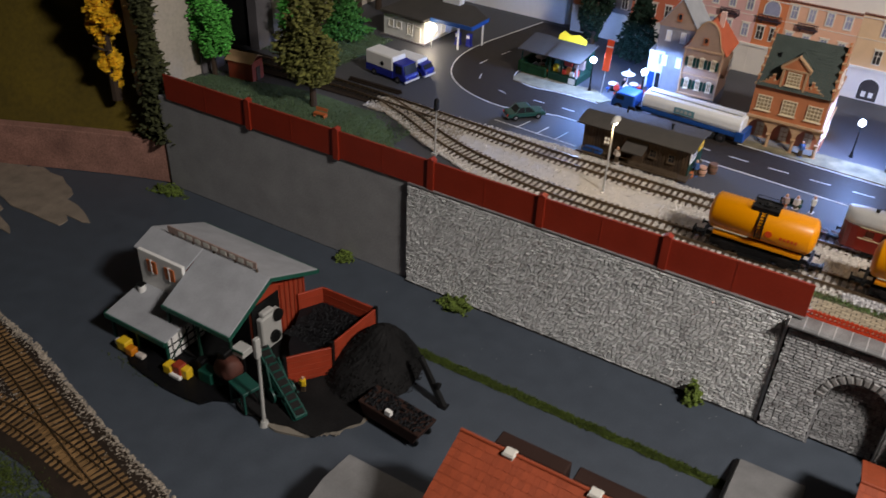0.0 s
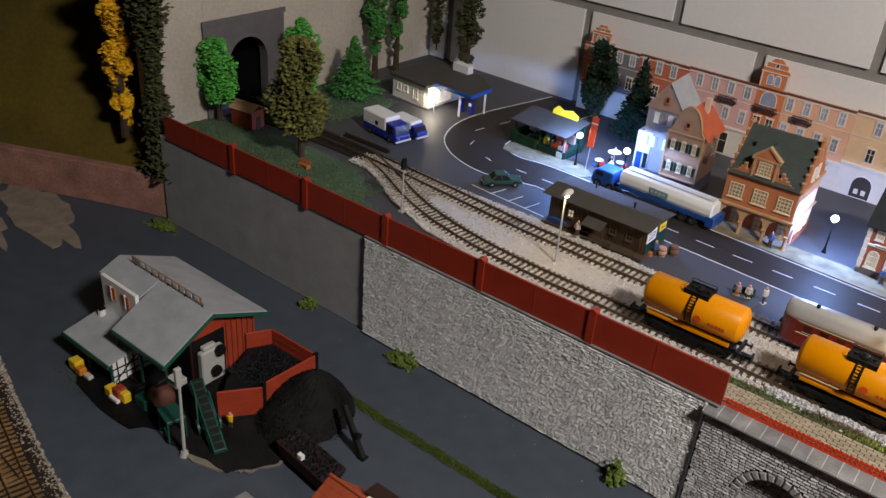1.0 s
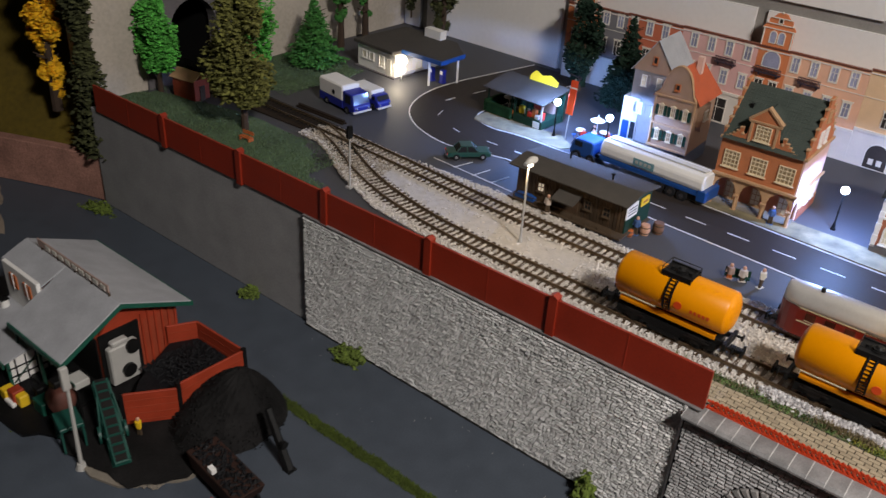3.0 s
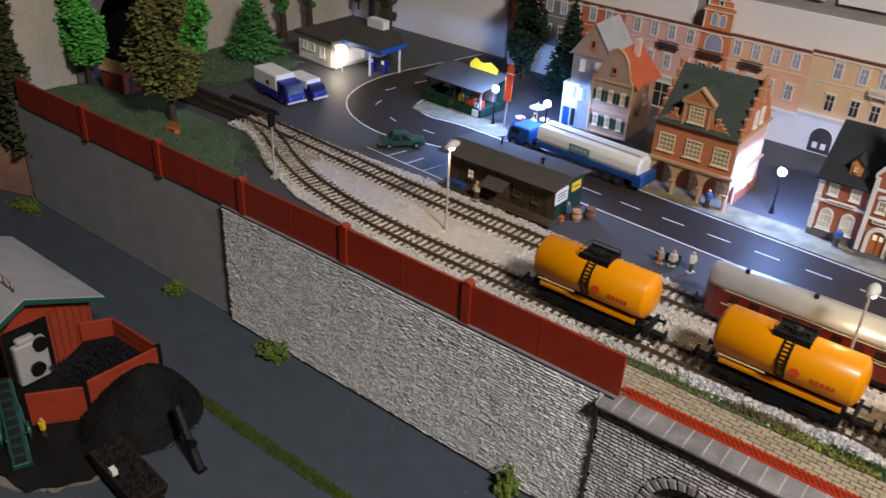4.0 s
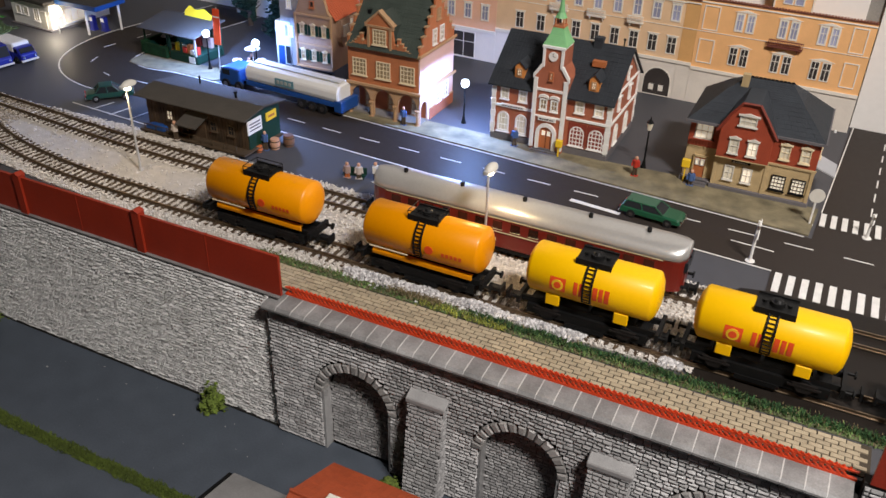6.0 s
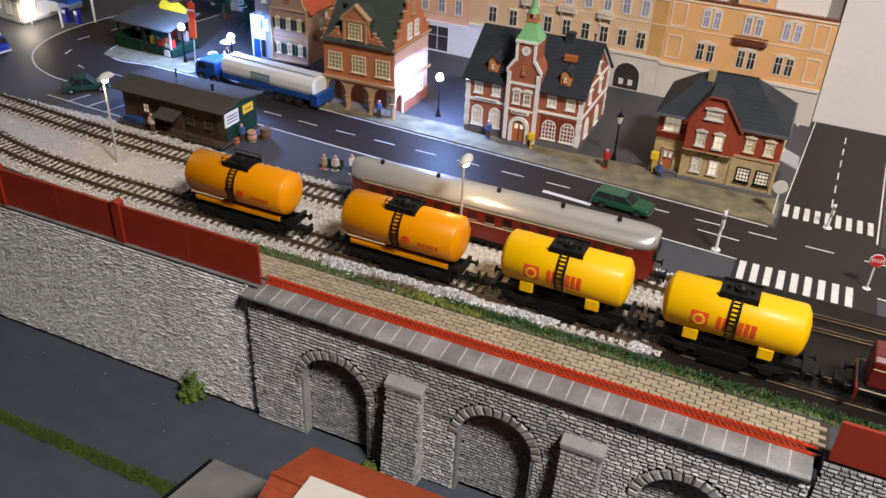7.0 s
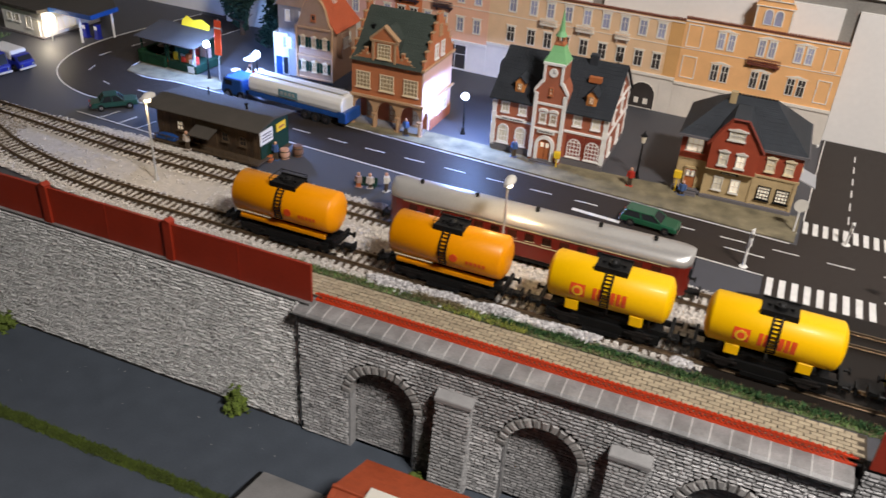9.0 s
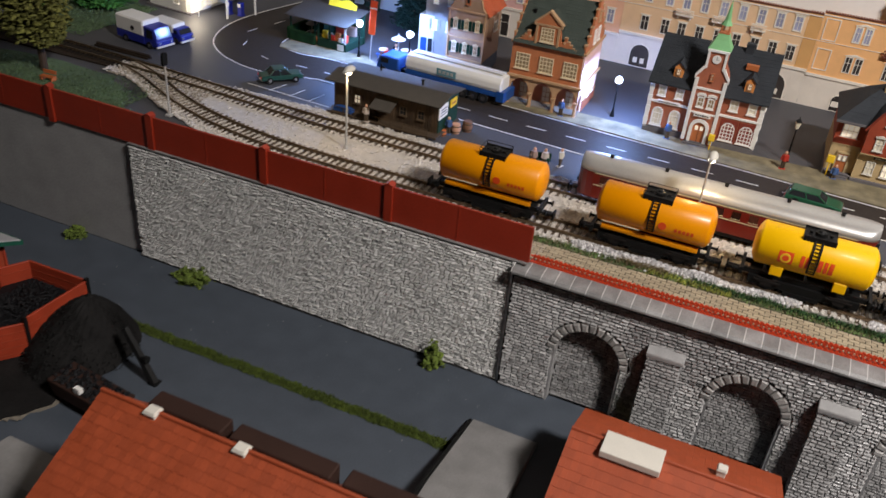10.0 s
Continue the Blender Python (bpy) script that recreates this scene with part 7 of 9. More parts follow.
def coal_hut():
    z = Z_YARD
    root = thing("coal_merchant_hut", pose(0, 0, z), "coal merchant's building with grey roofs and green trim", "building")
    # main block under a low gable roof
    built("wall", (-0.568, -0.440, -0.190, -0.114, 0.0, 0.054), mat="brick_dark", parent=root, label="dark red board walls")
    bm = bmesh.new()
    prism(bm, [(-0.190, 0.054), (-0.114, 0.054), (-0.168, 0.080)], "x", -0.442, -0.440)
    part("gable", bm, "bunker_red", root, "red board gable")
    for k in range(6):
        y = -0.149 + k * 0.0066
        built("gable_post", (-0.4400, -0.4385, y - 0.001, y + 0.001, 0.0, 0.062), mat="bunker_red", parent=root)
    bm = bmesh.new()
    prism(bm, [(-0.104, 0.0560), (-0.170, 0.0850), (-0.170, 0.0868), (-0.104, 0.0578)], "x", -0.584, -0.430)
    prism(bm, [(-0.170, 0.0850), (-0.195, 0.0748), (-0.195, 0.0766), (-0.170, 0.0868)], "x", -0.584, -0.514)
    prism(bm, [(-0.170, 0.0850), (-0.228, 0.0545), (-0.228, 0.0563), (-0.170, 0.0868)], "x", -0.514, -0.430)
    part("roof", bm, "roof_grey", root, "light grey roofing felt", bevel=0.0004)
    built("fascia", (-0.584, -0.429, -0.1045, -0.1030, 0.0530, 0.0575), mat="green_trim", parent=root, label="dark green eaves board")
    built("fascia", (-0.514, -0.429, -0.2295, -0.2280, 0.0515, 0.0560), mat="green_trim", parent=root, label="dark green eaves board")
    for y0, z0, y1, z1 in ((-0.104, 0.0560, -0.170, 0.0850), (-0.170, 0.0850, -0.228, 0.0545)):
        bm = bmesh.new()
        prism(bm, [(y0, z0 - 0.003), (y1, z1 - 0.003), (y1, z1 + 0.001), (y0, z0 + 0.001)], "x", -0.4300, -0.4288)
        part("barge_board", bm, "green_trim", root)
    # black sheet on the solid gable puts the bay's shade into colour
    built("gable_opening", (-0.4398, -0.4384, -0.190, -0.153, 0.0, 0.058), mat="black", parent=root, label="black sheet in place of the loading bay's shaded inside")
    # white clerestory above the lean-to
    built("clerestory", (-0.574, -0.514, -0.1992, -0.1952, 0.0400, 0.0802), mat="white", parent=root, label="white clerestory wall", bevel=0.0003)
    for x in (-0.556, -0.532):
        w = built("clerestory_window", (x - 0.0062, x + 0.0062, -0.2002, -0.1985, 0.0590, 0.0725), mat="bench_orange", parent=root, label="brown window shutter")
        built("window_bar", (x - 0.0006, x + 0.0006, -0.2008, -0.1995, 0.0575, 0.0740), mat="white", parent=w)
    bm = bmesh.new()
    prism(bm, [(-0.190, 0.0405), (-0.246, 0.0290), (-0.246, 0.0306), (-0.190, 0.0421)], "x", -0.577, -0.496)
    part("lean_to_roof", bm, "roof_grey", root, "light grey lean-to roof", bevel=0.0004)
    built("lean_to_fascia", (-0.577, -0.496, -0.2475, -0.2460, 0.0255, 0.0306), (-0.5785, -0.577, -0.246, -0.190, 0.0290, 0.0306), mat="green_trim", parent=root, label="dark green eaves board")
    built("lean_to_wall", (-0.572, -0.502, -0.232, -0.190, 0.0, 0.0290), mat="wood_dark", parent=root, label="dark board lean-to wall")
    for x in (-0.574, -0.540, -0.500):
        built("lean_to_post", (x - 0.0012, x + 0.0012, -0.243, -0.2406, 0.0, 0.0290), mat="green_trim", parent=root)
    # white glazed end of the lean-to with dark glazing bars
    end = built("end_wall", (-0.5010, -0.4990, -0.2425, -0.1960, 0.004, 0.0300), mat="white", parent=root, label="white end wall with dark bars")
    for y in (-0.2360, -0.2270, -0.2180, -0.2090):
        built("glazing_bar", (-0.4992, -0.4984, y - 0.0006, y + 0.0006, 0.004, 0.0300), mat="black", parent=end)
    for zz in (0.0120, 0.0205):
        built("glazing_bar", (-0.4992, -0.4983, -0.2425, -0.1960, zz - 0.0006, zz + 0.0006), mat="black", parent=end)
    bm = bmesh.new()
    rod(bm, (-0.4982, -0.2400, 0.006), (-0.4982, -0.2140, 0.028), 0.0007, n=6)
    part("brace", bm, "green_dark", end)
    # small hooded loading box under the front eave
    hood = built("loading_hood", (-0.4340, -0.4190, -0.2250, -0.2120, 0.0330, 0.0400), mat="post_grey", parent=root, label="pale loading hood with teal edge", bevel=0.0006)
    built("hood_edge", (-0.4346, -0.4184, -0.2256, -0.2250, 0.0380, 0.0410), mat="green_trim", parent=hood)
    for x in (-0.4330, -0.4200):
        built("hood_leg", (x - 0.0008, x + 0.0008, -0.2240, -0.2224, 0.0, 0.0330), mat="black", parent=hood)
    # board on the ridge
    bm = bmesh.new()
    bx(bm, -0.560, -0.446, -0.1706, -0.1694, 0.0890, 0.0965)
    board = part("ridge_board", bm, "board_pale", root, "pale reddish name board along the ridge")
    for k in range(5):
        x = -0.554 + k * 0.027
        built("board_post", (x - 0.0006, x + 0.0006, -0.1708, -0.1692, 0.0855, 0.0900), mat="wood_dark", parent=board)
    for k in range(9):
        built("board_bar", (-0.545 + k * 0.011, -0.538 + k * 0.011, -0.1712, -0.1706, 0.0905, 0.0950), mat="white_dull", parent=board)
    bm = bmesh.new()
    rod(bm, (-0.566, -0.208, 0.037), (-0.566, -0.208, 0.0455), 0.0040, 0.0036, n=12)
    part("chimney", bm, "white", root, "short white chimney pot")
    built("chimney_cap", (-0.5695, -0.5625, -0.2115, -0.2045, 0.0455, 0.0470), mat="black", parent=root)
    # round hopper in the open gable bay; black parts stand in for shade inside
    bm = bmesh.new()
    bx(bm, -0.4375, -0.4300, -0.187, -0.160, 0.008, 0.046)
    bx(bm, -0.4380, -0.4310, -0.183, -0.168, 0.046, 0.051)
    hopper = part("hopper", bm, "post_grey", root, "pale grey sorting machine in the bay", bevel=0.0012)
    for y, z in ((-0.166, 0.042), (-0.172, 0.020)):
        bm = bmesh.new()
        rod(bm, (-0.4300, y, z), (-0.4270, y, z), 0.0062, n=16)
        part("wheel", bm, "black", hopper, "black drive wheel")
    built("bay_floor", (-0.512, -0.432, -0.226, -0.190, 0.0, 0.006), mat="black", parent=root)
    for x in (-0.511, -0.474, -0.433):
        built("bay_post", (x - 0.0012, x + 0.0012, -0.2262, -0.2238, 0.0, 0.0545), mat="green_dark", parent=root)
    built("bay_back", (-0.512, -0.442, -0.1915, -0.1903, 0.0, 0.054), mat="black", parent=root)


coal_hut()


def lumps(rng, n, spot, size, mat, name, parent):
    """Many small uneven lumps as one mesh."""
    verts, faces = [], []
    oct_f = ((0, 2, 4), (2, 1, 4), (1, 3, 4), (3, 0, 4), (2, 0, 5), (1, 2, 5), (3, 1, 5), (0, 3, 5))
    for _ in range(n):
        x, y, z = spot(rng)
        s = size * rng.uniform(0.55, 1.25)
        b = len(verts)
        a = rng.uniform(0, 6.28)
        c, d = math.cos(a), math.sin(a)
        for u, v, w in ((1, 0, 0), (-1, 0, 0), (0, 1, 0), (0, -1, 0), (0, 0, 1), (0, 0, -1)):
            k = s * rng.uniform(0.7, 1.3)
            verts.append((x + (u * c - v * d) * k, y + (u * d + v * c) * k, z + w * k * 0.8))
        faces += [tuple(b + i for i in f) for f in oct_f]
    return raw(name, verts, faces, mat, parent)


def bunkers():
    z = Z_YARD
    root = thing("coal_bunker", pose(0, 0, z), "orange-red board coal bunkers half full of coal", "bunker")
    H = 0.0385

    def board_wall(name, a, b, h, post=True):
        a, b = Vector(a), Vector(b)
        d = b - a
        m = pose(a.x, a.y, 0, 0, 0, math.degrees(math.atan2(d.y, d.x)))
        bm = bmesh.new()
        bx(bm, 0, d.length, -0.0011, 0.0011, 0, h, m)
        wall = part(name, bm, "bunker_red", root, "orange-red board wall", bevel=0.0003)
        for k in range(4):
            bm = bmesh.new()
            bx(bm, 0.001, d.length - 0.001, -0.0014, 0.0014, h * (k + 1) / 5 - 0.0002, h * (k + 1) / 5 + 0.0002, m)
            part("plank_joint", bm, "brick_dark", wall)
        if post:
            bm = bmesh.new()
            bx(bm, d.length - 0.0016, d.length + 0.0016, -0.0018, 0.0018, 0, h + 0.0018, m)
            part("corner_post", bm, "black", wall)

    board_wall("north_wall", (-0.424, -0.1045), (-0.3605, -0.1030), H)
    board_wall("east_wall", (-0.3605, -0.1030), (-0.3630, -0.1680), H)
    board_wall("south_wall", (-0.3630, -0.1680), (-0.3890, -0.2040), H - 0.004)
    board_wall("west_wall", (-0.424, -0.1045), (-0.4370, -0.1280), H, False)
    board_wall("divider", (-0.3975, -0.1640), (-0.3890, -0.2040), 0.012, False)
    rng = random.Random(5)
    bm = bmesh.new()
    prism(bm, [(-0.4350, -0.1280), (-0.4235, -0.1060), (-0.3620, -0.1045), (-0.3645, -0.1670), (-0.3880, -0.1980), (-0.4100, -0.1750)], "z", 0, H - 0.018)
    part("coal_bed", bm, "coal", root)

    def spot(r):
        x, y = r.uniform(-0.425, -0.365), r.uniform(-0.165, -0.106)
        return x, y, H - 0.018 + 0.004 * math.sin((x + 0.425) * 50) * math.sin((y + 0.165) * 52)
    lumps(rng, 1100, spot, 0.0013, "coal", "coal_fill", root)


bunkers()


def coal_heap():
    root = thing("coal_heap", pose(-0.334, -0.143, Z_YARD + 0.0022), "dusty black coal heap on the pad", "coal heap")
    bm = bmesh.new()
    N, K = 44, 12
    rings = []
    for j in range(K):
        t = j / (K - 1)
        ring = []
        for i in range(N):
            a = 2 * math.pi * i / N
            k = 1 + 0.14 * noise.noise(Vector((math.cos(a) * 1.3, math.sin(a) * 1.3, 3.3 + t * 2))) + 0.03 * noise.noise(Vector((math.cos(a) * 4, math.sin(a) * 4, t * 14)))
            x, y = math.cos(a) * 0.043 * (1 - t) * k, math.sin(a) * 0.050 * (1 - t) * k
            h = 0.047 * (1 - (1 - t) ** 1.7) + 0.002 * noise.noise(Vector((x * 300, y * 300, 1)))
            ring.append(bm.verts.new((x + t * 0.004, y + t * 0.012, h)))
        rings.append(ring)
    for a, b in zip(rings, rings[1:]):
        for i in range(N):
            bm.faces.new((a[i], a[(i + 1) % N], b[(i + 1) % N], b[i]))
    part("mound", bm, "coal_dust", root)
    rng = random.Random(6)

    def spot(r):
        a, t = r.uniform(0, 6.283), math.sqrt(r.uniform(0, 1))
        return math.cos(a) * 0.045 * t + (1 - t) * 0.004, math.sin(a) * 0.052 * t + (1 - t) * 0.012, 0.047 * (1 - t ** 1.7) - 0.0005
    lumps(rng, 1300, spot, 0.0010, "coal_dust", "coal_fill", root)


coal_heap()


def crane():
    """A dark loading gantry behind the heap."""
    root = thing("loading_gantry", pose(-0.2850, -0.1400, Z_YARD), "black iron loading gantry beside the coal heap", "gantry")
    for x, y in ((0.030, -0.006),):
        bm = bmesh.new()
        rod(bm, (0, 0, 0.041), (x, y, 0.0), 0.0032, 0.0040, n=6)
        part("leg", bm, "black", root, "black riveted leg")
    bm = bmesh.new()
    rod(bm, (0.014, -0.004, 0.020), (0.022, -0.004, 0.020), 0.0018, n=10)
    rod(bm, (0.021, -0.004, 0.020), (0.024, -0.004, 0.020), 0.0032, n=10)
    part("winch", bm, "black", root)
    built("foot", (0.026, 0.034, -0.010, -0.002, 0.0, 0.0016), mat="black", parent=root)


crane()


def conveyor():
    root = thing("conveyor", pose(-0.374, -0.222, Z_YARD + 0.003, 0, 0, -21), "green wheeled conveyor belt leaning up to the hopper", "conveyor")
    bm = bmesh.new()
    prism(bm, [(0.028, 0.002), (-0.040, 0.033), (-0.040, 0.0370), (0.028, 0.006)], "y", -0.0060, 0.0060)
    part("belt_frame", bm, "green_deep", root, "dark green belt frame", bevel=0.0005)
    bm = bmesh.new()
    prism(bm, [(0.027, 0.0066), (-0.039, 0.0372), (-0.039, 0.0378), (0.027, 0.0072)], "y", -0.0042, 0.0042)
    part("belt", bm, "soot", root, "dark rubber belt")
    for k in range(9):
        u = 0.022 - k * 0.0072
        built("belt_cleat", (u - 0.0006, u + 0.0006, -0.0040, 0.0040, 0.0066 + (0.028 - u) * 0.456, 0.0082 + (0.028 - u) * 0.456), mat="green_deep", parent=root)
    for s in (-1, 1):
        bm = bmesh.new()
        rod(bm, (-0.008, s * 0.009, 0.007), (-0.008, s * 0.011, 0.007), 0.0072, n=20)
        w = part("wheel", bm, "green_deep", root, "green spoked wheel")
        bm = bmesh.new()
        rod(bm, (-0.008, s * 0.009, 0.007), (-0.022, s * 0.006, 0.034), 0.0009, n=6)
        rod(bm, (-0.008, s * 0.009, 0.007), (0.012, s * 0.006, 0.018), 0.0009, n=6)
        part("strut", bm, "green_deep", root)
    for k in range(6):
        for s in (-1, 1):
            u = 0.020 - k * 0.010
            h0 = 0.004 + (0.028 - u) * 0.456
            bm = bmesh.new()
            rod(bm, (u, s * 0.0064, h0 - 0.006), (u - 0.010, s * 0.0064, h0 + 0.003), 0.0006, n=5)
            part("brace", bm, "green_deep", root)
    for s in (-1, 1):
        bm = bmesh.new()
        rod(bm, (0.026, s * 0.0064, 0.001), (-0.038, s * 0.0064, 0.027), 0.0007, n=5)
        part("lower_chord", bm, "green_deep", root)
    built("motor_box", (-0.030, -0.014, -0.009, 0.009, 0.004, 0.018), mat="green_deep", parent=root, bevel=0.0008)


conveyor()


def hopper_frame():
    """An open green iron frame with cross braces beside the conveyor."""
    root = thing("hopper_frame", pose(-0.402, -0.243, Z_YARD + 0.0026, 0, 0, -14), "dark green iron hopper frame with cross braces", "frame")
    w, d, h = 0.011, 0.008, 0.021
    for x in (-w, w):
        for y in (-d, d):
            built("post", (x - 0.0008, x + 0.0008, y - 0.0008, y + 0.0008, 0, h), mat="green_deep", parent=root)
    built("top", (-w - 0.001, w + 0.001, -d - 0.001, d + 0.001, h, h + 0.0035), mat="green_deep", parent=root, bevel=0.0005)
    for y in (-d, d):
        for k in (-1, 1):
            bm = bmesh.new()
            rod(bm, (-w * k, y, 0.002), (w * k, y, h - 0.001), 0.0006, n=5)
            part("brace", bm, "green_deep", root)


hopper_frame()


def crate_pile(x, y, items, label):
    root = thing("goods_pile", pose(x, y, Z_YARD + 0.0026), label, "goods pile")
    for dx, dy, w, d, h, mat in items:
        built("crate", (dx - w / 2, dx + w / 2, dy - d / 2, dy + d / 2, 0, h), mat=mat, parent=root, bevel=0.0008)


crate_pile(-0.549, -0.251, ((0, 0, 0.012, 0.010, 0.011, "sign_yellow"), (0.011, -0.002, 0.009, 0.008, 0.008, "orange_dim"), (-0.010, 0.001, 0.006, 0.006, 0.006, "white_dull"), (0.022, -0.001, 0.010, 0.006, 0.004, "figure_pale")), "yellow and orange sacks beside the hut")
crate_pile(-0.489, -0.250, ((0, 0, 0.010, 0.010, 0.010, "sign_yellow"), (0.010, 0.002, 0.010, 0.010, 0.013, "bunker_red"), (0.018, 0.003, 0.008, 0.008, 0.011, "sign_yellow"), (0.010, -0.004, 0.014, 0.004, 0.004, "white")), "yellow and red crates by the lean-to")
crate_pile(-0.452, -0.238, ((0, 0, 0.016, 0.012, 0.012, "green_trim"), (0.014, 0.002, 0.008, 0.010, 0.008, "green_dark"), (-0.012, 0.004, 0.008, 0.010, 0.016, "black")), "dark green boxes beside the conveyor")
machine = thing("machine", pose(-0.4300, -0.2340, Z_YARD + 0.003), "rusty brown round machine beside the conveyor", "machine")
bm = bmesh.new()
rod(bm, (-0.006, 0.004, 0.019), (0.008, -0.002, 0.023), 0.0125, 0.0100, n=20, dome=0.003)
part("drum", bm, "rust_dark", machine, smooth=True)
built("stand", (-0.008, 0.008, -0.006, 0.006, 0, 0.012), mat="black", parent=machine)
built("feed_box", (-0.011, -0.001, -0.002, 0.009, 0.028, 0.037), mat="black", parent=machine, label="black feed box", bevel=0.001)
truck = thing("coal_cart", pose(-0.276, -0.190, Z_YARD + 0.002, 0, 0, -6), "long soot-black tipping cart loaded with coal", "cart")
bm = bmesh.new()
prism(bm, [(-0.034, 0.019), (0.034, 0.019), (0.028, 0.006), (-0.028, 0.006)], "y", -0.013, 0.013)
part("tub", bm, "dormer_brown", truck, bevel=0.0006)
for s in (-1, 1):
    for k in (-0.026, 0.026):
        bm = bmesh.new()
        rod(bm, (k, s * 0.008, 0.005), (k, s * 0.010, 0.005), 0.0048, n=16)
        part("wheel", bm, "black", truck)
lumps(random.Random(9), 420, lambda r: (r.uniform(-0.032, 0.032), r.uniform(-0.011, 0.011), 0.018 + r.uniform(0, 0.003)), 0.0018, "coal", "coal_load", truck)
built("lamp_box", (-0.004, 0.002, -0.012, -0.008, 0.020, 0.0245), mat="white", parent=truck)


# ---- the buildings before the wall, seen from above ----


def tiled_house(name, x0, x1, yb, zb, yr, zr, yf, zf, label, courses, extras):
    """A building under a tiled gable roof with its ridge along the wall: back eave, ridge, front eave."""
    root = thing(name, pose(0, 0, 0), label, "building")
    top = min(zb, zf) - 0.002
    built("wall", (x0 + 0.006, x1 - 0.006, yf + 0.008, yb - 0.006, Z_YARD, top), mat="brick_red", parent=root, label="brick red walls")
    for x in (x0 + 0.006, x1 - 0.008):
        bm = bmesh.new()
        prism(bm, [(yf + 0.008, top), (yb - 0.006, top), (yb - 0.006, zb - 0.003), (yr, zr - 0.004), (yf + 0.008, zf - 0.003)], "x", x, x + 0.002)
        part("gable", bm, "brick_red", root)
    for nm, q in (("back_slope", [(x1, yb, zb), (x0, yb, zb), (x0, yr, zr), (x1, yr, zr)]), ("front_slope", [(x0, yf, zf), (x1, yf, zf), (x1, yr, zr), (x0, yr, zr)])):
        bm = bmesh.new()
        n = Vector((0, 0, -0.0012))
        vs = [bm.verts.new(Vector(p)) for p in q] + [bm.verts.new(Vector(p) + n) for p in q]
        bm.faces.new(vs[:4]), bm.faces.new(vs[4:][::-1])
        for i in range(4):
            j = (i + 1) % 4
            bm.faces.new((vs[i], vs[4 + i], vs[4 + j], vs[j]))
        slope = part(nm, bm, "roof_orange", root, "bright orange tiled slope")
        shingled("tile_field", slope, q, "roof_orange", courses, 0.0004, int((x1 - x0) / 0.0042), 0.985)
    bm = bmesh.new()
    rod(bm, (x0, yr, zr + 0.0006), (x1, yr, zr + 0.0006), 0.0014, n=8)
    part("ridge_tiles", bm, "roof_orange", root)
    extras(root)
    return root


def hall_one(root):
    for x in (-0.1315, -0.0715):
        bm = bmesh.new()
        bx(bm, x - 0.0038, x + 0.0038, -0.2768, -0.2700, -0.004, 0.0125)
        bx(bm, x - 0.0044, x + 0.0044, -0.2774, -0.2694, 0.0100, 0.0114)
        part("chimney", bm, "white_dull", root, "short pale chimney", bevel=0.0004)
    for x0, x1 in ((-0.150, -0.098), (-0.092, -0.026), (-0.018, 0.030)):
        built("dormer", (x0, x1, -0.2585, -0.2455, -0.020, -0.0030), mat="dormer_brown", parent=root, label="dark brown back dormer", bevel=0.0008)
    built("skylight", (-0.030, -0.004, -0.322, -0.306, -0.022, -0.0165), mat="cream", parent=root, label="pale skylight")


tiled_house("engine_hall", -0.169, 0.060, -0.238, -0.030, -0.2725, 0.0095, -0.420, -0.060, "brick hall under a bright orange tiled roof", 26, hall_one)


def hall_two(root):
    built("skylight", (0.0975, 0.1380, -0.1185, -0.0965, -0.0520, -0.0468), mat="white_dull", parent=root, label="pale long roof light over the ridge", bevel=0.0004)
    bm = bmesh.new()
    bx(bm, 0.1715, 0.1775, -0.0975, -0.0915, -0.060, -0.0455)
    bx(bm, 0.1710, 0.1780, -0.0980, -0.0910, -0.0478, -0.0466)
    part("chimney", bm, "white_dull", root, "short pale chimney", bevel=0.0004)


tiled_house("station_shed", 0.0745, 0.2150, -0.0583, -0.0691, -0.1036, -0.0500, -0.2600, -0.1040, "brick shed under a bright orange tiled roof", 22, hall_two)
annex = thing("grey_annex", pose(0, 0, Z_YARD), "low annex with a dull grey sloping roof", "building")
bm = bmesh.new()
prism(bm, [(-0.268, 0.042), (-0.300, 0.046), (-0.345, 0.036), (-0.345, 0.034), (-0.300, 0.044), (-0.268, 0.040)], "x", -0.268, -0.176)
part("roof", bm, "roof_dim", annex, "dull grey roof", bevel=0.0004)
built("wall", (-0.262, -0.180, -0.338, -0.272, 0, 0.035), mat="brick_red", parent=annex)
ramp = thing("loading_ramp", pose(0, 0, Z_YARD), "worn grey concrete loading ramp with a black shade strip", "ramp")
bm = bmesh.new()
prism(bm, [(-0.060, 0.0), (-0.060, 0.003), (-0.150, 0.020), (-0.240, 0.022), (-0.240, 0.0)], "x", -0.010, 0.045)
part("slab", bm, "roof_dim", ramp, "worn grey slab", bevel=0.0008)
# black strip puts the shadow on the ramp's west side into colour
bm = bmesh.new()
prism(bm, [(-0.062, 0.0), (-0.062, 0.0034), (-0.150, 0.0206), (-0.240, 0.0226), (-0.240, 0.0)], "x", -0.0125, -0.0102)
part("edge", bm, "black", ramp, "black strip in place of the shadow beside the ramp")

# ---- trees, bushes and turf ----


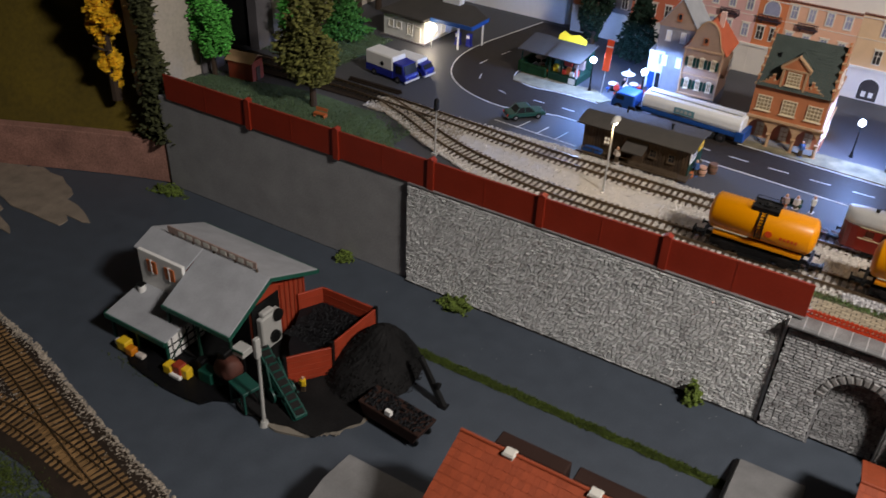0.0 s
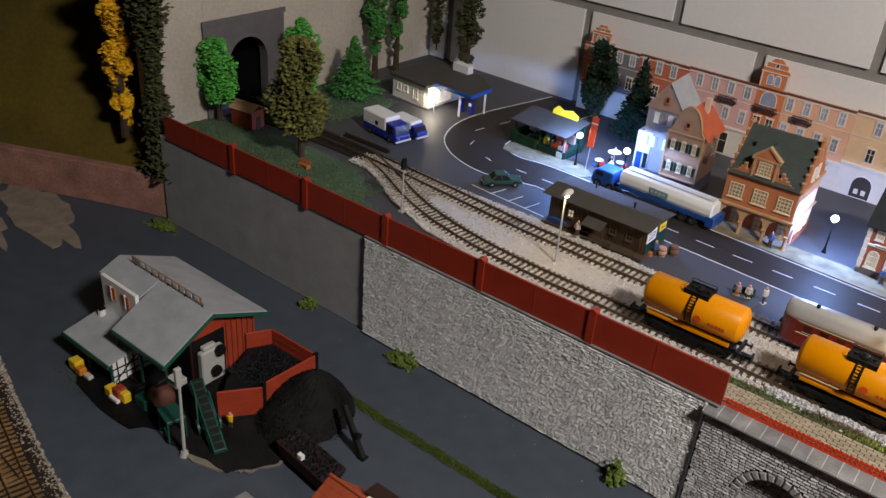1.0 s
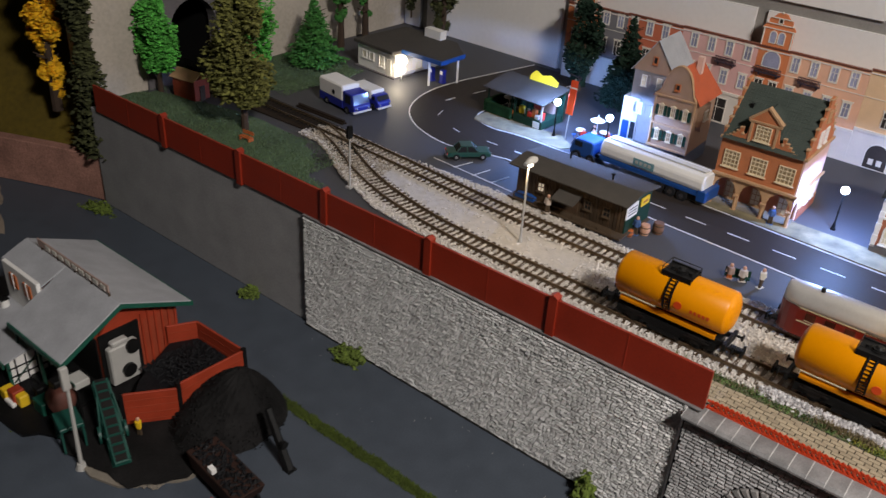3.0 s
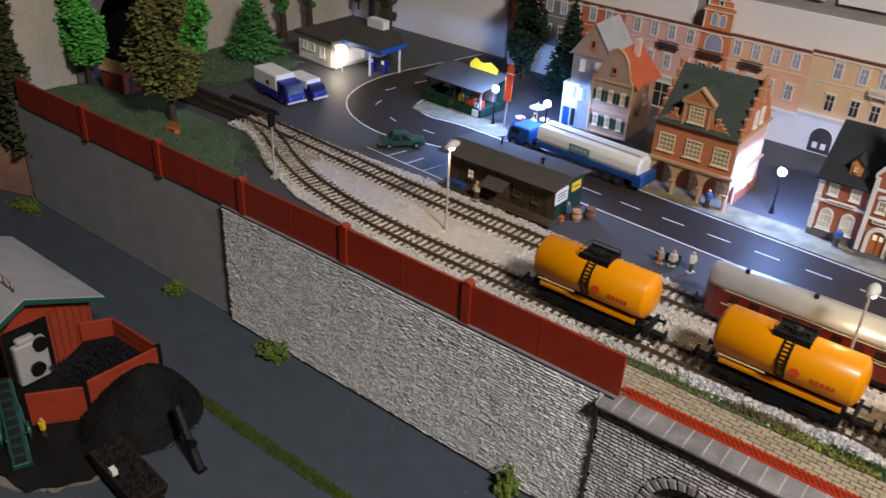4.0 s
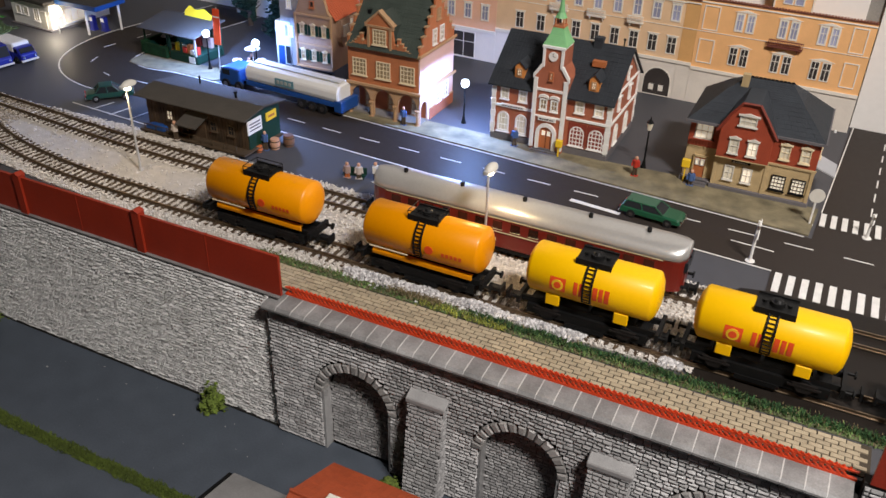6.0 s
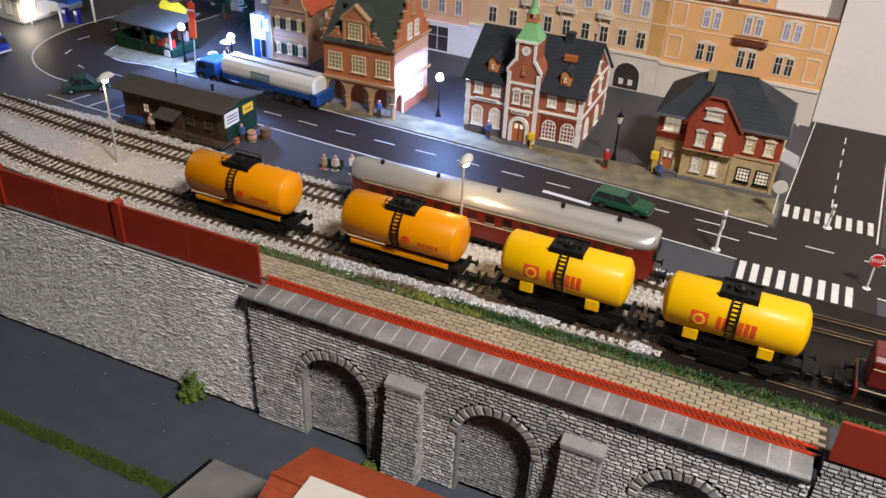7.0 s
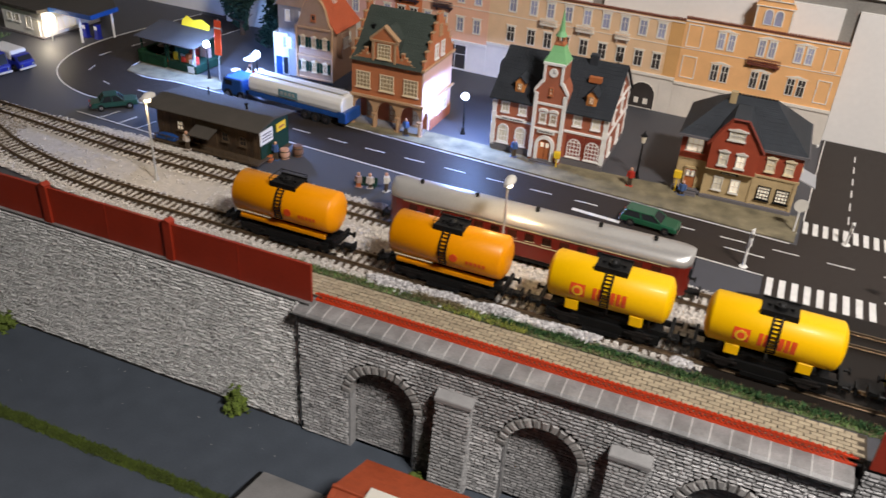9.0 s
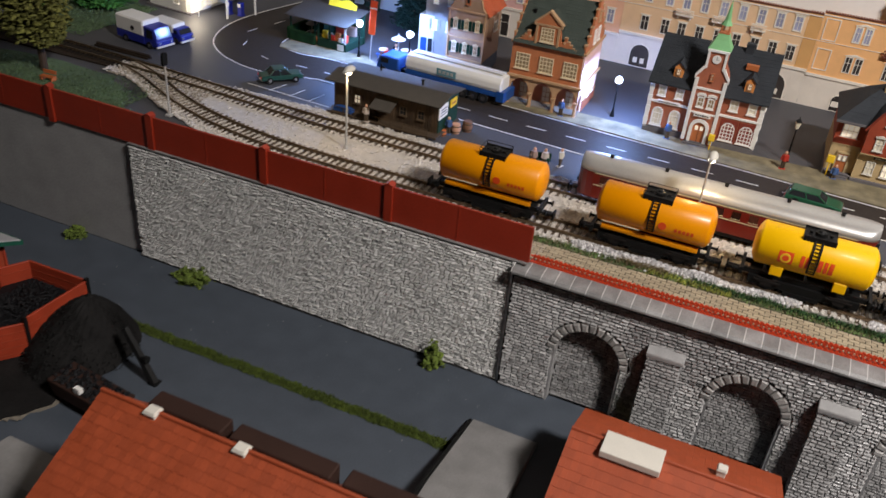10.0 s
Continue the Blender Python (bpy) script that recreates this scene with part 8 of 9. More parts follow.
def clumps(rng, n, spot, size, mat, name, parent, flat=0.55):
    """A crown of many small bent leaf clumps, four triangles each."""
    verts, faces = [], []
    for _ in range(n):
        x, y, z, k = spot(rng)
        s = size * k * rng.uniform(0.6, 1.3)
        a, t = rng.uniform(0, 6.283), rng.uniform(-flat, flat)
        e1 = Vector((math.cos(a), math.sin(a), rng.uniform(-0.5, 0.5)))
        e2 = Vector((-math.sin(a), math.cos(a), t))
        up = e1.cross(e2).normalized() * s * rng.uniform(0.2, 0.6)
        c, b = Vector((x, y, z)), len(verts)
        verts += [tuple(c + up)] + [tuple(c + e1 * s * u + e2 * s * v) for u, v in ((1, 0.2), (0.1, 1), (-1, -0.1), (-0.2, -1))]
        faces += [(b, b + 1, b + 2), (b, b + 2, b + 3), (b, b + 3, b + 4), (b, b + 4, b + 1)]
    return raw(name, verts, faces, mat, parent)


def tree(m, height, width, mat, label, kind="round", seed=1, bare=0.18, n=1500, group="trees", size=0.0042):
    rng = random.Random(seed)
    root = thing("tree", m, label, "tree", group)
    bm = bmesh.new()
    r0 = height * 0.018 + 0.0008
    rod(bm, (0, 0, -0.001), (0.001, 0, height * 0.45), r0 * 1.3, r0 * 0.7, n=8)
    rod(bm, (0.001, 0, height * 0.45), (0, 0.001, height * 0.92), r0 * 0.7, r0 * 0.2, n=8)
    for _ in range(14):
        h, a = rng.uniform(bare, 0.85), rng.uniform(0, 6.283)
        l = width * 0.42 * (1 - h * 0.6)
        rod(bm, (0, 0, height * h), (math.cos(a) * l, math.sin(a) * l, height * h + l * 0.5), r0 * 0.34, r0 * 0.12, n=5)
    part("trunk", bm, "bark", root, "dark brown trunk with limbs")
    centres = []
    for _ in range(26):
        h = rng.uniform(bare, 0.96)
        if kind == "cone":
            reach = (1 - (h - bare) / (1 - bare)) ** 0.8 * 0.5 + 0.04
        elif kind == "column":
            reach = 0.42 * math.sin(math.pi * min(1, 0.15 + 0.85 * (1 - (h - bare) / (1 - bare)))) ** 0.5 + 0.05
        else:
            reach = 0.5 * math.sin(math.pi * (0.12 + 0.84 * (h - bare) / (1 - bare))) ** 0.7
        a, q = rng.uniform(0, 6.283), math.sqrt(rng.uniform(0.1, 1)) * 0.72
        centres.append((math.cos(a) * reach * q * width, math.sin(a) * reach * q * width, h * height, reach * width * 0.52))

    def spot(r):
        if kind == "cone":
            h = bare + (1 - bare) * (1 - math.sqrt(r.uniform(0, 1)))
            tier = (h * 13) % 1.0
            reach = ((1 - (h - bare) / (1 - bare)) * 0.50 + 0.02) * (1.10 - 0.42 * tier)
            a, q = r.uniform(0, 6.283), math.sqrt(r.uniform(0.35, 1))
            k = 1 + 0.2 * math.sin(a * 5 + h * 40)
            return math.cos(a) * reach * q * k * width, math.sin(a) * reach * q * k * width, h * height, 0.85
        c = centres[int(r.uniform(0, 1) * 25.99)]
        v = Vector((r.gauss(0, 1), r.gauss(0, 1), r.gauss(0, 1))).normalized() * r.uniform(0.55, 1.0) * c[3]
        return c[0] + v.x, c[1] + v.y, max(bare * height * 0.8, min(c[2] + v.z * 1.25, height)), 1.0
    clumps(rng, n, spot, size, mat, "crown", root)
    return root


tree(pose(-0.747, 0.090, 0), 0.112, 0.056, "leaf_bright", "bright green broadleaf model tree beside the tunnel", seed=3, bare=0.26, n=3600, size=0.0028)
tree(pose(-0.586, 0.088, 0), 0.150, 0.077, "leaf_olive", "large olive-brown model tree behind the fence", seed=5, bare=0.24, n=5600, size=0.0030)
tree(pose(-0.716, 0.215, 0), 0.126, 0.056, "leaf_bright", "slim bright green model tree at the rock face", seed=7, n=3000, size=0.0028)
tree(pose(-0.700, 0.300, 0), 0.092, 0.072, "leaf_mid", "broad mid green fir tree by the filling station", kind="cone", seed=9, bare=0.06, n=3600, size=0.0030)
tree(pose(-0.738, 0.385, 0), 0.190, 0.040, "leaf_mid", "tall slim green poplar against the rock face", kind="column", seed=11, n=3000, size=0.0030)
tree(pose(-0.735, 0.432, 0), 0.190, 0.036, "leaf_mid", "tall slim green poplar against the rock face", kind="column", seed=12, n=3000, size=0.0030)
tree(pose(-0.655, 0.515, 0), 0.190, 0.050, "leaf_hedge", "tall dark brown-green conifer in the corner", kind="column", seed=13, n=3000, bare=0.1, size=0.0030)
tree(pose(-0.400, 0.490, 0), 0.116, 0.048, "leaf_dark", "slender dark green cypress by the card houses", kind="column", seed=14, bare=0.06, n=3600, size=0.0028)
tree(pose(-0.330, 0.478, 0), 0.116, 0.062, "leaf_dark", "broad dark green cypress by the card houses", kind="cone", seed=15, bare=0.04, n=4200, size=0.0028)
# autumn tree and dark ivy on the hill's edge
tree(pose(-0.826, -0.002, -0.020), 0.240, 0.046, "leaf_yellow", "golden yellow autumn tree on the hillside", kind="column", seed=16, bare=0.05, n=5200, size=0.0036)


def ivy(x0, y0, z0, x1, y1, z1, spread, n, seed, label, mat="leaf_hedge"):
    rng = random.Random(seed)
    root = thing("ivy", pose(0, 0, 0), label, "ivy")

    def spot(r):
        t = r.uniform(0, 1)
        k = spread * (0.75 + 0.5 * noise.noise(Vector((t * 6, seed, 0.5))))
        return x0 + (x1 - x0) * t + r.gauss(0, k * 0.45), y0 + (y1 - y0) * t + r.gauss(0, k * 0.35), z0 + (z1 - z0) * t, 1.0
    clumps(rng, n, spot, 0.0036, mat, "foliage", root)
    bm = bmesh.new()
    rod(bm, (x0, y0, z0 - 0.012), (x1, y1, z1), 0.0016, 0.0008, n=6)
    part("stem", bm, "bark", root)


ivy(-0.764, 0.008, -0.060, -0.772, 0.012, 0.26, 0.023, 8000, 21, "dark olive ivy hanging down the corner of the rock")
ivy(-0.735, 0.535, 0.03, -0.735, 0.53, 0.30, 0.016, 1200, 22, "dark hanging ivy in the room corner")
for x, y, z, s, k in ((-0.985, 0.10, 0.17, 0.03, 31), (-0.90, 0.09, 0.20, 0.03, 32), (-1.06, 0.04, 0.16, 0.025, 33)):
    tree(pose(x, y, z - 0.03), 0.07, 0.075, "leaf_dark", "dark green bush on the hillside", seed=k, bare=0.02, n=700, group="hill bushes")


def bush(x, y, z, r, seed, mat="bush", flat=0.55, label="small yellow-green flock bush at the wall foot", turn=0.0, long=1.0):
    rng = random.Random(seed)
    root = thing("bush", pose(x, y, z, 0, 0, turn), label, "bush", "wall bushes")

    def spot(q):
        v = Vector((q.gauss(0, 1), q.gauss(0, 1), abs(q.gauss(0, 1)))).normalized() * math.sqrt(q.uniform(0.15, 1)) * r
        v *= 0.80 + 0.75 * noise.noise(Vector((v.x, v.y, v.z)) * 2.2 / r + Vector((seed * 3.1, 0, 0)))
        return v.x * long, v.y, v.z * flat * 1.6, 1.0
    clumps(rng, 900, spot, 0.0017, mat, "foliage", root)
    bm = bmesh.new()
    for i in range(5):
        a = i * 1.3
        rod(bm, (0, 0, 0), (math.cos(a) * r * 0.5 * long, math.sin(a) * r * 0.5, r * flat), 0.0006, 0.0003, n=5)
    part("twigs", bm, "bark", root)


bush(-0.4715, -0.010, Z_YARD, 0.0115, 1)
bush(-0.3210, -0.015, Z_YARD, 0.0140, 2, long=1.8)
bush(-0.0680, -0.012, Z_YARD, 0.0100, 3, flat=1.45)
bush(-0.7420, -0.016, Z_YARD, 0.0130, 4, long=2.4, flat=0.35)
bush(0.0960, -0.030, Z_YARD, 0.0130, 5, flat=0.7)


def turf(name, n, spot, mat, label, h=0.0022, seed=1):
    """Short flock fibres as one object."""
    rng = random.Random(seed)
    verts, faces = [], []
    for _ in range(n):
        x, y, z = spot(rng)
        a, k, l = rng.uniform(0, 6.283), h * rng.uniform(0.5, 1.4), rng.uniform(0.3, 1.1) * h
        b = len(verts)
        c, s = math.cos(a) * 0.0006, math.sin(a) * 0.0006
        d = rng.uniform(0, 6.283)
        verts += [(x - c, y - s, z), (x + c, y + s, z), (x + math.cos(d) * l, y + math.sin(d) * l, z + k)]
        faces.append((b, b + 1, b + 2))
    return stuff(raw(name, verts, faces, mat), label, "grass")


def along(x0, x1, yc, half, z):
    def spot(r):
        x = r.uniform(x0, x1)
        w = half(x) if callable(half) else half
        return x, (yc(x) if callable(yc) else yc) + max(-1, min(1, r.gauss(0, 0.5))) * w, z
    return spot


turf("grass_strip", 6500, along(-0.05, 0.62, lambda x: 0.0402 + 0.003 * x + 0.0018 * noise.noise(Vector((x * 40, 0, 0))), lambda x: 0.0056 + 0.0026 * noise.noise(Vector((x * 55, 1, 0))), 0.0008), "grass", "green flock grass strip along the brick path", 0.0020, 1)
turf("dry_grass", 3200, along(-0.05, 0.62, lambda x: 0.0415 + 0.003 * x + 0.003 * noise.noise(Vector((x * 25, 7, 0))), 0.0065, 0.0008), "dry_grass", "withered brown flock in the grass strip", 0.0018, 12)
turf("yellow_grass", 600, along(0.085, 0.150, lambda x: 0.0385 + 0.002 * noise.noise(Vector((x * 90, 5, 0))), 0.0040, 0.0010), "yellow_grass", "yellow-green flock tuft in the grass strip", 0.0022, 15)
turf("dark_grass", 2600, along(0.12, 0.40, lambda x: 0.0425 + 0.002 * noise.noise(Vector((x * 60, 9, 0))), 0.0036, 0.0012), "bush_dark", "dark green flock in the grass strip", 0.0026, 16)
turf("dry_grass", 900, along(0.060, 0.100, 0.0425, 0.004, 0.0010), "dry_grass", "brown withered tuft beside the path", 0.0030, 2)
turf("grass", 7000, along(-0.76, -0.45, lambda x: 0.062 + 0.06 * (x + 0.6), lambda x: 0.048 - 0.10 * max(0, x + 0.52), 0.0014), "turf_green", "green flock turf by the tunnel track", 0.0022, 3)
turf("grass", 1900, along(-0.545, -0.415, 0.034, lambda x: 0.026 - 0.14 * max(0, x + 0.47), 0.0011), "turf_green", "green flock turf along the fence", 0.0022, 9)
turf("grass", 4500, lambda r: (r.uniform(-0.76, -0.635), r.uniform(0.19, 0.33), 0.0014), "turf_green", "green flock turf under the trees", 0.0022, 4)
structure(ribbon("moss_base", [Vector((x * 0.01, -0.0955 + 0.0014 * noise.noise(Vector((x * 0.6, 0, 4))))) for x in range(-33, 1, 2)], 0.0085, Z_YARD, "moss", 0.0006), "olive green moss strip on the yard floor", "moss")
turf("moss_strip", 13000, along(-0.335, 0.0, lambda x: -0.0955 + 0.0014 * noise.noise(Vector((x * 60, 0, 4))), lambda x: 0.0050 + 0.0018 * noise.noise(Vector((x * 70, 3, 0))), Z_YARD), "moss", "olive green moss strip across the yard floor", 0.0022, 5)
turf("moss", 2600, lambda r: (r.gauss(-0.525, 0.035), r.gauss(-0.412, 0.009), Z_YARD + 0.0004), "moss", "olive moss beside the yard tracks", 0.003, 6)
turf("moss", 350, lambda r: (r.gauss(-0.50, 0.025), r.gauss(-0.262, 0.004), Z_YARD + 0.0008), "moss", "thin moss along the soot-stained ground", 0.0018, 8)


def stones(name, n, spot, size, mat, label, seed):
    """Loose ballast as one object of many small uneven stones."""
    rng = random.Random(seed)
    verts, faces = [], []
    f6 = ((0, 2, 4), (2, 1, 4), (1, 3, 4), (3, 0, 4), (2, 0, 5), (1, 2, 5), (3, 1, 5), (0, 3, 5))
    while n:
        p = spot(rng)
        if p is None:
            continue
        n -= 1
        s = size * rng.uniform(0.55, 1.3)
        b = len(verts)
        a = rng.uniform(0, 6.283)
        c, d = math.cos(a), math.sin(a)
        for u, v, w in ((1, 0, 0), (-1, 0, 0), (0, 1, 0), (0, -1, 0), (0, 0, 1), (0, 0, -1)):
            k = s * rng.uniform(0.65, 1.3)
            verts.append((p[0] + (u * c - v * d) * k, p[1] + (u * d + v * c) * k, p[2] + w * k * 0.75))
        faces += [tuple(b + i for i in f) for f in f6]
    return stuff(raw(name, verts, faces, mat), label, "ballast")


def line_y(pts):
    line = curve(pts, 10)
    xs, ys = [p.x for p in line], [p.y for p in line]
    return lambda x: float(np.interp(x, xs, ys))


far_y, near_y = line_y(FAR), line_y(NEAR)


def bed_low(x):
    return float(np.interp(x, [-0.505, -0.47, -0.43, -0.36, -0.28, -0.18, 0.0, 0.12, 0.22, 0.27], [0.125, 0.108, 0.084, 0.055, 0.046, 0.041, 0.045, 0.049, 0.051, 0.053]))


def bed_high(x):
    return float(np.interp(x, [-0.56, -0.40, -0.28, -0.155, -0.05, 0.16, 0.27], [0.167, 0.160, 0.165, 0.156, 0.154, 0.152, 0.150]))


def ballast_spot(r):
    x = r.uniform(-0.54, 0.268)
    if x < -0.43 and r.uniform(0, 1) < 0.6:
        return None
    y = r.uniform(bed_low(x) - 0.002, bed_high(x) + 0.0015)
    for c in (far_y(x), near_y(x) if x > -0.48 else 9):
        o = abs(y - c)
        if abs(o - 0.00825) < 0.0017:
            return None
        if o < 0.0150:
            # between the sleepers only, and low
            return (x, y, 0.0013 + r.uniform(0, 0.0006))
    if x < 0.10 and abs(y - (far_y(x) + near_y(x)) / 2) < 0.018 and r.uniform(0, 1) < (0.92 if x < -0.16 else 0.35):
        return None
    return x, y, 0.0014 + r.uniform(0, 0.0016)


stones("ballast_stones", 24000, ballast_spot, 0.00105, "ballast", "pale grey ballast stones round the tracks", 41)


def switch_spot(r):
    # dull, dusty stones where the two tracks part
    x = r.uniform(-0.53, -0.40)
    y = r.uniform(bed_low(x) - 0.004, bed_high(x))
    for c in (far_y(x), near_y(x) if x > -0.48 else 9):
        if abs(abs(y - c) - 0.00825) < 0.0017:
            return None
    return x, y, 0.0014 + r.uniform(0, 0.0012)


stones("ballast_stones", 2600, switch_spot, 0.00110, "ballast_yard", "dull dusty ballast stones at the switch", 48)
stones("ballast_stones", 1900, lambda r: (lambda x: (x, float(np.interp(x, [-0.74, -0.62, -0.54, -0.46, -0.38, -0.28], [-0.280, -0.297, -0.319, -0.339, -0.354, -0.368])) - abs(r.gauss(0, 0.006)) + 0.004, Z_YARD + 0.001))(r.uniform(-0.74, -0.28)), 0.0014, "ballast_yard", "dull ballast stones along the yard track", 42)
stones("ballast_stones", 350, lambda r: (r.gauss(-0.60, 0.03), r.gauss(-0.352, 0.008), Z_YARD + 0.0012), 0.0010, "ballast_yard", "dull ballast stones between the yard sleepers", 43)
stones("gravel", 900, lambda r: (lambda a: (-0.372 + math.cos(a) * 0.079 * 0.94 - math.sin(a) * 0.064 * -0.34, -0.176 + math.cos(a) * 0.079 * -0.34 + math.sin(a) * 0.064 * 0.94 + r.gauss(0, 0.002), Z_YARD + 0.0022))(r.uniform(3.4, 5.9)), 0.0011, "concrete", "fine grey gravel along the pad's rim", 44)


stones("crumbs", 60, lambda r: (r.uniform(-0.45, 0.35), -0.012 - abs(r.gauss(0, 0.05)), Z_YARD + 0.0002), 0.00042, "ballast", "stray pale crumbs on the yard floor", 49)


def heaped_spot(r):
    # the loose white heaps between the near track and the grass
    x = r.uniform(0.02, 0.262)
    k = noise.noise(Vector((x * 38, 2.5, 0)))
    if x > 0.195 and k < -0.05:
        return None
    w = 0.0046 + 0.0048 * k
    o = r.gauss(0, 0.5)
    return x, bed_low(x) + 0.0022 + o * w, 0.0014 + max(0.0, 1 - o * o) * r.uniform(0, 0.0036) * (0.6 + k)


stones("ballast_stones", 2300, heaped_spot, 0.0015, "ballast_white", "loose white ballast stones heaped beside the grass", 47)

# ---- lamps, signals, signs and figures ----


def street_lamp(x, y, lit, label):
    root = thing("street_lamp", pose(x, y, 0), label, "street lamp", "street lamps")
    bm = bmesh.new()
    rod(bm, (0, 0, 0), (0, 0, 0.0025), 0.0028, 0.0022, n=12)
    rod(bm, (0, 0, 0.0025), (0, 0, 0.0075), 0.0019, 0.0012, n=12)
    rod(bm, (0, 0, 0.0075), (0, 0, 0.0375), 0.0009, 0.0007, n=10)
    rod(bm, (0, 0, 0.0180), (0, 0, 0.0192), 0.0014, n=10)
    part("post", bm, "black", root, "black cast post")
    bm = bmesh.new()
    if lit:
        ball(bm, (0, 0, 0.0415), 0.0040, 1.0, 18, 12)
        part("globe", bm, "led", root, "glowing blue-white globe", smooth=True)
    else:
        rod(bm, (0, 0, 0.0370), (0, 0, 0.0440), 0.0016, 0.0030, n=6)
        part("lantern_glass", bm, "curtain", root, "unlit lantern glass")
        bm = bmesh.new()
        rod(bm, (0, 0, 0.0440), (0, 0, 0.0475), 0.0036, 0.0006, n=6)
        rod(bm, (0, 0, 0.0475), (0, 0, 0.0495), 0.0005, n=6)
        part("lantern_cap", bm, "black", root)


street_lamp(-0.0200, 0.3360, True, "black street lamp with glowing blue-white globe")
street_lamp(-0.3355, 0.3310, True, "black street lamp with glowing blue-white globe")
street_lamp(-0.2690, 0.3320, True, "black street lamp with glowing blue-white globe")
street_lamp(0.1665, 0.3240, False, "unlit black street lantern between the houses")


def platform_lamp(x, y, z0, top, lit, label, mat="post_grey"):
    root = thing("platform_lamp", pose(x, y, z0), label, "lamp post", "platform lamps")
    bm = bmesh.new()
    rod(bm, (0, 0, 0), (0, 0, 0.004), 0.0022, 0.0016, n=10)
    rod(bm, (0, 0, 0.004), (0, 0, top), 0.0011, 0.0008, n=10)
    part("post", bm, mat, root, "grey metal post")
    bm = bmesh.new()
    ball(bm, (0, 0, 0), 0.0040, 1.0, 20, 12)
    bmesh.ops.delete(bm, geom=[v for v in bm.verts if v.co.z < -0.0006], context="VERTS")
    bmesh.ops.scale(bm, vec=(1.0, 2.0, 1.05), verts=bm.verts)
    bmesh.ops.translate(bm, vec=(0.0006, 0.0030, top + 0.0008), verts=bm.verts)
    part("shade", bm, "white_dull", root, "pale long domed lamp shade", smooth=True)
    bm = bmesh.new()
    bx(bm, -0.0016, 0.0016, -0.0062, -0.0030, top - 0.0006, top + 0.0022)
    part("bracket", bm, mat, root, bevel=0.0004)
    bm = bmesh.new()
    ball(bm, (0.0006, 0.0010, top - 0.0012), 0.0029 if lit else 0.0014, 0.75, 12, 8)
    part("bulb", bm, "bulb" if lit else "curtain", root, smooth=True)


platform_lamp(-0.2200, 0.0985, 0.0, 0.0780, True, "grey platform lamp with glowing warm bulb")
platform_lamp(0.1060, 0.1000, 0.0, 0.0790, True, "grey platform lamp with glowing warm bulb")
yl = thing("yard_lamp", pose(-0.3735, -0.2520, Z_YARD), "unlit grey concrete lamp post in the yard", "lamp post")
bm = bmesh.new()
rod(bm, (0, 0, 0), (0, 0, 0.005), 0.0048, 0.0030, n=10)
rod(bm, (0, 0, 0.005), (0, 0.002, 0.080), 0.0017, 0.0013, n=10)
part("post", bm, "post_grey", yl)
built("lamp_head", (-0.0020, 0.0020, -0.0015, 0.0045, 0.0770, 0.0970), mat="post_grey", parent=yl, label="grey upright lamp head", bevel=0.0006)


def signal(x, y):
    root = thing("railway_signal", pose(x, y, 0), "slim grey railway light signal beside the track", "signal")
    bm = bmesh.new()
    rod(bm, (0, 0, 0), (0, 0, 0.052), 0.0010, 0.0009, n=8)
    bx(bm, -0.0030, 0.0030, -0.0030, 0.0030, 0, 0.0020)
    part("mast", bm, "post_grey", root, "grey mast")
    bm = bmesh.new()
    prism(bm, [(-0.0024, 0.052), (0.0024, 0.052), (0.0034, 0.0540), (0.0034, 0.0625), (0.0018, 0.0650), (-0.0018, 0.0650), (-0.0034, 0.0625), (-0.0034, 0.0540)], "x", -0.0012, 0.0012)
    part("signal_head", bm, "black", root, "black signal head")


signal(-0.4035, 0.0690)


def figure(x, y, z, body, head, label, turn=0, seat=False, legs="wood_dark"):
    """A painted figure as one plain mesh."""
    bm = bmesh.new()
    leg = 0.0085 if not seat else 0.0045
    for s in (-1, 1):
        rod(bm, (s * 0.0011, 0.0006 * s, 0), (s * 0.0009, 0, leg), 0.0011, 0.0013, n=7)
        rod(bm, (s * 0.0026, 0, leg + 0.0062), (s * 0.0032, -0.0010, leg + 0.0008), 0.0008, n=6)
    rod(bm, (0, 0, leg), (0, 0, leg + 0.0065), 0.0023, 0.0027, n=10)
    ball(bm, (0, 0, leg + 0.0086), 0.0016, 1.15, 10, 8)
    bx(bm, -0.0032, 0.0032, -0.0022, 0.0022, 0, 0.0004)
    for f in bm.faces:
        h = f.calc_center_median().z
        f.material_index = 1 if h > leg + 0.0066 else 2 if 0.0004 < h < leg - 0.0004 else 0
    ob = part("figurine", bm, body)
    for extra in (head, legs):
        ob.data.materials.append(M[extra])
    ob.matrix_basis = pose(x, y, z, 0, 0, turn)
    return tagged(ob, label, "figurine", "painted figurines")


figure(-0.0570, 0.1755, 0.001, "board_pale", "figure_skin", "tiny reddish painted figurine seated beside the track", 0, True, "bench_orange")
figure(-0.0470, 0.1785, 0.001, "figure_pale", "figure_skin", "tiny pale painted figurine seated beside the track", 30, True)
figure(-0.0320, 0.1815, 0, "white_dull", "figure_skin", "tiny pale grey painted figurine waiting beside the track", 70)
seat_ = thing("bench", pose(-0.0520, 0.1800, 0, 0, 0, 16), "dark green bench behind the seated figurines", "bench", "benches")
built("seat", (-0.0105, 0.0105, -0.003, 0.001, 0.0030, 0.0040), mat="green_dark", parent=seat_)
built("backrest", (-0.0105, 0.0105, 0.001, 0.0018, 0.0040, 0.0095), mat="green_dark", parent=seat_)
for x in (-0.008, 0.008):
    built("leg", (x - 0.0006, x + 0.0006, -0.003, 0.001, 0, 0.0030), mat="green_dark", parent=seat_)
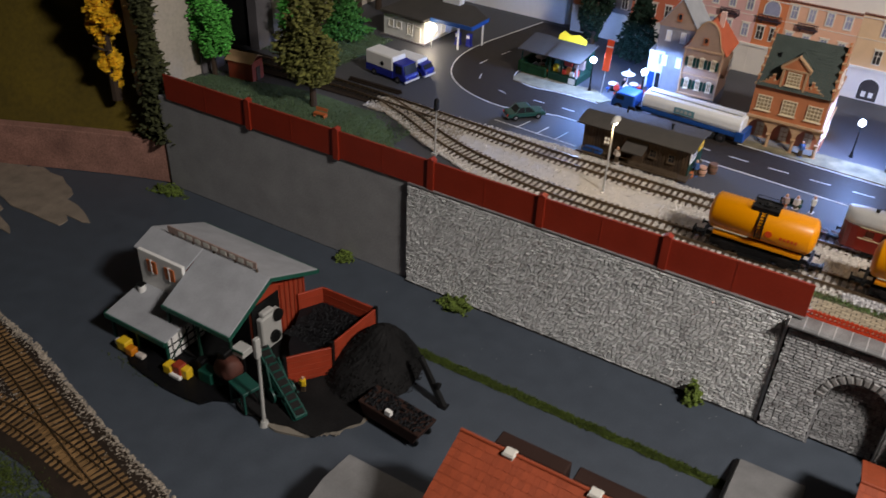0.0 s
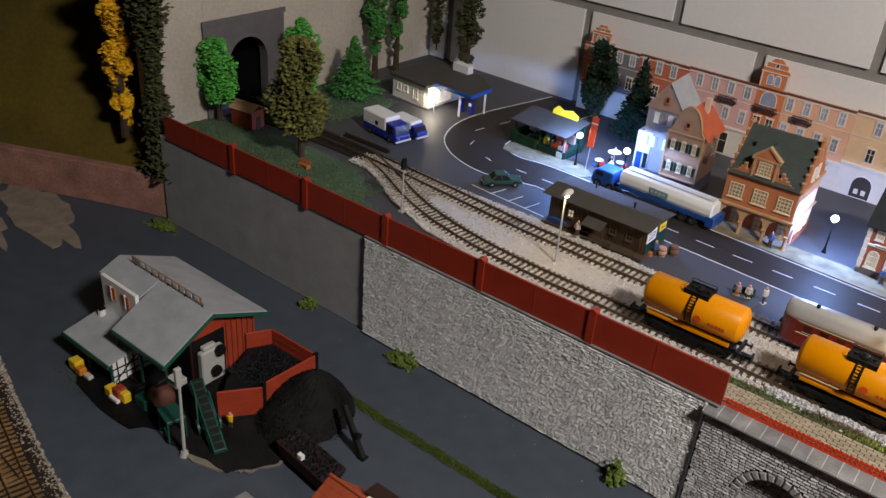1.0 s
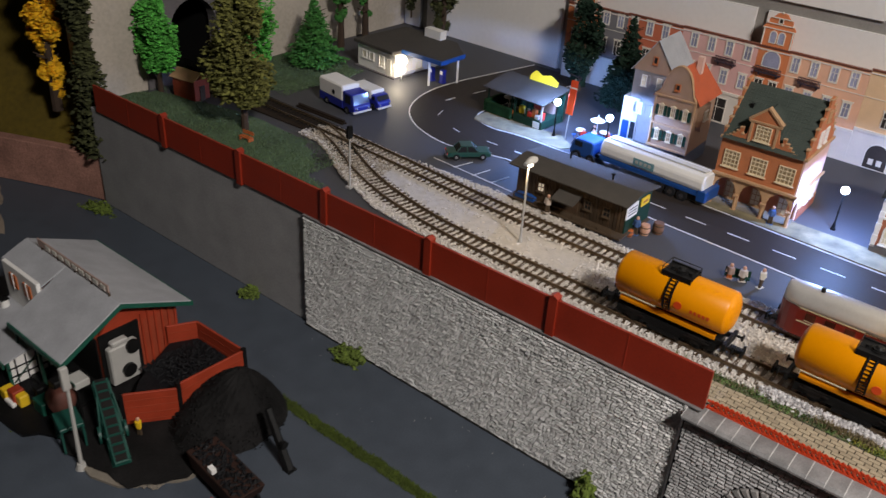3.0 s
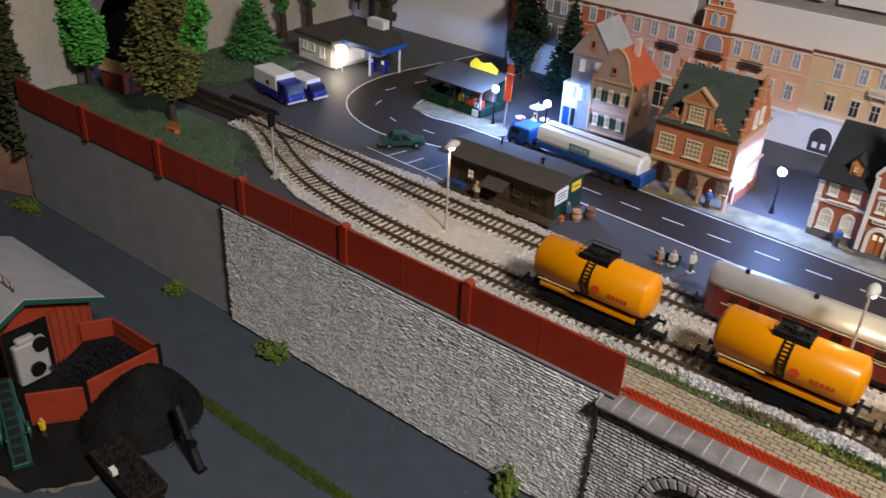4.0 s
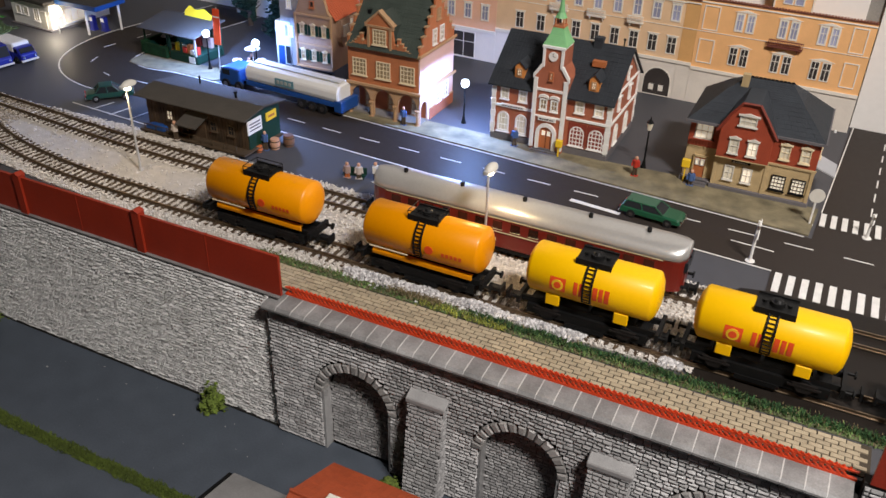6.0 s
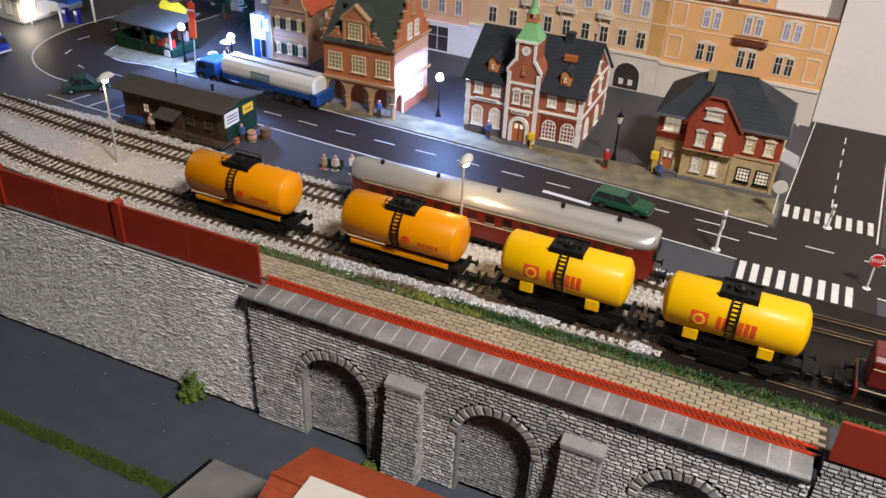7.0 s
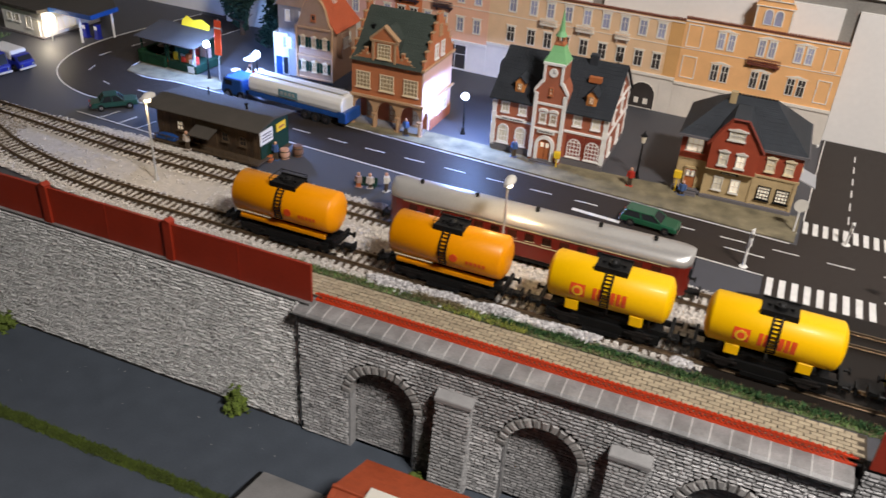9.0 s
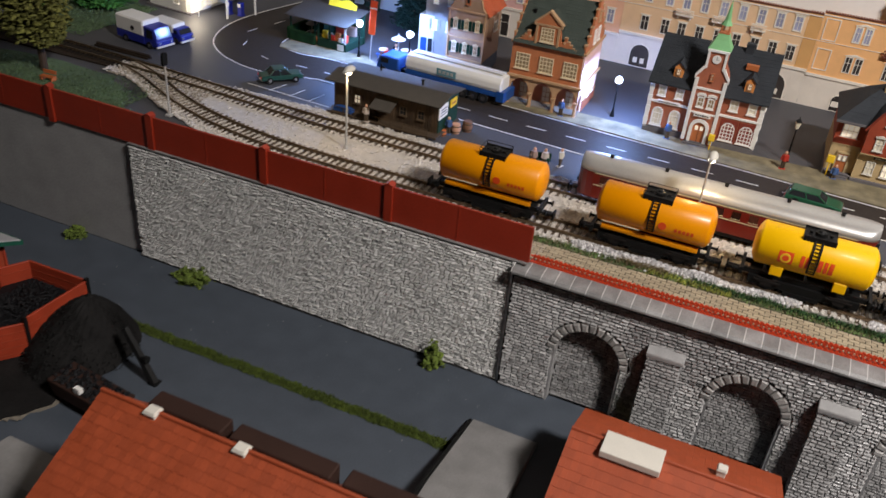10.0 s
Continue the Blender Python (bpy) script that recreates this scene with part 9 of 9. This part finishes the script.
figure(0.1640, 0.3020, 0.0012, "figure_red", "figure_skin", "tiny red painted figurine on the pavement")
figure(0.0460, 0.3080, 0.0012, "figure_blue", "figure_skin", "tiny blue painted figurine before the town hall")
figure(-0.0690, 0.3000, 0.0012, "figure_blue", "figure_skin", "tiny blue painted figurine under the arcade")
figure(-0.1530, 0.1880, 0, "figure_blue", "figure_skin", "tiny blue painted figurine beside the goods shed")
figure(0.2120, 0.3080, 0.0012, "figure_blue", "figure_skin", "tiny blue painted figurine before the station steps", 0, True)
figure(-0.2300, 0.1560, 0.0058, "figure_pale", "figure_skin", "tiny pale painted figurine on the loading deck")
figure(-0.3700, -0.2030, Z_YARD + 0.0024, "sign_yellow", "figure_skin", "tiny yellow painted figurine beside the coal bunker")
figure(-0.2600, 0.3420, 0, "figure_pale", "figure_skin", "tiny pale painted figurine beside the lamp")
for x, y, r, h, mat, lab in ((-0.1475, 0.1950, 0.0050, 0.010, "figure_skin", "round tan sack beside the goods shed"), (-0.1395, 0.2060, 0.0055, 0.011, "brown_barrel", "brown wooden barrel beside the goods shed"), (-0.1560, 0.1820, 0.0036, 0.006, "bench_orange", "small orange sack beside the goods shed")):
    root = thing("barrel", pose(x, y, 0), lab, "barrel")
    bm = bmesh.new()
    rod(bm, (0, 0, 0), (0, 0, h * 0.5), r * 0.82, r, n=16)
    rod(bm, (0, 0, h * 0.5), (0, 0, h), r, r * 0.82, n=16)
    part("body", bm, mat, root)
    for t in (0.22, 0.78):
        bm = bmesh.new()
        rod(bm, (0, 0, h * t - 0.0004), (0, 0, h * t + 0.0004), r * 0.97, n=16)
        part("hoop", bm, "wood_dark", root)


def bench(x, y, z, turn):
    root = thing("bench", pose(x, y, z, 0, 0, turn), "small orange wooden bench under the tree", "bench", "benches")
    for k in range(3):
        built("seat_slat", (-0.008, 0.008, -0.004 + k * 0.0022, -0.0024 + k * 0.0022, 0.0042, 0.0050), mat="bench_orange", parent=root)
    for k in range(2):
        built("back_slat", (-0.008, 0.008, 0.0026, 0.0033, 0.0062 + k * 0.0022, 0.0078 + k * 0.0022), mat="bench_orange", parent=root)
    for s in (-1, 1):
        built("leg", (s * 0.0065 - 0.0006, s * 0.0065 + 0.0006, -0.004, 0.0030, 0, 0.0042), mat="bench_orange", parent=root)


bench(-0.5600, 0.0690, 0.0016, 5)
rng = random.Random(31)
for k in range(5):
    layer, row = divmod(k, 3)
    x = rng.uniform(-0.002, 0.002)
    y = 0.1770 + row * 0.0021 + layer * 0.0010
    tagged(built("timber_beam", (-0.600 + x, -0.522 + x, y, y + 0.0019, layer * 0.0024, layer * 0.0024 + 0.0024), mat="bed_dark", bevel=0.0003), "long dark timber beam piled beside the tunnel track", "timber beam", "piled timber beams")
hut = thing("trackside_hut", pose(-0.710, 0.108, 0.0, 0, 0, 8), "dark red trackside hut with tan roof by the tunnel", "hut")
built("wall", (-0.018, 0.018, -0.012, 0.012, 0, 0.026), mat="brick_dark", parent=hut, bevel=0.0005)
bm = bmesh.new()
prism(bm, [(-0.015, 0.0255), (0.0, 0.034), (0.015, 0.0255), (0.0, 0.0325)], "x", -0.020, 0.020)
part("roof", bm, "sand_tan", hut, "tan gable roof")
built("door", (0.0180, 0.0186, -0.004, 0.004, 0, 0.018), mat="wood_dark", parent=hut)


def cross_sign(x, y, turn, h, label):
    root = thing("level_crossing_sign", pose(x, y, 0.0, 0, 0, turn), label, "sign", "crossing signs")
    bm = bmesh.new()
    rod(bm, (0, 0, 0), (0, 0, h), 0.0011, 0.0010, n=8)
    rod(bm, (0, 0, 0), (0, 0, 0.0010), 0.0038, 0.0034, n=14)
    part("post", bm, "white", root)
    for a in (58, -58):
        b = built("arm", (-0.22 * h, 0.22 * h, -0.0008, 0.0, -0.0010, 0.0010), mat="white", parent=root)
        b.matrix_basis = pose(0, -0.001, h * 0.80, 0, a, 0)


cross_sign(0.2795, 0.2050, 92, 0.035, "white level crossing post with crossed arms")
cross_sign(0.3570, 0.2850, 86, 0.022, "short white crossing post on the striped crossing")


def stop_sign(x, y):
    root = thing("stop_sign", pose(x, y, 0, 0, 0, 12), "red octagonal stop sign on a white post", "traffic sign")
    bm = bmesh.new()
    rod(bm, (0, 0, 0), (0, 0, 0.024), 0.0007, n=8)
    rod(bm, (0, 0, 0), (0, 0, 0.0009), 0.0032, 0.0028, n=14)
    part("post", bm, "white", root)
    bm = bmesh.new()
    prism(bm, [(0.0056 * math.cos(math.radians(22.5 + 45 * i)), 0.0255 + 0.0056 * math.sin(math.radians(22.5 + 45 * i))) for i in range(8)], "y", -0.0012, -0.0006)
    part("rim", bm, "white", root)
    bm = bmesh.new()
    prism(bm, [(0.0050 * math.cos(math.radians(22.5 + 45 * i)), 0.0255 + 0.0050 * math.sin(math.radians(22.5 + 45 * i))) for i in range(8)], "y", -0.0016, -0.0012)
    part("plate", bm, "sign_red", root)
    text = bpy.data.curves.new("stop_text", "FONT")
    text.body, text.size, text.align_x, text.align_y, text.extrude = "STOP", 0.0036, "CENTER", "CENTER", 0.0001
    tmp = new("stop_text", text)
    bpy.context.view_layer.update()
    me = bpy.data.meshes.new_from_object(tmp.evaluated_get(bpy.context.evaluated_depsgraph_get()))
    bpy.data.objects.remove(tmp)
    me.materials.append(M["white"])
    ob = new("lettering", me)
    ob.parent = root
    ob.matrix_basis = pose(0, -0.0018, 0.0255, 90, 0, 0)


stop_sign(0.3885, 0.2020)
root = thing("round_sign", pose(0.3135, 0.2870, 0.0, 0, 0, 10), "pale round traffic sign on a white post seen from behind", "traffic sign")
bm = bmesh.new()
rod(bm, (0, 0, 0), (0, 0, 0.026), 0.0009, n=8)
rod(bm, (0, 0, 0), (0, 0, 0.0009), 0.0032, 0.0028, n=14)
part("post", bm, "white", root)
bm = bmesh.new()
rod(bm, (0, -0.0012, 0.0265), (0, -0.0004, 0.0265), 0.0060, n=24)
part("plate", bm, "white_dull", root)
box_ = thing("letter_box", pose(0.0905, 0.3055, 0.0012), "yellow letter box on the town hall wall", "letter box")
built("case", (-0.003, 0.003, -0.002, 0.002, 0.0095, 0.0165), mat="sign_yellow", parent=box_, bevel=0.0005)
built("post", (-0.0006, 0.0006, -0.0006, 0.0006, 0, 0.0095), mat="sign_yellow", parent=box_)
box_ = thing("letter_box", pose(0.2050, 0.3120, 0.0012), "yellow letter box by the station door", "letter box")
built("case", (-0.0035, 0.0035, -0.002, 0.002, 0.014, 0.0215), mat="sign_yellow", parent=box_, bevel=0.0005)
built("post", (-0.0006, 0.0006, -0.0006, 0.0006, 0, 0.014), mat="sign_yellow", parent=box_)
flag = thing("banner", pose(-0.3185, 0.3270, 0.0012, 0, 3, 8), "red upright advertising banner on a pole beside the lamp", "banner")
built("pole", (-0.0005, 0.0005, 0.0, 0.0010, 0, 0.0735), mat="post_grey", parent=flag)
built("cloth", (-0.0042, 0.0042, -0.0010, 0.0, 0.032, 0.072), mat="logo_red", parent=flag, bevel=0.0003)
built("stripe", (-0.0043, 0.0043, -0.0013, -0.0008, 0.0625, 0.0640), mat="white", parent=flag)


def cafe_table(x, y, k):
    root = thing("cafe_set", pose(x, y, 0.0), "small white cafe table with stools by the lamp", "table", "cafe tables")
    bm = bmesh.new()
    rod(bm, (0, 0, 0.0085), (0, 0, 0.0095), 0.0055, n=18)
    part("tabletop", bm, "white", root)
    bm = bmesh.new()
    rod(bm, (0, 0, 0), (0, 0, 0.0085), 0.0006, n=8)
    rod(bm, (0, 0, 0), (0, 0, 0.0006), 0.0030, n=12)
    part("stand", bm, "black", root)
    for i in range(3):
        a = i * 2.1 + k
        bm = bmesh.new()
        c = (math.cos(a) * 0.0095, math.sin(a) * 0.0095)
        rod(bm, (c[0], c[1], 0), (c[0], c[1], 0.0050), 0.0005, n=6)
        rod(bm, (c[0], c[1], 0.0050), (c[0], c[1], 0.0058), 0.0024, n=10)
        part("stool", bm, "figure_red" if i == 1 else "blue", root)


cafe_table(-0.313, 0.352, 0.2), cafe_table(-0.290, 0.366, 1.1), cafe_table(-0.283, 0.345, 2.0)
for x, y, body, label in ((-0.305, 0.345, "figure_red", "tiny red painted figurine at the cafe tables"), (-0.296, 0.352, "white", "tiny white painted figurine at the cafe tables"), (-0.279, 0.356, "figure_red", "tiny red painted figurine at the cafe tables"), (-0.302, 0.364, "black", "tiny black painted figurine at the cafe tables"), (-0.287, 0.337, "figure_pale", "tiny pale painted figurine at the cafe tables")):
    figure(x, y, 0, body, "figure_skin", label, 40, True)
screen = thing("cafe_screen", pose(-0.268, 0.352, 0, 0, 0, 8), "low red and blue cafe screen beside the lamp", "screen")
built("red_panel", (-0.012, 0.0, -0.0006, 0.0006, 0, 0.010), mat="figure_red", parent=screen)
built("blue_panel", (0.0002, 0.012, -0.0006, 0.0006, 0, 0.014), mat="blue_deep", parent=screen)
umb = thing("parasol", pose(-0.298, 0.362, 0), "white parasol over the cafe tables", "parasol")
bm = bmesh.new()
rod(bm, (0, 0, 0.022), (0, 0, 0.0265), 0.0090, 0.0006, n=10)
part("canopy", bm, "white", umb)
bm = bmesh.new()
rod(bm, (0, 0, 0), (0, 0, 0.029), 0.0006, n=8)
part("pole", bm, "post_grey", umb)
plat = thing("loading_platform", pose(0.052, 0.181, 0, 0, 0, -3.6), "low grey concrete platform behind the railcar", "platform")
built("slab", (-0.045, 0.040, -0.012, 0.014, 0, 0.0055), mat="cap", parent=plat, bevel=0.0005)
built("yellow_post", (0.0385, 0.0405, 0.004, 0.006, 0.0055, 0.0115), mat="sign_yellow", parent=plat)

# ---- stones, bricks and blocks ----


def stone_mesh(name, w, h, d, mat, seed):
    """A squared stone with rough, bevelled face; its back lies on y = 0 and its face looks along -y."""
    r = random.Random(seed)
    k, lean, nod = 0.17, r.uniform(-0.12, 0.12), r.uniform(-0.20, 0.02)
    bm = bmesh.new()
    back = [bm.verts.new((x * w / 2, 0.0004, z * h / 2)) for x, z in ((-1, -1), (1, -1), (1, 1), (-1, 1))]
    mid = [bm.verts.new((x * w / 2 * r.uniform(0.93, 1), -d * 0.5, z * h / 2 * r.uniform(0.92, 1))) for x, z in ((-1, -1), (1, -1), (1, 1), (-1, 1))]
    top = [bm.verts.new((x * (w / 2 - k * h * r.uniform(0.6, 1.4)), -d * (r.uniform(0.9, 1.1) + lean * x + nod * z), (0.10 if z > 0 else -0.22) * h + r.uniform(-0.06, 0.06) * h)) for x, z in ((-1, -1), (1, -1), (1, 1), (-1, 1))]
    for a, b in ((back, mid), (mid, top)):
        for i in range(4):
            bm.faces.new((a[i], a[(i + 1) % 4], b[(i + 1) % 4], b[i]))
    bm.faces.new(top)
    me = bpy.data.meshes.new(name)
    bm.to_mesh(me)
    bm.free()
    me.materials.append(M[mat])
    return me


def lay(parent, name, cells, mat, near, depth, label, fill=0.76, wide=0.955):
    """Places stones given as (x, z, w, h, y): those that near() picks as parts, the rest as one joined mesh."""
    rng = random.Random(77)
    protos = {}
    verts, faces = [], []
    count = 0
    for x, z, w, h, y in cells:
        qw = round(w / 0.0005) * 0.0005
        key = (round(qw, 5), round(h, 5), rng.randrange(6))
        if key not in protos:
            protos[key] = stone_mesh(name, qw * wide, h * (fill + 0.022 * (key[2] - 2)), depth, mat, int(key[0] * 1e6) + key[2] * 31)
        me = protos[key]
        dy = rng.uniform(-0.13, 0.13) * depth
        tilt = rng.uniform(-0.6, 0.6)
        z += rng.uniform(-0.02, 0.02) * h
        if near(x, z) and count < 300:
            count += 1
            ob = new(name, me)
            ob.parent = parent
            ob.matrix_basis = pose(x, y + dy, z, 0, tilt, 0)
        else:
            b = len(verts)
            verts += [(v.co.x + x, v.co.y + y + dy, v.co.z + z) for v in me.vertices]
            faces += [tuple(b + i for i in p.vertices) for p in me.polygons]
    rest = raw(name + "_field", verts, faces, mat, parent)
    rest["kind"] = "stuff"
    tagged(rest, label)


def courses(x0, x1, z0, z1, h, wmin, wmax, seed, y):
    rng = random.Random(seed)
    out, z = [], z0
    while z + h * 0.6 < z1:
        hh = h * rng.uniform(0.97, 1.03)
        x = x0 - rng.uniform(0, wmin)
        while x < x1:
            w = rng.uniform(wmin, wmax)
            a, b = max(x, x0), min(x + w, x1)
            if b - a > wmin * 0.4:
                out.append(((a + b) / 2, z + hh / 2, b - a, h, y))
            x += w
        z += h
    return out


# the rubble wall
lay(wall_rubble, "stone", courses(-0.391, -0.0115, Z_YARD + 0.001, 0.0015, 0.00265, 0.0032, 0.0056, 51, -0.0020), "stone", lambda x, z: x > -0.050 and z > -0.075, 0.0024, "rough pale grey rubble stones", 0.72, 0.985)
bm = bmesh.new()
bx(bm, -0.0125, -0.0098, -0.0045, 0.006, Z_YARD, 0.0015)
structure(part("wall_end_pier", bm, "stone", bevel=0.0005), "stone edge of the rubble wall", "wall")

# the arcade


def in_arch(x, z, grow):
    for c in ARCH_X:
        if z < ARCH_SPRING and abs(x - c) < ARCH_R + grow:
            return True
        if math.hypot(x - c, z - ARCH_SPRING) < ARCH_R + grow:
            return True
    return False


def cut(cells):
    """Trims stones to the outside of the arch rings and jambs."""
    out = []
    for x, z, w, h, y in cells:
        spans = [(x - w / 2, x + w / 2)]
        for c in ARCH_X:
            up = max(0.0, z + (h * 0.3 if z < ARCH_SPRING + 0.02 else -h * 0.3) - ARCH_SPRING)
            r = ARCH_R + 0.0013 if z < ARCH_SPRING else math.sqrt(max(0.0, (ARCH_R + ARCH_RING) ** 2 - up * up))
            if r <= 0:
                continue
            spans = [s for a, b in spans for s in ((a, min(b, c - r)), (max(a, c + r), b)) if s[1] - s[0] > 0.0011]
        out += [((a + b) / 2, z, b - a, h, y) for a, b in spans]
    return out


cells = cut(courses(EAST0 + 0.001, EAST1 - 0.001, Z_YARD + 0.001, -0.0075, 0.0030, 0.0040, 0.0066, 52, FACE))
lay(wall_arcade, "stone", cells, "stone_dark", lambda x, z: 0.085 < x < 0.25 and z > -0.055, 0.0016, "squared grey stones of the arcade")
cells = []
for c in ARCH_X:
    cells += [k for k in courses(c - ARCH_R, c + ARCH_R, Z_YARD + 0.001, ARCH_SPRING + ARCH_R, 0.0027, 0.0036, 0.0058, int(c * 1000), 0.0020) if in_arch(k[0], k[1], -0.001)]
lay(wall_arcade, "niche_stone", cells, "stone_dark", lambda x, z: 0.15 < x < 0.21 and z > -0.085, 0.0012, "squared grey stones in the niches")
for c in ARCH_X:
    for i in range(15):
        # wedge stones with rounded faces
        a0, a1 = math.pi * (i + 0.05) / 15, math.pi * (i + 0.95) / 15
        r0, r1 = ARCH_R - 0.0006, ARCH_R + ARCH_RING * random.uniform(0.84, 1.0)
        bm = bmesh.new()
        rings = []
        for y, inset in ((0.0052, 0.0), (FACE - 0.0006, 0.0), (FACE - 0.0018, 0.0011)):
            da = inset / ARCH_R
            rings.append([bm.verts.new((c + r * math.cos(a), y, ARCH_SPRING + r * math.sin(a))) for a, r in ((a0 + da, r0 + inset), (a0 + da, r1 - inset), (a1 - da, r1 - inset), (a1 - da, r0 + inset))])
        for p, q in zip(rings, rings[1:]):
            for k in range(4):
                bm.faces.new((p[k], p[(k + 1) % 4], q[(k + 1) % 4], q[k]))
        bm.faces.new(rings[-1])
        bmesh.ops.recalc_face_normals(bm, faces=bm.faces)
        part("arch_stone", bm, "arch_stone", wall_arcade)
    for s in (-1, 1):
        built("arch_jamb", (c + s * (ARCH_R + 0.0004) - 0.0009, c + s * (ARCH_R + 0.0004) + 0.0009, FACE - 0.0006, 0.0052, Z_YARD, ARCH_SPRING), mat="stone_dark", parent=wall_arcade)
for k, x0 in enumerate((0.1045, 0.2275, 0.3420)):
    x1 = x0 + 0.0265
    root = structure(new("buttress"), "stepped stone buttress of the arcade", "buttress")
    yf, yt = -0.0225, -0.0140

    def front(z):
        return yt + (yf - yt) * (-0.0370 - z) / 0.083
    bm = bmesh.new()
    prism(bm, [(FACE, Z_YARD), (yf + 0.001, Z_YARD), (yt + 0.001, -0.0400), (FACE, -0.0340)], "x", x0 + 0.001, x1 - 0.001)
    part("core", bm, "joint", root)
    bm = bmesh.new()
    prism(bm, [(FACE, -0.0305), (yt - 0.001, -0.0350), (yt - 0.001, -0.0390), (FACE, -0.0350)], "x", x0 - 0.001, x1 + 0.001)
    part("sloping_cap", bm, "cap", root, "smooth sloping cap stone", bevel=0.0006)
    lay(root, "stone", [(x, z, w, h, front(z) + 0.001) for x, z, w, h, _ in courses(x0, x1, Z_YARD + 0.001, -0.039, 0.0030, 0.0040, 0.0064, 60 + k, 0.0)], "stone_dark", lambda x, z: k < 2, 0.0014, "squared stones of the buttress")
    cells = courses(yf + 0.001, FACE, Z_YARD + 0.001, -0.040, 0.0030, 0.0038, 0.0058, 70 + k, 0.0)
    for side, turn in ((x1 - 0.001, 90), (x0 + 0.001, -90)):
        for yy, z, w, h, _ in cells:
            if yy - w / 2 < front(z) + 0.001:
                w = yy + w / 2 - front(z) - 0.001
                yy = front(z) + 0.001 + w / 2
            if w < 0.0012:
                continue
            ob = new("side_stone", stone_mesh("side_stone", w * 0.93, h * 0.88, 0.0009, "stone_dark", int(yy * 1e5) + int(z * 1e5)))
            ob.parent = root
            ob.matrix_basis = pose(side, yy, z, 0, 0, turn)
# coping
x, i = EAST0, 0
while x < EAST1 - 0.004:
    w = 0.0118 * random.uniform(0.95, 1.05)
    bm = bmesh.new()
    prism(bm, [(-0.0125, -0.0042), (0.0070, -0.0042), (0.0070, -0.0008), (0.0040, 0.0), (-0.0105, -0.0008), (-0.0125, -0.0026)], "x", x + 0.0002, min(x + w, EAST1) - 0.0002)
    ob = part("coping_stone", bm, "coping", wall_arcade)
    bm = bmesh.new()
    prism(bm, [(-0.0122, -0.0040), (0.0068, -0.0040), (0.0068, -0.0007), (0.0040, 0.0001), (-0.0104, -0.0006), (-0.0122, -0.0025)], "x", x - 0.00035, x + 0.00035)
    part("coping_joint", bm, "coping_joint", wall_arcade)
    x += w
# dark band under the overhang, the coping's shadow put into colour
built("coping_bed", (EAST0, EAST1, FACE - 0.0020, 0.0, -0.0085, -0.0042), mat="joint", parent=wall_arcade)

lay(wall_far, "stone", courses(0.3695, 0.60, Z_YARD + 0.001, 0.0055, 0.0030, 0.0040, 0.0066, 57, -0.001), "stone_dark", lambda x, z: False, 0.0014, "squared grey stones beyond the arcade")

# the brick path behind the railing
path = structure(built("brick_path", (-0.05, 0.372, 0.0088, 0.0350, 0.0, 0.0006), mat="tan_joint"), "pale tan brick path along the arcade", "path")
protos = []
for k in range(4):
    bm = bmesh.new()
    a = 0.00015
    prism(bm, [(-0.00350, -0.00147), (0.00350, -0.00147), (0.00350, 0.00147), (-0.00350, 0.00147)], "z", 0, 0.0005 + a * k)
    me = bpy.data.meshes.new("brick")
    bm.to_mesh(me)
    bm.free()
    me.materials.append(M["tan_brick"])
    protos.append(me)
verts, faces, count = [], [], 0
for row in range(7):
    y = 0.0110 + row * 0.0036
    for col in range(-6, 48):
        x = 0.004 + col * 0.0078 + (row % 2) * 0.0039
        if x > 0.369:
            continue
        me = random.choice(protos)
        if count < 300 and x > 0.03:
            count += 1
            ob = new("brick", me)
            ob.parent = path
            ob.matrix_basis = pose(x, y, 0.0005, 0, 0, random.uniform(-0.6, 0.6))
        else:
            b = len(verts)
            verts += [(v.co.x + x, v.co.y + y, v.co.z + 0.0005) for v in me.vertices]
            faces += [tuple(b + i for i in p.vertices) for p in me.polygons]
rest = raw("brick_field", verts, faces, "tan_brick", path)
tagged(rest, "tan paving bricks", kind="stuff")

# the white blocks of the north wall
for row, z in enumerate((-0.634, -0.372, -0.110, 0.154, 0.416, 0.678, 0.940, 1.202, 1.464)):
    for col in range(-9, 11):
        x = -0.2015 + col * 0.262 + (0.0 if row % 2 == 0 else -0.125)
        if -2.1 < x < 2.3:
            bm = bmesh.new()
            bx(bm, 0.007, 0.255, 0.0, 0.006, 0.0, min(0.250, 1.78 - z))
            ob = part("block", bm, "block", wall_north)
            ob.matrix_basis = pose(x, 0, z)
